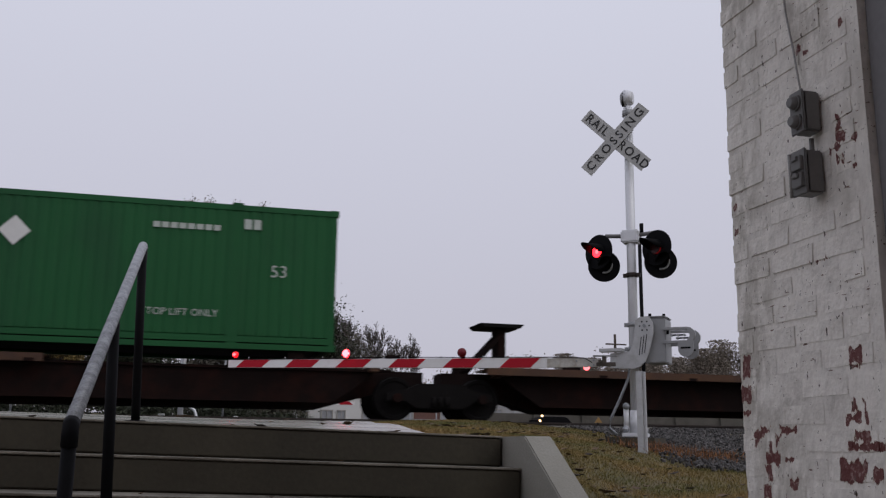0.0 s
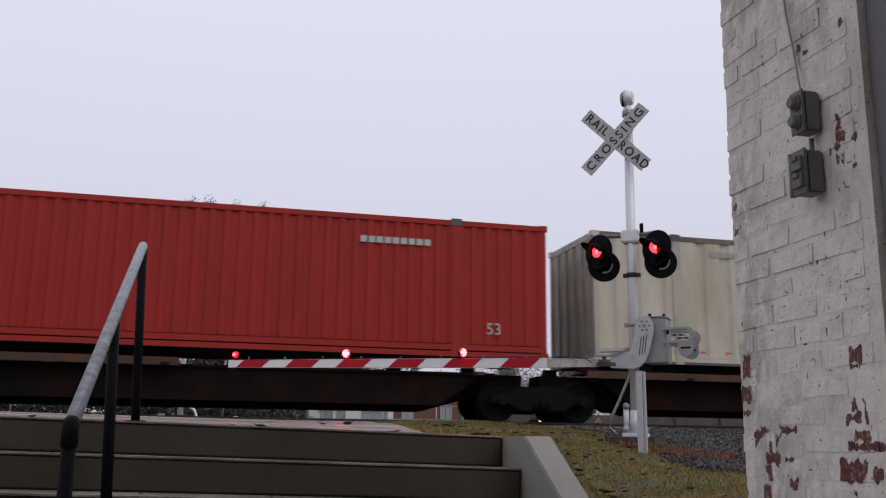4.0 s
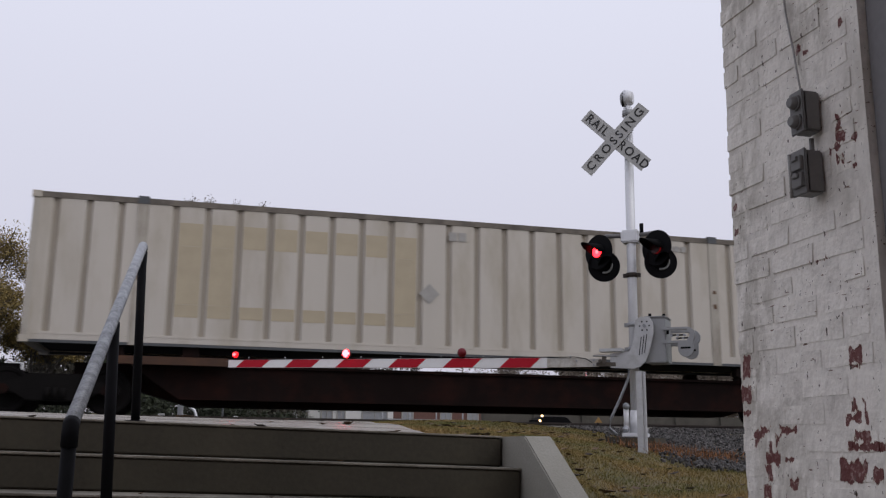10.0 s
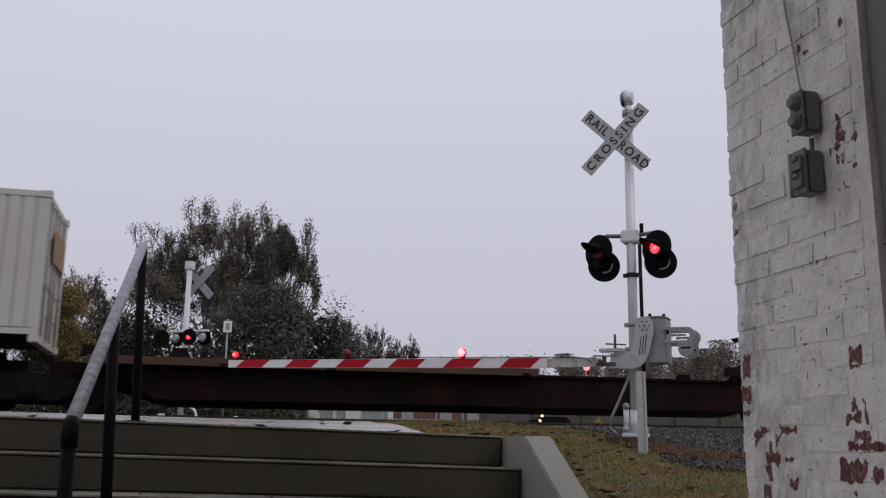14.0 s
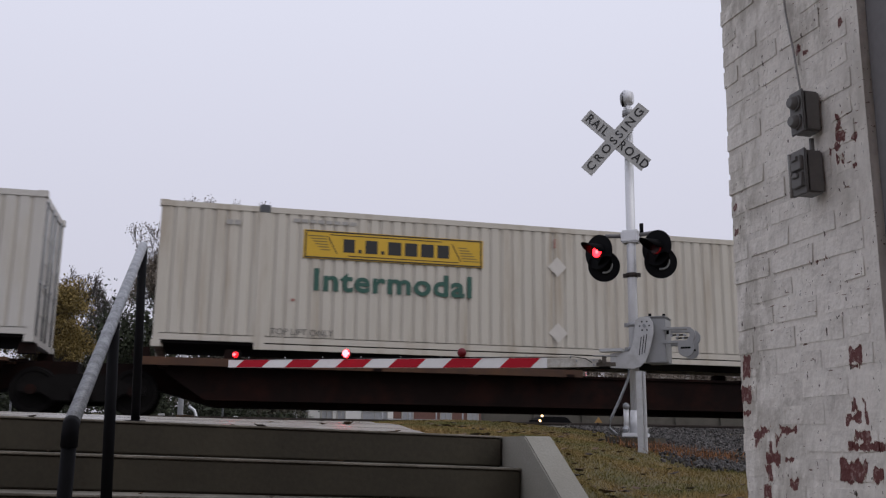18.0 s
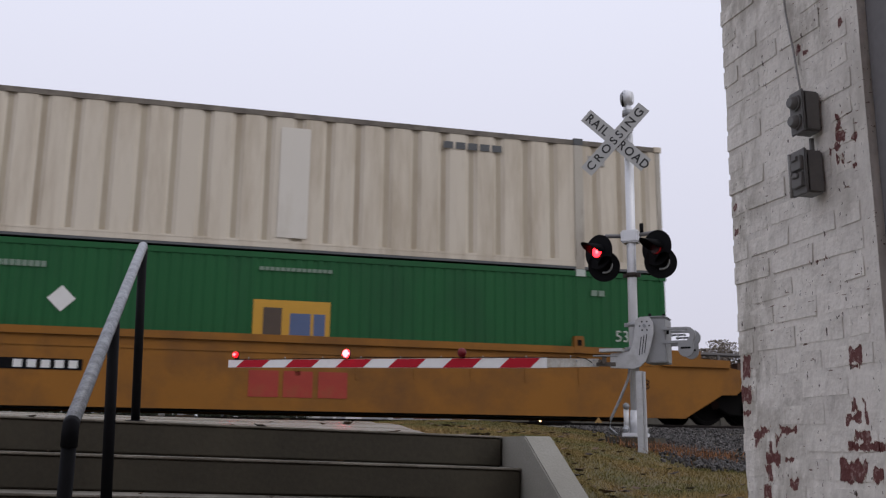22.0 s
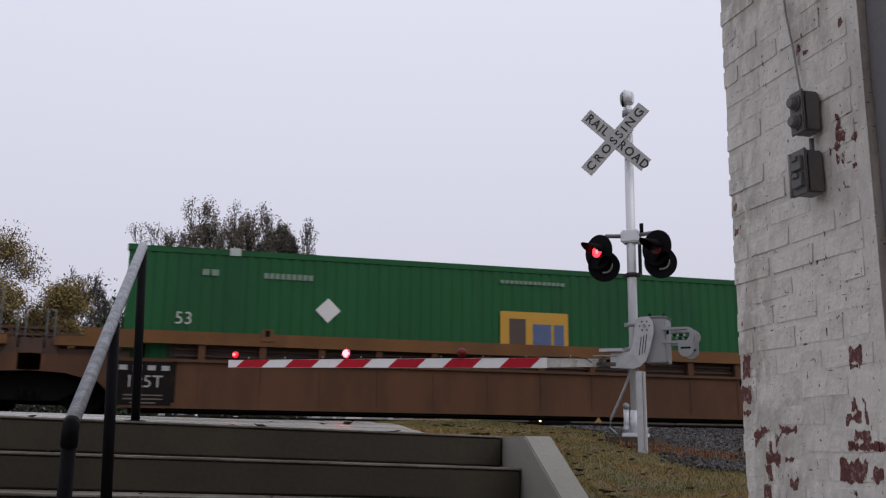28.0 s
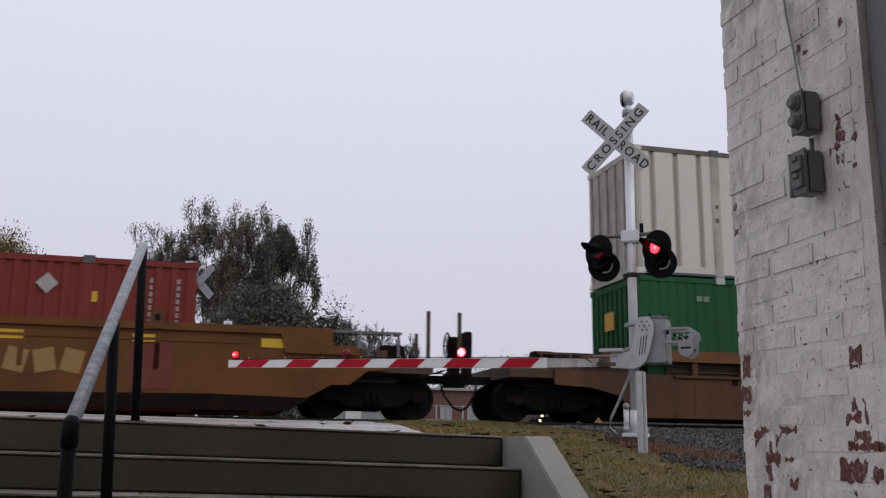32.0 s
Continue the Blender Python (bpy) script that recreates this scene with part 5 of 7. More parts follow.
def coupler(s):
    k = thing("coupler", pose(s, TRACK_Y, RAIL_Z), "sooty coupled knuckles with air hoses and a brake stand", "coupler", "couplers of the train")
    bm = bmesh.new()
    box(bm, (0, 0, 0.88), (2.4, 0.16, 0.17))
    box(bm, (0, 0, 0.88), (0.42, 0.34, 0.30))
    part("drawbar", bm, M_BLACK, k)
    bm = bmesh.new()
    tube(bm, [(-0.42, -0.35, 0.85), (-0.32, -0.35, 0.55), (-0.12, -0.35, 0.30), (0.05, -0.35, 0.22), (0.2, -0.35, 0.30), (0.36, -0.35, 0.55), (0.42, -0.35, 0.85)], 0.026, 8)
    part("air_hose", bm, M_BLACK, k)
    bm = bmesh.new()
    tube(bm, [(-0.55, -1.3, 0.98), (-0.55, -0.4, 0.98), (-0.3, -0.1, 1.02)], 0.018, 6)
    part("uncoupling_lever", bm, M_BLACK, k)
    for x, yy, z0, z1, w in ((-0.22, -0.75, 0.9, 1.72, 0.20), (0.12, -0.55, 0.9, 1.86, 0.16)):
        bm = bmesh.new()
        box(bm, (x, yy, (z0 + z1) / 2), (w, 0.35, z1 - z0))
        part("brake_stand", bm, M_SPINE, k, bevel=0.02)
    bm = bmesh.new()
    for j in range(16):
        a, b = j * math.pi / 8, (j + 1) * math.pi / 8
        tube(bm, [(-0.36, -0.75 + 0.26 * math.cos(a), 1.55 + 0.26 * math.sin(a)), (-0.36, -0.75 + 0.26 * math.cos(b), 1.55 + 0.26 * math.sin(b))], 0.018, 5, cap=False)
    for j in range(3):
        a = j * math.pi / 3
        tube(bm, [(-0.36, -0.75 + 0.25 * math.cos(a), 1.55 + 0.25 * math.sin(a)), (-0.36, -0.75 - 0.25 * math.cos(a), 1.55 - 0.25 * math.sin(a))], 0.012, 5)
    part("brake_wheel", bm, M_BLACK, k)
    MOVING.append((k, s, TRACK_Y, RAIL_Z))


ARCH_DEEP = ((1.8, None), (0.9, 0.62), (0.55, 0.63), (0.2, 0.90), (-0.2, 0.94))
ARCH_ROUND = ((1.6, None), (1.42, 0.36), (1.2, 0.56), (0.6, 0.71), (-0.2, 0.75))


def well_unit(s0, s1, body, label, top=1.46, low=0.11, blackened=False, chord=None, outer=(True, True), slope=0.9, posts=((), ())):
    """A well car unit between truck centres; ribbed body panels, a chord along the top, end platforms and a cut-out over each truck."""
    L = s0 - s1
    h = L / 2
    u = thing("well_car_unit", pose((s0 + s1) / 2, TRACK_Y, RAIL_Z), label, "rail car", "well cars of the train")
    waist = 1.02 if chord else top
    for side in (-1, 1):
        y = side * 1.47
        bm = bmesh.new()
        arch = [(x, low if z is None else z) for x, z in (ARCH_ROUND if chord else ARCH_DEEP)]
        under = [(-h + x, z) for x, z in reversed(arch)] + [(h - x, z) for x, z in arch]
        prism(bm, under + [(h + 0.2, 1.06), (h - slope + 0.2, min(waist, 1.30)), (h - slope - 0.4, waist), (-h + slope + 0.4, waist), (-h + slope - 0.2, min(waist, 1.30)), (-h - 0.2, 1.06)], "y", y - 0.03, y + 0.03)
        panel = part("side_panel", bm, body, u)
        if chord:
            # sheet behind the chord gap; the gap's shade is put into its dark brown
            bm = bmesh.new()
            box(bm, (0, y - side * 0.12, 1.2), (L - 4.8, 0.04, 0.5))
            part("inner_web", bm, M_WEB, u)
            for zz in (1.10, 1.22):
                bm = bmesh.new()
                box(bm, (0, y - side * 0.08, zz), (L - 5.0, 0.03, 0.035))
                part("inner_rail", bm, M_ENDPLAT, u)
        bm = bmesh.new()
        e = min(0.7, slope - 0.5)
        under = top - 0.06 if not chord else 1.30
        prism(bm, [(-h + e, 1.20), (-h + slope + 0.9, 1.20), (-h + slope + 1.0, under), (h - slope - 1.0, under), (h - slope - 0.9, 1.20), (h - e, 1.20), (h - e, 1.36),
                   (h - slope, 1.38), (h - slope, top + 0.08), (-h + slope, top + 0.08), (-h + slope, 1.38), (-h + e, 1.36)], "y", y - 0.09, y + 0.09)
        part("top_chord", bm, chord or body, u)
        for nm, zz, hh in (("middle_chord", waist - 0.03 if chord else top - 0.24, 0.05), ("bottom_chord", low + 0.05, 0.10)):
            bm = bmesh.new()
            # dark plate low on the side: underside shade put into colour and outline
            if blackened and nm == "bottom_chord":
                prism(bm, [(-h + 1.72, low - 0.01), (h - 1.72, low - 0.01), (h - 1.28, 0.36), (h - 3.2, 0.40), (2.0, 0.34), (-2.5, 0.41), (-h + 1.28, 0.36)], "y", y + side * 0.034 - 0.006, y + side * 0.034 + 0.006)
            else:
                box(bm, (0, y + side * 0.03, zz), (L - 5.0, 0.10 if chord else 0.035, hh))
            part(nm, bm, M_SPINE if blackened and nm == "bottom_chord" else body, u)
        for k in range(13):
            x = -h + 3.0 + (L - 6.0) * k / 12
            bm = bmesh.new()
            if chord:
                box(bm, (x, y - side * 0.005, 1.16), (0.13, 0.12, 0.32))
                box(bm, (x, y + side * 0.035, 0.56), (0.05, 0.02, 0.84))
            else:
                box(bm, (x, y + side * 0.033, (top + low) / 2 + 0.3), (0.10, 0.014, 0.70 if k % 2 else 0.62))
            part("rib", bm, body, panel)
        for x in (-h - 0.1, -h + 0.35, h - 0.35, h + 0.1):
            bm = bmesh.new()
            box(bm, (x, side * 1.30, 1.16), (0.22, 0.30, 0.34), taper=0.85)
            part("end_bracket", bm, M_ENDPLAT, u)
    bm = bmesh.new()
    box(bm, (0, 0, 0.20), (L - 4.6, 2.8, 0.08))
    part("well_floor", bm, M_BLACK, u)
    for sgn in (-1, 1):
        far = 1.15 if outer[sgn > 0] else 0.6
        bm = bmesh.new()
        box(bm, (sgn * (h + (far - 1.7) / 2), 0, 1.02), (1.7 + far, 2.84, 0.26))
        part("end_platform", bm, M_ENDPLAT, u, "sooty brown end platform")
        if outer[sgn > 0]:
            for dx, wide, tall in posts[sgn > 0]:
                bm = bmesh.new()
                box(bm, (sgn * (h + dx), -1.15, (1.05 + tall) / 2), (wide, 0.06, tall - 1.05))
                part("end_post", bm, M_ENDPLAT if wide < 0.2 else M_SPINE, u)
                if wide > 0.2:
                    bm = bmesh.new()
                    ring = [(sgn * (h + dx + 0.20), -1.15 + 0.24 * math.cos(j * math.pi / 8), tall - 0.05 + 0.24 * math.sin(j * math.pi / 8)) for j in range(17)]
                    tube(bm, ring, 0.02, 5, cap=False)
                    tube(bm, [ring[0], ring[8]], 0.014, 5)
                    tube(bm, [ring[4], ring[12]], 0.014, 5)
                    tube(bm, [(sgn * (h + dx), -1.15, tall - 0.05), (sgn * (h + dx + 0.21), -1.15, tall - 0.05)], 0.02, 6)
                    part("brake_wheel", bm, M_BLACK, u)
            bm = bmesh.new()
            box(bm, (sgn * (h + 0.35), -1.12, 1.30), (0.55, 0.35, 0.30), taper=0.8)
            part("hand_brake_box", bm, M_SPINE, u, bevel=0.02)
        bm = bmesh.new()
        level = top + 0.06 if sgn > 0 else 1.40
        for k in range(9):
            box(bm, (sgn * (h - slope + 0.06 + 0.16 * k), -1.15, level), (0.10, 0.45, 0.03))
        for k in (3, 8):
            box(bm, (sgn * (h - slope + 0.06 + 0.16 * k), -1.34, (level + 1.16) / 2), (0.05, 0.05, level - 1.16))
        box(bm, (sgn * (h - slope + 0.70), -1.35, level), (1.40, 0.04, 0.05))
        part("walkway_grating", bm, M_ENDPLAT if chord or sgn < 0 else M_TRIM, u)
        bm = bmesh.new()
        box(bm, (sgn * (h - 1.9), 0, 0.8), (0.14, 2.7, 1.1))
        part("end_bulkhead", bm, M_SPINE, u)
        bm = bmesh.new()
        box(bm, (sgn * (h - 0.9), -0.5, 1.32), (0.5, 0.4, 0.34))
        tube(bm, [(sgn * (h - 0.5), -0.5, 1.3), (sgn * (h - 0.1), -0.5, 1.3)], 0.14, 12)
        part("brake_cylinder", bm, M_SPINE, u, bevel=0.02)
        bm = bmesh.new()
        box(bm, (sgn * (h - 4.2), -1.50, top + (0.05 if chord else 0.12)), (0.24, 0.16, 0.24 if chord else 0.36), taper=0.9)
        guide = part("guide_bracket", bm, chord or body, u, bevel=0.012)
        plate("guide_slot", 0.09, 0.12, M_BLACK, guide, sgn * (h - 4.2), -1.584, top + (0.09 if chord else 0.16))
        if not outer[sgn > 0]:
            # hand rails as narrow upright loops beside the inner platforms
            for x, zt in ((h - 1.2, 2.20), (h - 0.63, 2.20)) if sgn > 0 else ((-h - 0.2, 1.86), (-h + 0.3, 1.86)):
                bm = bmesh.new()
                tube(bm, [(x - 0.07, -1.38, 1.05), (x - 0.07, -1.38, zt - 0.03), (x - 0.04, -1.38, zt), (x + 0.04, -1.38, zt), (x + 0.07, -1.38, zt - 0.03), (x + 0.07, -1.38, 1.05)], 0.017, 6)
                part("grab_iron", bm, M_TRIM, u, "dark grey hand rail loop")
    MOVING.append((u, (s0 + s1) / 2, TRACK_Y, RAIL_Z))
    WELLS.append(u)
    return u


WELLS = []
SZ = 1.84
WZ = 0.92
T_A = [22.3, 4.81, -12.90]
T_B = [-16.93, -33.29, -50.57, -67.83, -85.19, -101.74]
T_C = [-105.77, -122.33, -139.36, -156.69, -173.84, -190.19]
T_W1 = [-193.84, -213.82]
T_W3 = [-217.57, -237.15, -256.70, -276.60]
T_W4 = [-280.51, -300.6]
for car in (T_A, T_B, T_C, T_W1, T_W3, T_W4):
    for s in car:
        truck(s)
for s in (-14.92, -103.75, -192.0, -215.7, -278.55):
    coupler(s)
for car in (T_A, T_B, T_C):
    for a, b in zip(car, car[1:]):
        hitch = {T_A[0]: 6.35, T_C[1]: -123.5}.get(a)
        spine_unit(a, b, hitch, -5.2 if b == T_B[-1] else 1.3)
well_unit(*T_W1, M_YEL, "rail-yellow well car with black stencil panels", slope=1.4, posts=(((0.71, 0.14, 2.12), (1.08, 0.24, 1.78)), ((0.37, 0.05, 1.72), (0.57, 0.07, 2.19), (1.22, 0.07, 2.19))))
for a, b in zip(T_W3, T_W3[1:]):
    well_unit(a, b, M_WELL, "faded brown-yellow well car unit with ribbed sides", chord=M_CHORD, outer=(b == T_W3[-1], a == T_W3[0]), posts=((), ((1.32, 0.05, 1.80),)))
well_unit(*T_W4, M_ORANGE, "orange-yellow well car with white lettering", top=1.62, blackened=True, posts=((), ((0.85, 0.06, 1.72), (1.10, 0.07, 2.19), (1.76, 0.07, 2.19))))

C = {}
C[1] = container(2.571, SZ, M_GREEN, "smooth", "dark green corrugated container with a white hexagon mark", "door", "front")
C[2] = container(-16.016, SZ, M_CREAM, "soft", "weathered cream container with a faded gold panel", "front", "door")
C[3] = container(-33.249, SZ, M_RED, "fine", "bright red corrugated container with door rods", "door", "door")
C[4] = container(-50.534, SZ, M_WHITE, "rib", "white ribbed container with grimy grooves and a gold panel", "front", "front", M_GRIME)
C[5] = container(-67.823, SZ, M_GREEN, "smooth", "dark green corrugated container with a white hexagon mark", "louvre", "front")
C[6] = container(-86.247, SZ, M_DINGY, "rib", "white ribbed container with a yellowed patch and no panel", "front", "front", M_GRIME)
C[7] = container(-104.919, SZ, M_JB, "seam", "pale grey corrugated container with a yellow panel", "louvre", "front")
C[8] = container(-139.299, SZ, M_JB, "seam", "pale grey corrugated container with a yellow panel", "louvre", "door")
C[9] = container(-156.509, SZ, M_STREAK, "seam", "pale grey streaked container with a yellow panel", "louvre", "front")
C[10] = container(-174.757, SZ, M_JB, "seam", "pale grey corrugated container with a yellow panel", "louvre", "door")
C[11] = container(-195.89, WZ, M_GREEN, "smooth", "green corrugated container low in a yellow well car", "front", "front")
C[12] = container(-195.89, WZ + HIGH + 0.04, M_OLDCREAM, "soft", "cream ribbed container stacked on a green one", "front", "front", M_CREAMGROOVE, high=2.9)
C[13] = container(-219.299, WZ, M_WHITE, "rib", "white ribbed container low in a brown well car", "front", "front", M_GRIME)
C[14] = container(-219.299, WZ + HIGH + 0.04, M_GREEN, "smooth", "clean green container stacked on a white one", "front", "louvre", high=2.895)
C[15] = container(-238.997, WZ, M_GREEN, "smooth", "green corrugated container alone in a brown well car", "front", "front")
C[16] = container(-258.583, WZ, M_GREEN, "smooth", "green corrugated container low in a brown well car", "front", "front")
C[17] = container(-258.583, WZ + HIGH + 0.04, M_WHITE, "rib", "white ribbed container stacked on a green one", "front", "front", M_GRIME, high=2.93)
C[18] = container(-284.05, WZ - 0.30, M_MAROON, "fine", "maroon corrugated container sunk in an orange well car", "front", "front")



# ---- beyond the track ----
M_BARK = mat("grey_bark", (0.055, 0.048, 0.042), 0.9, scale=6, var=0.3)
# distance haze is put into the next two leaf colours, lightening them
M_LEAFD = island_tint(mat("hazed_dark_olive_leaves", (0.092, 0.085, 0.066), 0.8), 0.75, 1.3)
M_LEAFB = island_tint(mat("hazed_brown_olive_leaves", (0.150, 0.124, 0.098), 0.8), 0.8, 1.25)
M_LEAFY = island_tint(mat("yellowing_leaves", (0.20, 0.145, 0.045), 0.8), 0.5, 1.5)
M_LEAFP = island_tint(mat("grey_brown_twigs", (0.105, 0.088, 0.085), 0.85), 0.6, 1.5)
M_HEDGE = island_tint(mat("hedge_leaves", (0.024, 0.030, 0.014), 0.8), 0.4, 1.8)


def quads(name, centres, size, rng, material, parent):
    """Many small leaf blades, each turned its own way, as one crown."""
    n = len(centres)
    a, b = rng.normal(size=(n, 3)), rng.normal(size=(n, 3))
    a /= np.linalg.norm(a, axis=1)[:, None]
    b -= (a * b).sum(1)[:, None] * a
    b /= np.linalg.norm(b, axis=1)[:, None]
    s = size * rng.uniform(0.5, 1.25, (n, 1))
    c = np.asarray(centres)
    V = np.stack([c - a * s, c + b * s * 0.5, c + a * s, c - b * s * 0.5], 1).reshape(-1, 3)
    F = np.arange(4 * n).reshape(n, 4)
    me = bpy.data.meshes.new(name)
    me.from_pydata(V.tolist(), [], F.tolist())
    me.materials.append(material)
    o = new(name, me)
    o.parent = parent
    return o


def tree(x, y, height, spread, leaf, leaves, size, seed, label, bare=0.0, levels=6, clump=0.022):
    """A tapered trunk that forks into limbs and twigs, with leaves strewn about the twig ends."""
    rng = np.random.default_rng(seed)
    segs, tips = [], []

    def grow(p, d, ln, r, lv):
        q = p
        for _ in range(2):
            d2 = d + rng.normal(0, 0.16, 3)
            d2[2] += 0.06
            d2 /= np.linalg.norm(d2)
            e = q + d2 * ln / 2
            segs.append((q, e, r, r * 0.8, lv))
            q, d, r = e, d2, r * 0.8
        if lv >= levels:
            tips.append(q)
            return
        if lv >= levels - 1:
            tips.append(q)
        for _ in range(int(rng.integers(2, 5)) if lv else 5):
            t = d + rng.normal(0, 0.50 if lv else 0.45, 3)
            t[2] = abs(t[2]) * 0.85 + 0.05
            t /= np.linalg.norm(t)
            grow(q, t, ln * rng.uniform(0.60, 0.85) * (1 if lv else 0.75), r * rng.uniform(0.5, 0.7), lv + 1)

    grow(np.zeros(3), np.array([0, 0, 1.0]), 1.35, 0.075, 0)
    P = np.array([s[1] for s in segs])
    kz = height / P[:, 2].max()
    kx = spread / (P[:, 0].max() - P[:, 0].min())
    k = np.array([kx, kx, kz])
    t = thing("tree", pose(x, y, ground_z(x, y) - 0.1), label, "tree", "trees beyond the track")
    V, F = [], []
    for a, b, r0, r1, lv in segs:
        a, b = a * k, b * k
        d = b - a
        u = np.cross(d, (0.3, 0.2, 0.9))
        u /= np.linalg.norm(u) + 1e-9
        w = np.cross(d, u)
        w /= np.linalg.norm(w) + 1e-9
        n = len(V)
        for c, r in ((a, max(r0 * kz * 0.62, 0.018)), (b, max(r1 * kz * 0.62, 0.014))):
            for q in range(4):
                V.append(tuple(c + (u * math.cos(q * 1.5708) + w * math.sin(q * 1.5708)) * r))
        for q in range(4):
            F.append((n + q, n + (q + 1) % 4, n + 4 + (q + 1) % 4, n + 4 + q))
    me = bpy.data.meshes.new("trunk")
    me.from_pydata(V, [], F)
    me.materials.append(M_BARK)
    o = new("trunk", me)
    o.parent = t
    T = np.array(tips) * k
    keep = T[rng.random(len(T)) > bare]
    pick = keep[rng.integers(0, len(keep), leaves)]
    quads("crown", pick + np.clip(rng.normal(0, 1, (leaves, 3)), -1.7, 1.7) * np.array([clump * spread, clump * spread, clump * 0.6 * height]), size, rng, leaf, t)
    return t


def shrub(x, y, w, d, h, leaf, n, size, seed, label="dark evergreen thicket beyond the track"):
    rng = np.random.default_rng(seed)
    s = thing("shrub", pose(x, y, ground_z(x, y) - 0.1), label, "shrub", "shrubs beyond the track")
    lumps = rng.uniform(-1, 1, (9, 3)) * (0.62 * w / 2, 0.6 * d / 2, 0.30 * h) + (0, 0, 0.42 * h)
    c = lumps[rng.integers(0, 9, n)] + rng.normal(0, 1, (n, 3)) * (0.15 * w, 0.15 * d, 0.17 * h)
    c[:, 2] = np.abs(c[:, 2])
    inner = lumps[rng.integers(0, 9, n // 8)] + rng.normal(0, 1, (n // 8, 3)) * (0.09 * w, 0.09 * d, 0.12 * h)
    inner[:, 2] = np.abs(inner[:, 2])
    quads("inner_foliage", inner, size * 2.4, rng, leaf, s)
    quads("foliage", c, size, rng, leaf, s)
    bm = bmesh.new()
    for _ in range(7):
        q = lumps[rng.integers(0, 9)]
        tube(bm, [(q[0] * 0.3, q[1] * 0.3, 0), tuple(q * 0.7), tuple(q * 1.15)], 0.07, 5, 0.02)
    part("stems", bm, M_BARK, s)
    return s


def build_trees():
    tree(0.4, 60, 14.2, 7.4, M_LEAFB, 24000, 0.070, 11, "tall thin-leaved brown tree beyond the crossing", 0.05)
    tree(-1.9, 61, 12.9, 6.2, M_LEAFB, 18000, 0.070, 12, "half-bare brown tree beyond the crossing", 0.1)
    tree(4.3, 59, 13.5, 4.0, M_LEAFD, 22000, 0.075, 13, "dark ivy-clad tree beyond the crossing", 0.0, clump=0.03)
    tree(3.0, 61, 13.7, 5.6, M_LEAFB, 24000, 0.070, 14, "dark thin-leaved tree beyond the crossing", 0.05)
    tree(1.9, 63, 13.4, 6.4, M_LEAFB, 14000, 0.070, 19, "tall thin-leaved brown tree beyond the crossing", 0.1)
    tree(4.6, 58, 9.6, 4.6, M_LEAFD, 14000, 0.080, 31, "dark ivy-grown young tree under the tall trees", 0.0, clump=0.06)
    tree(1.2, 58, 8.8, 6.0, M_LEAFD, 10000, 0.080, 32, "brown young tree under the tall trees", 0.0, clump=0.06)
    tree(-8.2, 53, 6.2, 4.6, M_LEAFY, 30000, 0.070, 33, "low olive and yellow autumn tree", 0.0, clump=0.06)
    tree(-8.7, 50, 9.6, 8.2, M_LEAFY, 60000, 0.070, 15, "olive and yellow autumn tree", 0.0, clump=0.045)
    tree(-7.5, 52, 6.4, 2.8, M_LEAFY, 16000, 0.065, 16, "small yellow autumn tree", 0.05, clump=0.05)
    tree(-9.3, 75, 11.4, 5.4, M_LEAFP, 3500, 0.07, 17, "pale nearly bare tree", 0.4)
    tree(-6.4, 78, 10.4, 5.4, M_LEAFP, 3500, 0.07, 27, "pale nearly bare tree", 0.4)
    for k, (x, h, w) in enumerate(((9.4, 11.6, 5.4), (12.0, 11.0, 5.2), (14.5, 10.2, 5.0), (16.8, 9.9, 4.6), (18.6, 8.6, 3.8))):
        tree(x, 88 + 2 * (k % 2), h, w, M_LEAFP, 2200, 0.08, 20 + k, "bare grey winter tree in the distance", 0.3)
    for k, (x, y, w, h, n) in enumerate(((-3.3, 56, 5.5, 7.0, 14000), (0.6, 57, 6, 7.2, 14000), (4.2, 56, 4.0, 8.0, 14000), (7.2, 62, 4.5, 8.2, 11000), (-7.0, 57, 5, 5.4, 9000), (10.4, 72, 6, 7.6, 9000), (-12, 54, 6, 5.0, 8000), (14.5, 78, 6, 6.0, 7000))):
        shrub(x, y, w, 3.0, h, M_LEAFD if k % 3 else M_HEDGE, n, 0.11, 40 + k)
    for k, (x, y, w, h) in enumerate(((-2.6, 38, 3.2, 1.5), (0.8, 40, 3.6, 1.4), (3.6, 41, 3.0, 1.0), (-6.0, 37, 3.5, 1.6))):
        shrub(x, y, w, 1.4, h, M_HEDGE, 2600, 0.07, 60 + k, "low green bank of undergrowth beyond the road")


build_trees()


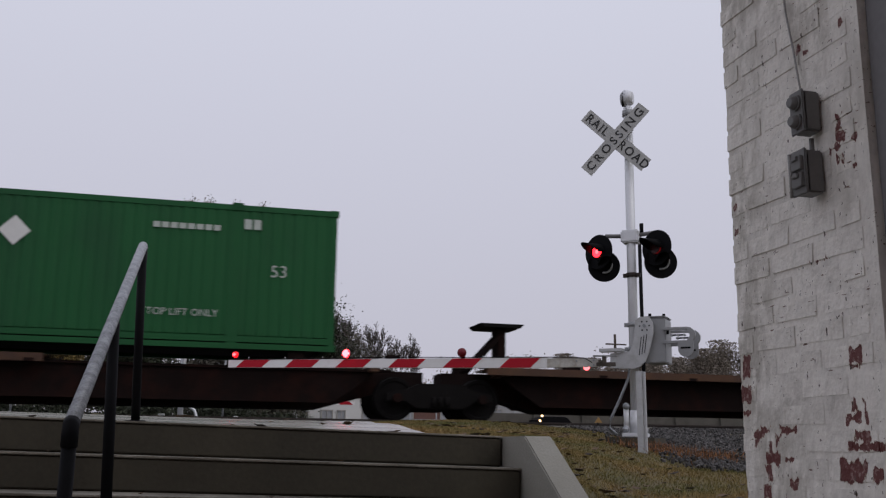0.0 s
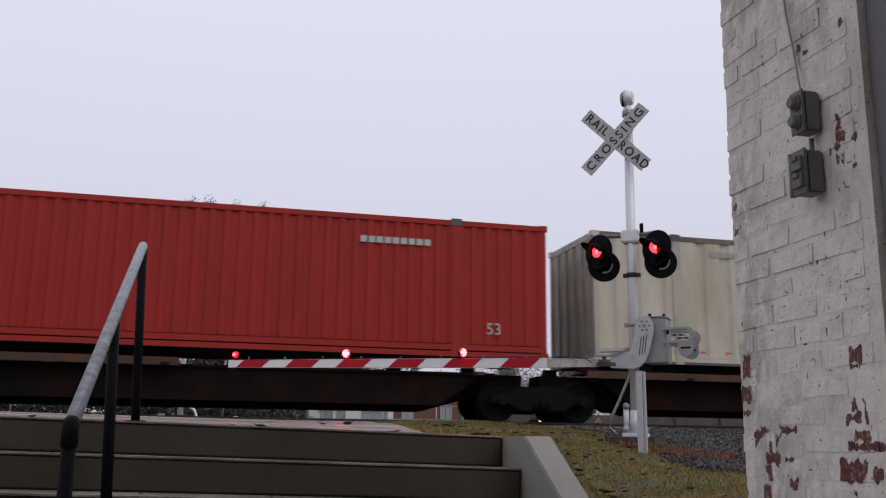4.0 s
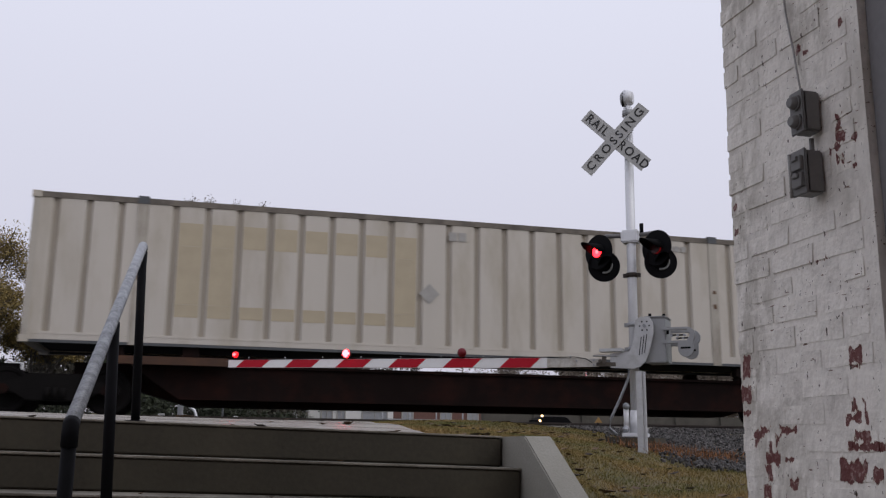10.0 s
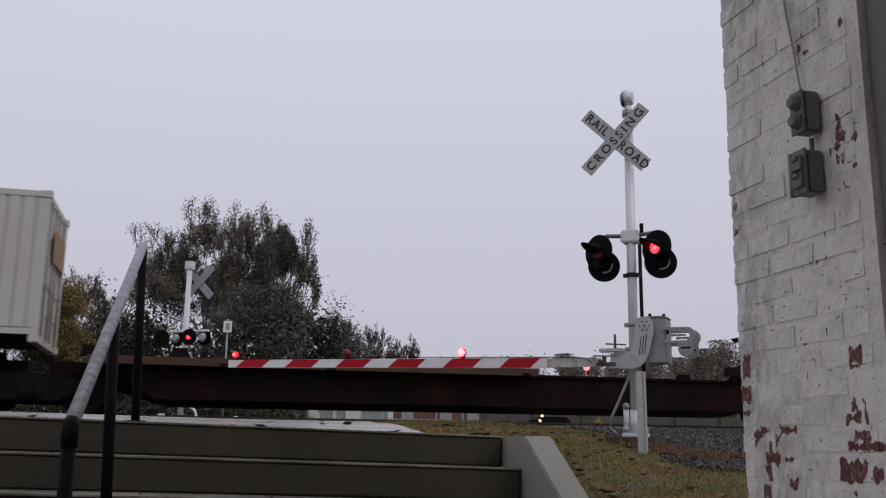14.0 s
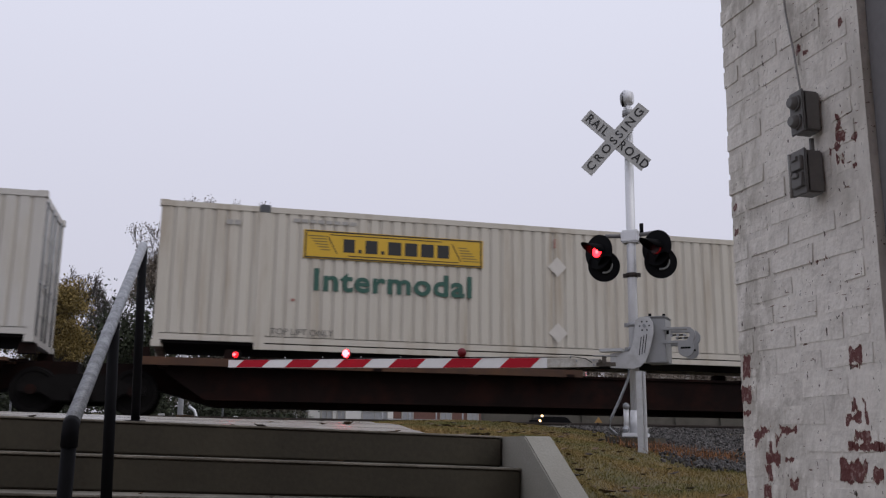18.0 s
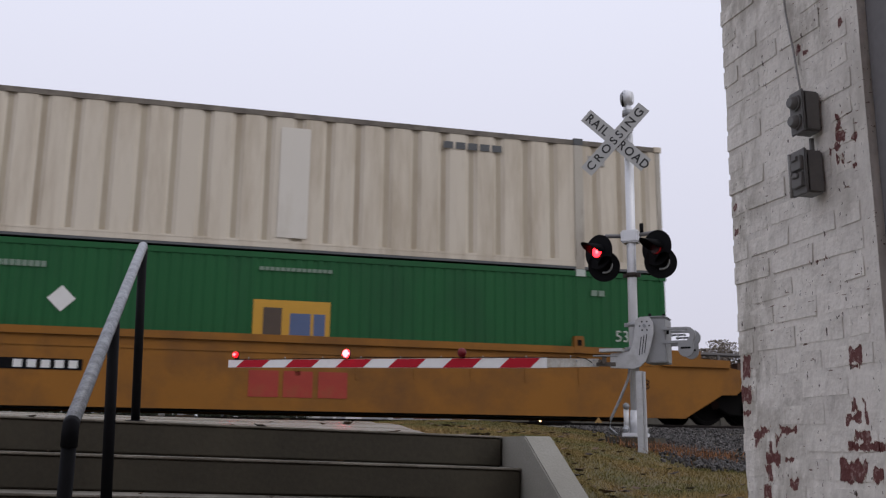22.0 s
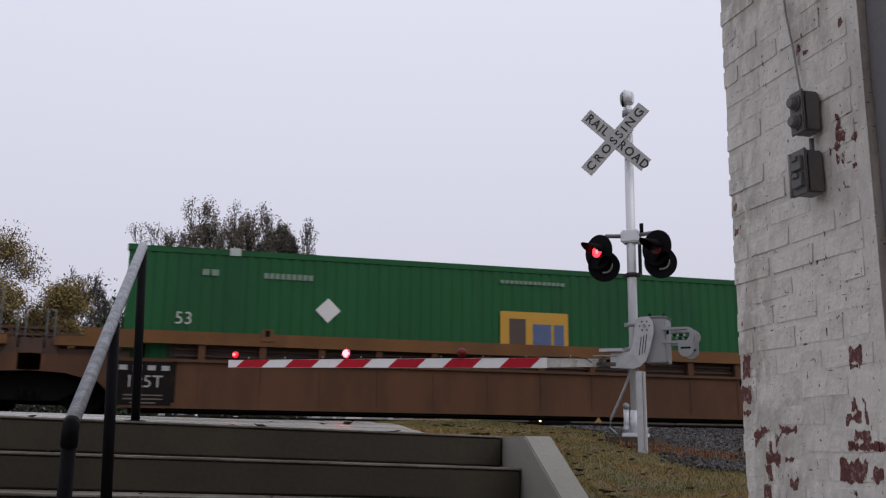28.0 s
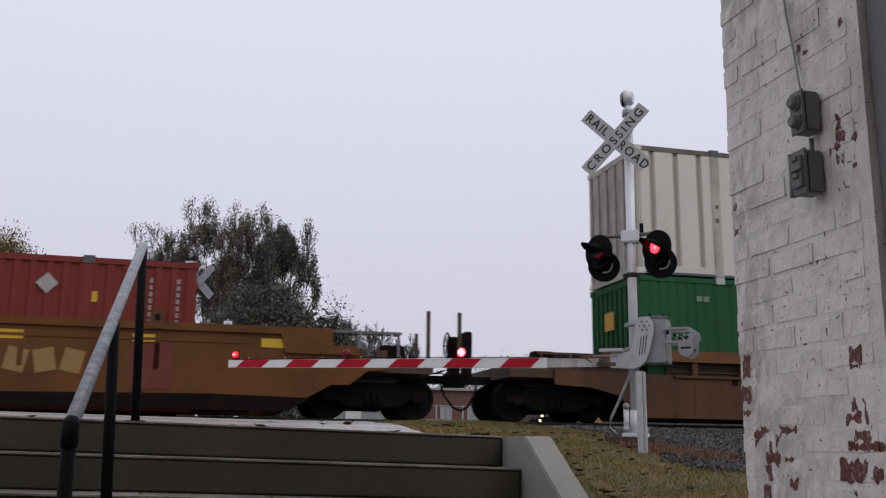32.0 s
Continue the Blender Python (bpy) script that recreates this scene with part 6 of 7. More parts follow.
def far_woods():
    """Distant woods that close the view, low behind the train and a little higher to the east."""
    rng = np.random.default_rng(77)
    V = []
    for x, y, h in [(x, 118 + rng.uniform(-8, 8), (6.4 if x < 36 else 8.4) + rng.uniform(-1.0, 0.8)) for x in np.arange(-70, 110, 2.6)]:
        n = 1500
        c = rng.normal(0, 1, (n, 3)) * (1.7, 1.5, 0.24 * h) + (x, y, 3.5 + h * 0.45)
        V.append(c[c[:, 2] < 4.0 + h])
    for x, h in ((41.0, 9.6), (50.5, 11.0), (53.5, 12.0), (56.5, 11.4), (60, 10.6), (63, 11.6), (66, 12.0), (70, 12.6), (73, 13.4), (76, 14.4), (79, 15.2), (82, 15.0), (86, 14.6), (91, 14.2), (97, 12), (104, 12)):
        for _ in range(9):
            n = 1700
            s = rng.uniform(0.5, 1.0)
            c = np.clip(rng.normal(0, 1, (n, 3)), -1.5, 1.5) * (0.95 * s, 1.0, 0.10 * h * s) + (x + rng.normal() * 1.1, 128 + rng.uniform(-3, 3), 3.0 + h * rng.uniform(0.15, 0.80))
            V.append(c[c[:, 2] < 4.4 + h])
    o = quads("far_woods", np.concatenate(V), 0.17, rng, M_LEAFB, None)
    tagged(o, "dark distant autumn woods on the skyline", "woods", kind="stuff")


far_woods()


def building(name, x0, x1, y, z0, z1, wall, label, windows=(), band=None, deep=8.0, door=None):
    b = thing(name, pose((x0 + x1) / 2, y, z0), label, "building")
    w = x1 - x0
    bm = bmesh.new()
    box(bm, (0, deep / 2, (z1 - z0) / 2), (w, deep, z1 - z0))
    part("wall", bm, wall, b)
    bm = bmesh.new()
    box(bm, (0, deep / 2, z1 - z0 + 0.08), (w + 0.5, deep + 0.5, 0.16))
    part("roof", bm, M_GREYBOX, b)
    if band:
        bm = bmesh.new()
        box(bm, (0, -0.03, band[0]), (w + 0.05, 0.08, band[1]))
        part("fascia", bm, band[2], b)
    for wx, wz, ww, wh in windows:
        bm = bmesh.new()
        for a in (-1, 1):
            box(bm, (wx + a * ww / 2, -0.04, wz), (0.07, 0.08, wh))
            box(bm, (wx, -0.04, wz + a * wh / 2), (ww + 0.07, 0.08, 0.07))
        box(bm, (wx, -0.04, wz), (0.04, 0.06, wh))
        f = part("window", bm, M_GREYLET, b)
        bm = bmesh.new()
        box(bm, (wx, -0.015, wz), (ww, 0.02, wh))
        part("pane", bm, mat("window_glass", (0.30, 0.31, 0.33), 0.1), f)
    return b


M_WALLW = mat("white_siding", (0.62, 0.62, 0.61), 0.7, scale=2, var=0.06)
M_WALLR = mat("far_red_brick", (0.13, 0.065, 0.052), 0.85, scale=5, var=0.2)
building("white_building", 6.9, 12.3, 60, 0.6, 3.7, M_WALLW, "low white building with a dark red fascia", ((-1.55, 1.25, 0.7, 0.9), (-0.65, 1.25, 0.5, 0.9), (1.5, 1.25, 1.6, 0.9)), (2.65, 0.30, mat("dark_red_fascia", (0.14, 0.025, 0.025), 0.6)))
building("brick_building", 13.0, 20.5, 66, 0.6, 4.1, M_WALLR, "low red brick building with a white band", ((-2.2, 1.9, 0.8, 1.0), (0.6, 1.9, 0.8, 1.0), (2.6, 1.9, 0.8, 1.0)), (1.35, 0.14, M_WALLW))
building("grey_shed", 20.9, 27.0, 70, 0.6, 3.9, mat("grey_cladding", (0.33, 0.33, 0.34), 0.6, scale=2, var=0.1), "low grey shed in the distance", ((-1.5, 2.0, 0.8, 0.8), (1.5, 2.0, 0.8, 0.8)))


M_BARRIER = mat("stained_concrete", (0.085, 0.078, 0.066), 0.8, scale=2, var=0.2, dirt=(0.045, 0.042, 0.033), dirt_amt=0.4, dirt_scale=1.5)


def small_far_things():
    # concrete barrier along the far side
    b = thing("concrete_barrier", pose(18, 34, ground_z(18, 34)), "low grey concrete barrier beyond the track", "barrier")
    for k in range(9):
        bm = bmesh.new()
        box(bm, (-6.6 + k * 1.95, 0, 0.36), (1.9, 0.25, 0.95))
        part("panel", bm, M_BARRIER, b, bevel=0.02)
        bm = bmesh.new()
        box(bm, (-7.6 + k * 1.95, -0.05, 0.40), (0.16, 0.34, 1.02))
        part("barrier_post", bm, M_BARRIER, b)
    f = thing("chain_link_fence", pose(12.5, 44, ground_z(12.5, 44)), "thin chain link fence on steel posts", "fence")
    for k in range(9):
        bm = bmesh.new()
        tube(bm, [(-4 + k * 1.3, 0, 0), (-4 + k * 1.3, 0, 1.45)], 0.035, 6)
        part("fence_post", bm, M_GALV, f)
    for z in (0.75, 1.40):
        bm = bmesh.new()
        tube(bm, [(-4, 0, z), (6.4, 0, z)], 0.018, 6)
        part("fence_rail", bm, M_GALV, f)
    # a vehicle far down the road with its lamps on
    c = thing("far_vehicle", pose(12.85, 33, 0.62), "dark vehicle far off with its headlights on", "car")
    bm = bmesh.new()
    prism(bm, [(-0.75, 0.05), (0.75, 0.05), (0.75, 0.34), (0.6, 0.40), (0.45, 0.58), (-0.45, 0.58), (-0.6, 0.50), (-0.75, 0.44)], "y", 0, 3.2)
    part("body", bm, M_POST, c, bevel=0.04)
    for x, z in ((-0.62, 0.42), (-0.54, 0.60)):
        bm = bmesh.new()
        bmesh.ops.create_uvsphere(bm, u_segments=10, v_segments=6, radius=0.042, matrix=Matrix.Translation((x, -0.02, z)))
        part("headlight", bm, G_WHITE, c, "lit headlight")
    # lamp seen over the empty platform
    p = thing("warning_lamp", pose(17.1, 40, ground_z(17.1, 40)), "small pinkish lamp lit on a pole", "lamp")
    bm = bmesh.new()
    tube(bm, [(0, 0.08, 0), (0, 0.08, 3.05)], 0.03, 8)
    part("pole", bm, M_GALV, p)
    bm = bmesh.new()
    bmesh.ops.create_uvsphere(bm, u_segments=12, v_segments=8, radius=0.15, matrix=Matrix.Translation((0, 0, 3.13)))
    part("lamp", bm, G_PINK, p)
    u = thing("utility_pole", pose(41.7, 90, 3.0), "dark timber utility pole with one crossarm", "utility pole")
    bm = bmesh.new()
    tube(bm, [(0, 0, -1.2), (0, 0, 8.8)], 0.17, 10, 0.13)
    part("pole", bm, M_TIE, u)
    bm = bmesh.new()
    box(bm, (0, -0.2, 7.75), (2.3, 0.12, 0.14))
    part("crossarm", bm, M_TIE, u)
    q = thing("dark_pole", pose(19.93, 40, ground_z(19.93, 40)), "slender dark steel pole beyond the track", "pole")
    bm = bmesh.new()
    tube(bm, [(0, 0, 0), (0, 0, 9.95 - ground_z(19.93, 40))], 0.085, 10)
    part("shaft", bm, M_POST, q)
    # yellow marker and kerb by the near rail
    y = thing("yellow_marker", pose(7.62, 17.3, 0.50), "small dull yellow triangular track marker", "marker")
    bm = bmesh.new()
    prism(bm, [(-0.08, 0.03), (0.08, 0.03), (0.0, 0.14)], "y", -0.01, 0.01)
    part("plate", bm, M_GOLDOLD, y)
    bm = bmesh.new()
    tube(bm, [(0, 0.02, -0.15), (0, 0.02, 0.12)], 0.012, 6)
    part("stake", bm, M_POST, y)
    k = thing("pale_edge_board", pose(6.6, 16.4, 0.40, 0, 0, -6), "long pale board edging the track bed", "board")
    bm = bmesh.new()
    box(bm, (0, 0, 0), (3.2, 0.14, 0.06))
    part("plank", bm, M_CHEEK, k, bevel=0.006)
    for x, yy, w in ((-0.78, 24.5, 0.16), (1.05, 25.5, 0.14), (-0.25, 25.0, 0.1), (1.6, 27, 0.12)):
        m = thing("marker_block", pose(x, yy, ground_z(x, yy)), "small white marker block by the far track edge", "marker", "marker blocks")
        bm = bmesh.new()
        box(bm, (0, 0, 0.16), (w, 0.12, 0.34))
        part("block", bm, M_GATEW, m, bevel=0.01)
    s = thing("far_sign", pose(-5.35, 31, ground_z(-5.35, 31)), "small white sign plate with dark bars", "sign")
    bm = bmesh.new()
    tube(bm, [(0, 0.04, 0), (0, 0.04, 2.0)], 0.03, 8)
    part("pole", bm, M_GALV, s)
    bm = bmesh.new()
    box(bm, (0, 0, 1.72), (0.52, 0.03, 0.5))
    pl = part("sign_plate", bm, M_GATEW, s)
    for q in (-0.13, 0, 0.13):
        bm = bmesh.new()
        box(bm, (q, -0.02, 1.66), (0.08, 0.008, 0.2))
        part("bar", bm, M_DARKLET, pl)


small_far_things()

# ---- marks on the containers and cars (x from the middle, z over the camera's level) ----
ZERO = {k: (SZ if k <= 10 else WZ + HIGH + 0.04 if k in (12, 14, 17) else WZ) for k in C}
ZERO[18] = WZ - 0.30


def dash(k, x, z, w, h=0.11, n=8, material=None):
    bars(C[k], x, z - ZERO[k], n, w, h, material or (M_DIMLET if k in (5, 11, 14, 15, 16) else M_FADED if k in (1, 3, 18) else M_GREYLET), 0.22)


def number(k, x, z, text="53", size=0.34, material=None):
    words("lettering", text, size, material or (M_FADED if k in (1, 3, 5, 11, 14, 15, 16, 18) else M_GREYLET), C[k], pose(x, FACE - 0.002, z - ZERO[k]))


def diamond(k, x, z, size=0.40, material=None):
    plate("diamond_placard", size, size, material or M_LETTER, C[k], x, FACE, z - ZERO[k], ry=45)


def square(k, x, z, size=0.24, material=None):
    plate("sticker", size, size, material or M_LETTER, C[k], x, FACE, z - ZERO[k])


def panel(k, x0, x1, z0, z1, material):
    return gold_mark(C[k], x0, x1, z0 - ZERO[k], z1 - ZERO[k], material)


def hexagon(k, x, z):
    bm = bmesh.new()
    prism(bm, [(0.0, 0.73), (0.63, 0.40), (0.63, -0.40), (0.0, -0.73), (-0.63, -0.40), (-0.63, 0.40)], "y", -0.006, 0.006)
    p = part("logo_hexagon", bm, M_LETTER, C[k], "white hexagon mark", at=pose(x, FACE, z - ZERO[k]))
    for dx, dz, w, h in ((-0.24, 0.19, 0.09, 0.32), (-0.24, -0.19, 0.09, 0.32), (0.24, 0.19, 0.09, 0.32), (0.24, -0.19, 0.09, 0.32), (-0.10, 0.19, 0.06, 0.32), (0.10, 0.19, 0.06, 0.32),
                         (-0.10, -0.19, 0.06, 0.32), (0.10, -0.19, 0.06, 0.32), (0.0, 0.045, 0.36, 0.05), (0.0, -0.045, 0.36, 0.05)):
        plate("logo_bar", w, h, M_REDLET, p, dx, -0.010, dz)
    for row, (x0, dz, widths) in enumerate(((1.12, 0.20, (0.36, 0.26, 0.30)), (0.90, -0.20, (0.37, 0.17, 0.28, 0.27, 0.29)))):
        xx = x + x0
        for w in widths:
            plate("logo_block", w - 0.045, 0.36 if w in (0.36, 0.37) else 0.29, M_LETTER, C[k], xx + w / 2, FACE, z - 0.05 + dz - ZERO[k])
            xx += w + 0.02


def yellow_sign(k, x0, x1, z0, z1, xi0, xi1, zi):
    """A long yellow panel with dark blocks and wing-like bars, and the word below it."""
    w, h = x1 - x0, z1 - z0
    p = plate("logo_panel", w, h, M_LEMON, C[k], (x0 + x1) / 2, FACE, (z0 + z1) / 2 - ZERO[k], deep=0.012)
    for q in (-1, 1):
        plate("logo_border", w * 0.985, 0.026, M_INK, p, 0, -0.008, q * h * 0.46)
        plate("logo_border", 0.026, h * 0.92, M_INK, p, q * w * 0.488, -0.008, 0)
        plate("logo_border", w * 0.62, 0.016, M_INK, p, -q * w * 0.05, -0.008, q * h * 0.36)
        plate("logo_border", 0.016, h * 0.70, M_INK, p, q * w * 0.345, -0.008, 0, ry=-28)
    widths = (0.20, 0.06, 0.22, 0.06, 0.24, 0.23, 0.24, 0.22)
    xx = -0.285 * w
    for ww in widths:
        ww *= 0.62 * w / 2.03
        plate("logo_block", ww, 0.27 if ww > 0.1 else 0.07, M_INK, p, xx + ww / 2, -0.008, 0 if ww > 0.1 else -0.10)
        xx += ww + 0.075
    for q in (-1, 1):
        for i in range(6):
            plate("logo_bar", 0.36 - 0.035 * i, 0.020, M_OLIVE, p, q * (0.43 * w - 0.035 * i), -0.008, q * (-0.17 + 0.055 * i))
    t = words("lettering", "Intermodal", 0.61, M_TEAL, C[k], pose((xi0 + xi1) / 2, FACE - 0.002, zi - ZERO[k]), bold=0.017, deep=0.002, gap=1.09)
    xs = [v.co.x for v in t.data.vertices]
    t.scale = ((xi1 - xi0) / (max(xs) - min(xs)), 1.0, 1.0)


for k in (1, 5):
    hexagon(k, -1.0 if k == 1 else -0.86, 3.31)
    number(k, -7.0 if k == 1 else -6.9, 3.37)
    number(k, 6.95, 3.37)
dash(1, 0.0, 4.33, 0.55, 0.22, 2)
diamond(1, 2.06, 3.9)
number(1, -5.33, 2.47, "TOP LIFT ONLY", 0.19)
number(1, 5.16, 2.50, "TOP LIFT ONLY", 0.19)
dash(1, 5.15, 4.19, 1.3)
dash(1, 6.40, 4.30, 0.36, 0.20, 2)
dash(1, -6.50, 4.35, 0.36, 0.20, 2)
dash(5, -5.2, 4.22, 1.25)
bm = bmesh.new()
corrugated(bm, -6.0 + 13 * STYLES["smooth"][0], -6.0 + 17 * STYLES["smooth"][0], 0.30, HIGH - 0.125, -WIDE / 2 + 0.0095, -1, *STYLES["smooth"])
part("grime_stain", bm, mat("brown_grime_on_green", (0.022, 0.056, 0.024), 0.8, spec=0.15, scale=1.5, var=0.3, dirt=(0.016, 0.068, 0.026), dirt_amt=0.4, dirt_scale=2.0, stretch=(1, 1, 0.15)), C[5], "dull brown grime stain")
dash(5, 0.03, 4.39, 1.5, 0.07, 14)
dash(5, 6.41, 4.23, 0.32, 0.12, 2)
dash(5, -6.46, 4.23, 0.32, 0.12, 2)
square(5, 5.56, 2.48, 0.20, M_DIMLET)
square(5, -5.52, 2.48, 0.20, M_DIMLET)
panel(2, 2.94, 4.38, 3.5, 4.40, M_GOLDOLD)
dash(2, 6.46, 4.22, 0.42, 0.20, 2)
dash(2, -4.71, 4.32, 1.1, 0.12, 6)
dash(2, 0.04, 4.29, 0.5, 0.2, 2)
for x in np.arange(-7.4, 7.6, 0.62):
    plate("reflector_dash", 0.12, 0.035, M_REDLET, C[2], float(x), -WIDE / 2 - 0.004, 0.28)
dash(3, 4.81, 4.17, 1.5, 0.13, 9)
number(3, 6.91, 2.42)
number(3, -6.87, 2.44)
panel(4, -4.54, -3.32, 3.58, 4.43, M_GOLDOLD)
diamond(4, -0.40, 3.05, 0.30, M_GREYLET)
square(4, -0.45, 3.68, 0.22, M_GREYLET)
dash(4, 4.95, 4.36, 1.15, 0.12, 7)
dash(4, 0.23, 4.32, 0.42, 0.18, 2)
square(4, 0.9, 2.21, 0.30, M_JB)
M_STAIN = mat("yellowed_patch", (0.41, 0.35, 0.245), 0.6, scale=3, var=0.12)
for x0, x1, z0, z1 in ((-5.73, -0.69, 3.79, 4.25), (-5.73, -0.69, 2.40, 2.65), (-5.73, -4.46, 2.65, 3.79), (-1.40, -0.69, 2.65, 3.79)):
    for i in range(20):
        a = -5.795 + 0.61 * i
        if x0 - 0.2 < a - 0.23 and a + 0.23 < x1 + 0.2:
            plate("stain_strip", 0.452, z1 - z0 - 0.004, M_STAIN, C[6], a, -WIDE / 2 + 0.0105, (z0 + z1) / 2 - SZ, deep=0.004)
diamond(6, -0.41, 3.1, 0.30, M_GREYLET)
dash(6, 4.89, 4.39, 1.15, 0.12, 7)
dash(6, 0.18, 4.33, 0.42, 0.18, 2)
yellow_sign(7, 1.67, 5.21, 3.84, 4.41, 1.92, 5.01, 3.45)
yellow_sign(8, -5.32, -1.60, 3.74, 4.32, -5.10, -1.82, 3.33)
yellow_sign(9, -5.32, -1.58, 3.70, 4.28, -5.09, -1.82, 3.25)
yellow_sign(10, -5.37, -1.63, 3.80, 4.39, -5.13, -1.84, 3.40)
M_FADERED = mat("faded_red_sticker", (0.30, 0.12, 0.10), 0.6, var=0.2)
M_PALEMARK = mat("pale_worn_placard", (0.535, 0.51, 0.47), 0.6, var=0.1)
M_SMALL = mat("faded_dark_lettering", (0.16, 0.155, 0.14), 0.6, var=0.2)
for k in (7, 8, 9, 10):
    number(k, -5.28, 2.20, "TOP LIFT ONLY", 0.177, M_SMALL)
    number(k, 5.12, 2.20, "TOP LIFT ONLY", 0.177, M_SMALL)
    dash(k, 5.07, 4.45, 1.2, 0.09, 8)
    dash(k, -4.9, 4.45, 1.3, 0.07, 8)
    dash(k, 6.35, 4.33, 0.3, 0.1, 2)
    dash(k, -6.7, 4.33, 0.3, 0.1, 2)
    diamond(k, 0.08, 2.41, 0.30, M_PALEMARK)
    diamond(k, 0.08, 3.82, 0.30, M_PALEMARK)
    plate("tick_mark", 0.03, 0.20, M_FADERED, C[k], 0.03, FACE, 4.33 - SZ)
    for x in (-5.48, 5.43):
        plate("sticker", 0.065, 0.05, M_FADERED, C[k], x, FACE, 2.84 - SZ)
for k in (7, 8, 9, 10):
    plate("end_panel", 0.008, 0.34, M_GOLDOLD if k > 8 else M_LEMON, C[k], -LEN / 2 - 0.012, 0.0, 2.42, deep=1.9)
plate("end_panel", 0.008, 0.62, M_GOLDOLD, C[8], LEN / 2 + 0.03, 0.25, 1.95, deep=1.5)
for k, x in ((11, 0.0), (15, 0.08), (16, 0.05)):
    panel(k, -0.75 + x, 0.75 + x, 1.93, 2.82, M_GOLD)
    diamond(k, -4.25, 2.66, 0.35)
    dash(k, 0.05, 3.44, 1.45, 0.07, 14)
    dash(k, -5.05, 3.29, 0.98, 0.11, 9)
    number(k, -7.0, 2.38)
    number(k, 7.03, 2.38)
    dash(k, -6.55, 3.30, 0.34, 0.12, 2)
    dash(k, 6.49, 3.30, 0.34, 0.12, 2)
    plate("end_mark", 0.008, 0.42, M_GOLD, C[k], -LEN / 2 - 0.02, 0.25, 2.0, deep=0.5)
dash(12, 3.68, 6.33, 1.35, 0.15, 5, M_DARKLET)
plate("repaired_panel", 0.60, 2.3, M_WHITE, C[12], -0.07, FACE, 1.42)
number(12, 7.69, 4.34, "53", 0.26)
dash(12, 6.52, 6.26, 0.45, 0.22, 2)
dash(12, -6.45, 6.26, 0.45, 0.22, 2)
panel(13, -4.72, -3.37, 2.61, 3.5, M_GOLDOLD)
dash(13, 5.13, 3.45, 1.2, 0.12, 7)
dash(13, 0.2, 3.45, 0.4, 0.18, 2)
diamond(13, -0.4, 2.2, 0.32, M_CREAM)
panel(14, 2.29, 3.65, 5.45, 6.29, M_GOLD)
diamond(14, 4.27, 6.06, 0.36)
number(14, 7.0, 5.45)
number(14, -7.1, 5.40)
dash(14, 7.0, 6.29, 1.2, 0.13, 7)
dash(14, 0.04, 6.51, 1.5, 0.06, 14)
square(14, 5.51, 4.55, 0.2, M_DIMLET)
square(14, -5.6, 4.55, 0.2, M_DIMLET)
dash(14, 7.0, 4.5, 0.9, 0.1, 6)
dash(14, -7.1, 4.5, 0.9, 0.1, 6)
dash(14, 5.55, 6.35, 0.34, 0.12, 2)
dash(14, -5.75, 6.35, 0.34, 0.12, 2)
panel(17, 3.38, 4.68, 5.66, 6.45, mat("sooty_gold_panel", (0.155, 0.098, 0.045), 0.65, var=0.2))
M_PATCH = mat("newer_white_patch", (0.63, 0.605, 0.56), 0.55, var=0.06)
diamond(17, -0.33, 5.12, 0.32, M_CREAM)
plate("repaired_panel", 0.5, 0.72, M_PATCH, C[17], -0.32, FACE, 5.92 - ZERO[17])
plate("repaired_panel", 0.5, 0.42, M_PATCH, C[17], 0.92, FACE, 5.98 - ZERO[17])
dash(17, -4.7, 6.41, 1.2, 0.12, 7)
dash(17, 0.0, 6.55, 0.4, 0.12, 2)
M_WORN = mat("worn_pink_lettering", (0.30, 0.22, 0.20), 0.7, var=0.2)
diamond(18, 5.4, 2.94, 0.28, M_GREYLET)
for x in (7.25, 7.75):
    for i in range(8):
        plate("lettering_bar", 0.06, 0.09, M_WORN, C[18], x, FACE, 1.55 + i * 0.13)
plate("yellow_sticker", 0.22, 0.3, M_LEMON, C[18], 7.6, FACE, 0.85)
square(18, 6.2, 2.72, 0.2, M_LEMON)

# writing on the well cars
SIDE = -1.506


def on_car(car, x, z, w, h, material, deep=0.008, name="stencil_panel"):
    return plate(name, w, h, material, car, x, SIDE, z - RAIL_Z, deep=deep)


M_REDBLOCK = mat("faded_red_block", (0.30, 0.026, 0.013), 0.6, scale=2.5, var=0.25, dirt=(0.20, 0.06, 0.013), dirt_amt=0.35, dirt_scale=2.5)
w1 = WELLS[0]
m1 = (-195.89 - 8.077) - (T_W1[0] + T_W1[1]) / 2
p = on_car(w1, -4.98 + m1, 1.43, 2.45, 0.20, M_POST)
for i in range(10):
    if i != 4:
        plate("lettering_bar", 0.15, 0.14, M_LETTER, p, -1.05 + i * 0.235, -0.008, 0)
for x, w in ((-0.50, 0.56), (0.15, 0.56), (0.82, 0.56)):
    on_car(w1, x + m1, 1.18, w, 0.50, M_REDBLOCK, name="logo_block")
words("lettering", "53", 0.30, M_POST, w1, pose(7.39 + m1, SIDE - 0.004, 1.36 - RAIL_Z))
M_DUSTY = mat("dusty_brown_lettering", (0.12, 0.095, 0.075), 0.8, var=0.25)
M_STENCIL = mat("sooty_stencil_panel", (0.012, 0.0105, 0.010), 0.9, spec=0.06, scale=4, var=0.3, dirt=(0.035, 0.020, 0.012), dirt_amt=0.25, dirt_scale=3)
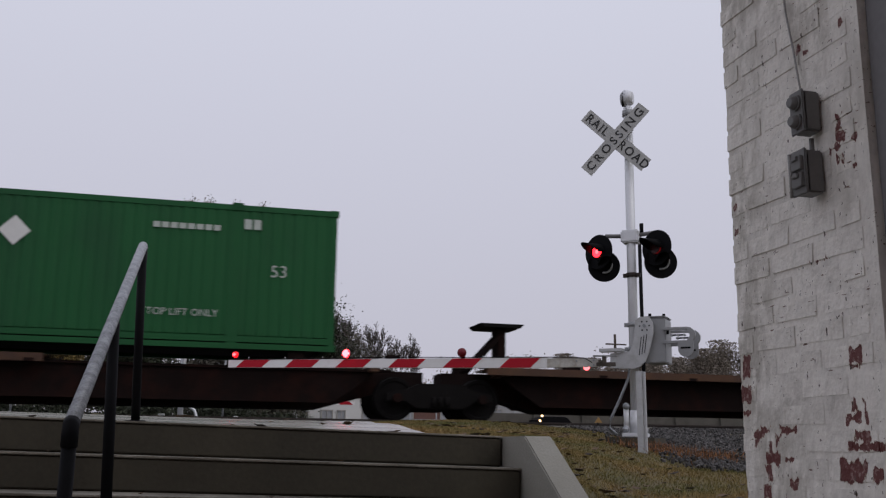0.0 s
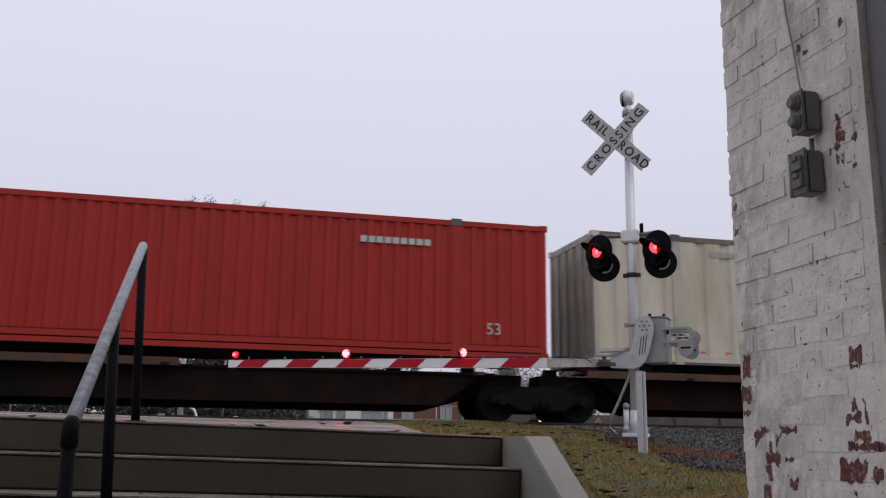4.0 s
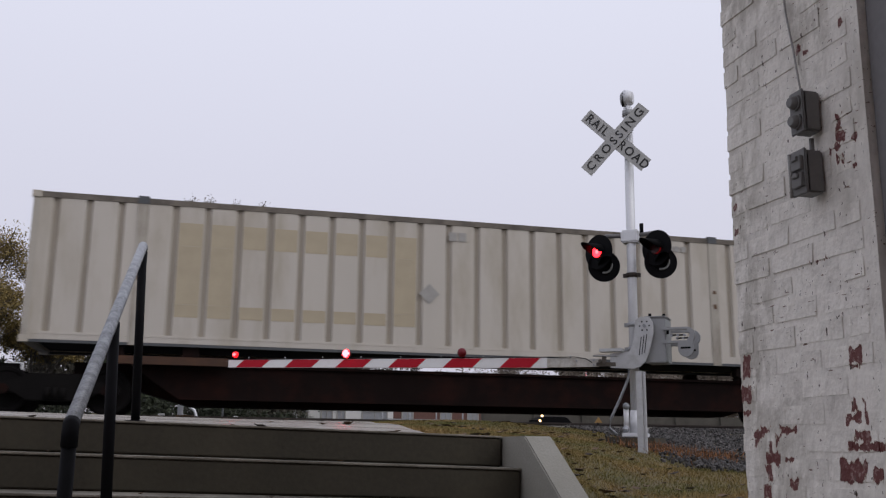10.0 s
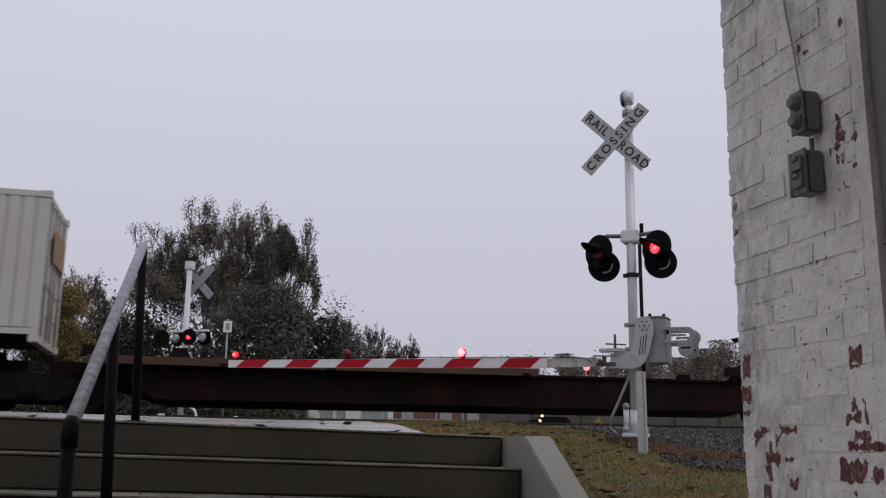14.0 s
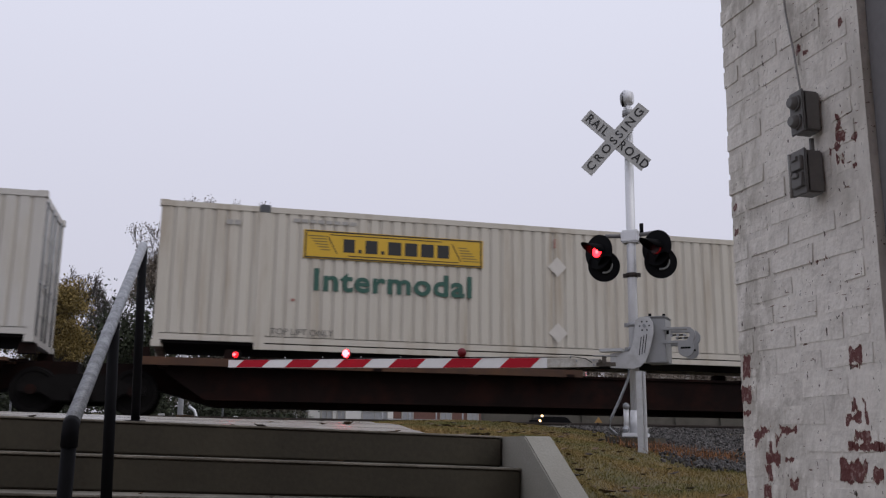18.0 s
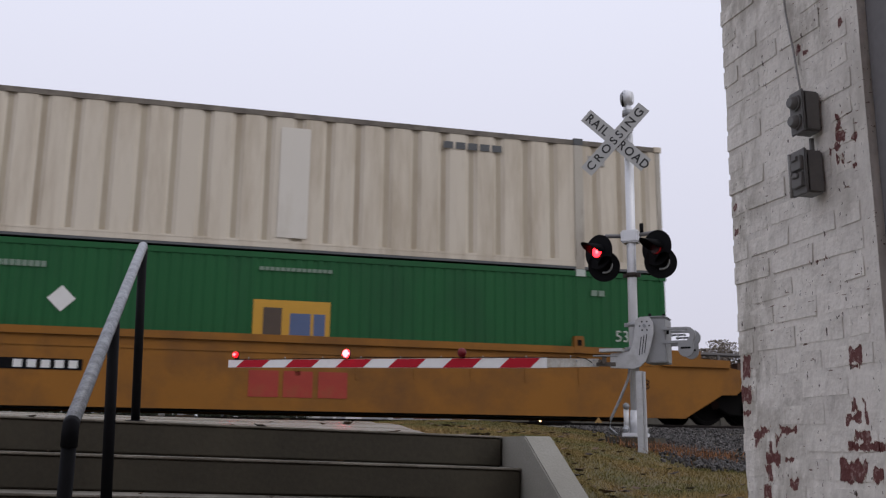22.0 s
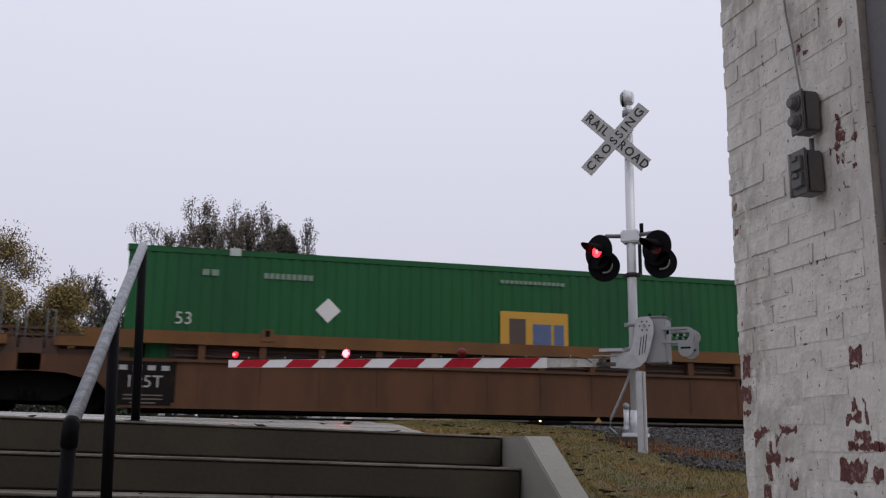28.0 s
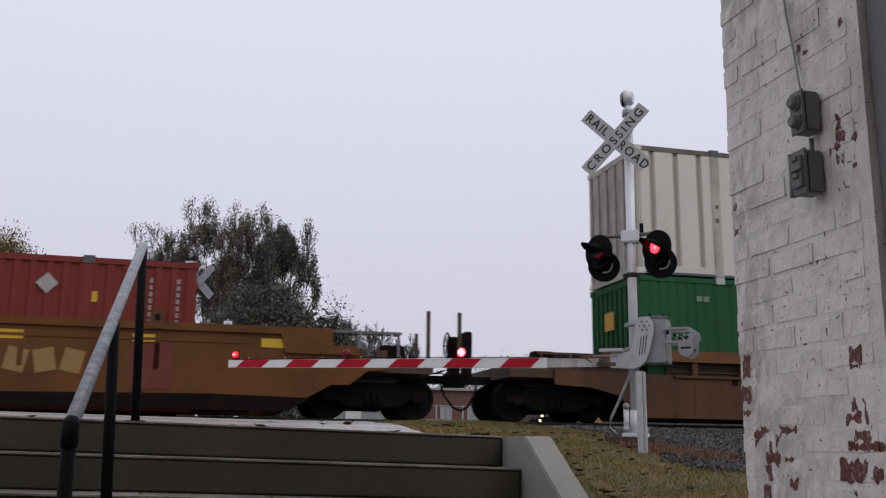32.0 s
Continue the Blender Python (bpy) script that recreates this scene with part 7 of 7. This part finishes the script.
for k, wx in ((1, -235.9), (2, -238.35), (2, -254.7), (3, -259.0)):
    unit, mid = WELLS[k], (T_W3[k - 1] + T_W3[k]) / 2
    p = on_car(unit, wx - mid, 1.13, 1.12, 0.80, M_STENCIL)
    if k == 2:
        words("lettering", "125T", 0.32, M_GREYLET, p, pose(0, -0.008, 0.02))
        for i in range(4):
            plate("lettering_bar", 0.14, 0.09, M_GREYLET, p, -0.38 + i * 0.25, -0.008, 0.28)
    else:
        for j in range(2):
            for i in range(3):
                plate("lettering_bar", 0.18, 0.09, M_DUSTY, p, -0.3 + i * 0.3, -0.008, 0.28 - j * 0.2)
    for w, z in ((0.7, -0.22), (0.7, -0.29), (0.45, -0.36)):
        plate("lettering_bar", w, 0.025, M_DUSTY, p, 0, -0.008, z)
for k, x in ((1, 5.0), (2, 4.6), (3, -6.0), (3, 5.2)):
    for i in range(6):
        plate("lettering_bar", 0.15, 0.12, M_SPINE, WELLS[k], x + i * 0.24, SIDE, 1.46 - RAIL_Z)
w4 = WELLS[4]
m4 = (-284.05 - 8.077) - (T_W4[0] + T_W4[1]) / 2
for i in range(4):
    plate("logo_block", 0.36, 0.42, M_GOLDOLD, w4, 4.55 + m4 + i * 0.48, SIDE, 1.50 - RAIL_Z, ry=(0, 12, -12, 12)[i])
for x, w in ((3.0, 0.5), (4.9, 0.45), (7.2, 0.4), (9.6, 0.5)):
    on_car(w4, x + m4, 1.95, w, 0.17, M_LEMON)
on_car(w4, 7.35 + m4, 1.46, 0.75, 0.86, mat("faded_red_patch", (0.135, 0.022, 0.012), 0.7, scale=4, var=0.3, dirt=(0.10, 0.042, 0.012), dirt_amt=0.4, dirt_scale=3))

# ---- what moves ----
BEAT, FIRST_ON = 1.4873, 5.478


def lamp_rows(rest, first):
    """A disc that half-turns at every change of the flashing beat."""
    on0 = FIRST_ON + (0 if first else BEAT / 2) - 5 * BEAT
    k = 0
    while on0 + (k + 1) * BEAT / 2 < 0.16:
        k += 1
    angle = 180 * k
    rows = [(0.0, rest @ pose(0, 0, 0, 0, 0, angle))]
    while True:
        k += 1
        t = on0 + k * BEAT / 2
        if t > 31.7:
            break
        lag = -1 if angle % 360 else 1         # warms up before its mate has gone dark
        for j, a in ((-2, 0), (-1, 60), (0, 120), (1, 180)):
            rows.append((t + (j + lag) / 30, rest @ pose(0, 0, 0, 0, 0, angle + a)))
        angle += 180
    rows.append((32.0, rest @ pose(0, 0, 0, 0, 0, angle)))
    return rows


def run_at(t):
    for (t0, a), (t1, b) in zip(RUN, RUN[1:]):
        if t <= t1:
            return a + (b - a) * (t - t0) / (t1 - t0)
    return RUN[-1][1]


def wheel_rows(s, x, r):
    """A wheelset rolls while it is near the crossing; before and after it is far off."""
    times = [k / 30 for k in range(961) if -7 < s + run_at(k / 30) < 17]
    rows = [(0.0, pose(x, 0, r))]
    turn = 0.0
    last = None
    for t in times:
        d = run_at(t)
        if last is not None:
            turn += math.degrees((d - last) / r)
        last = d
        if t > 0:
            rows.append((t, pose(x, 0, r, 0, turn, 0)))
    if rows[-1][0] < 31.99:
        rows.append((32.0, rows[-1][1]))
    return rows


def motions():
    for ob, s, y, z in MOVING:
        walk(ob, [(t, pose(s + d, y, z)) for t, d in RUN])
    for ob, s, x, r in WHEELS:
        walk(ob, wheel_rows(s, x, r))
    for ob, rest, first in LAMPS:
        walk(ob, lamp_rows(rest, first))


motions()
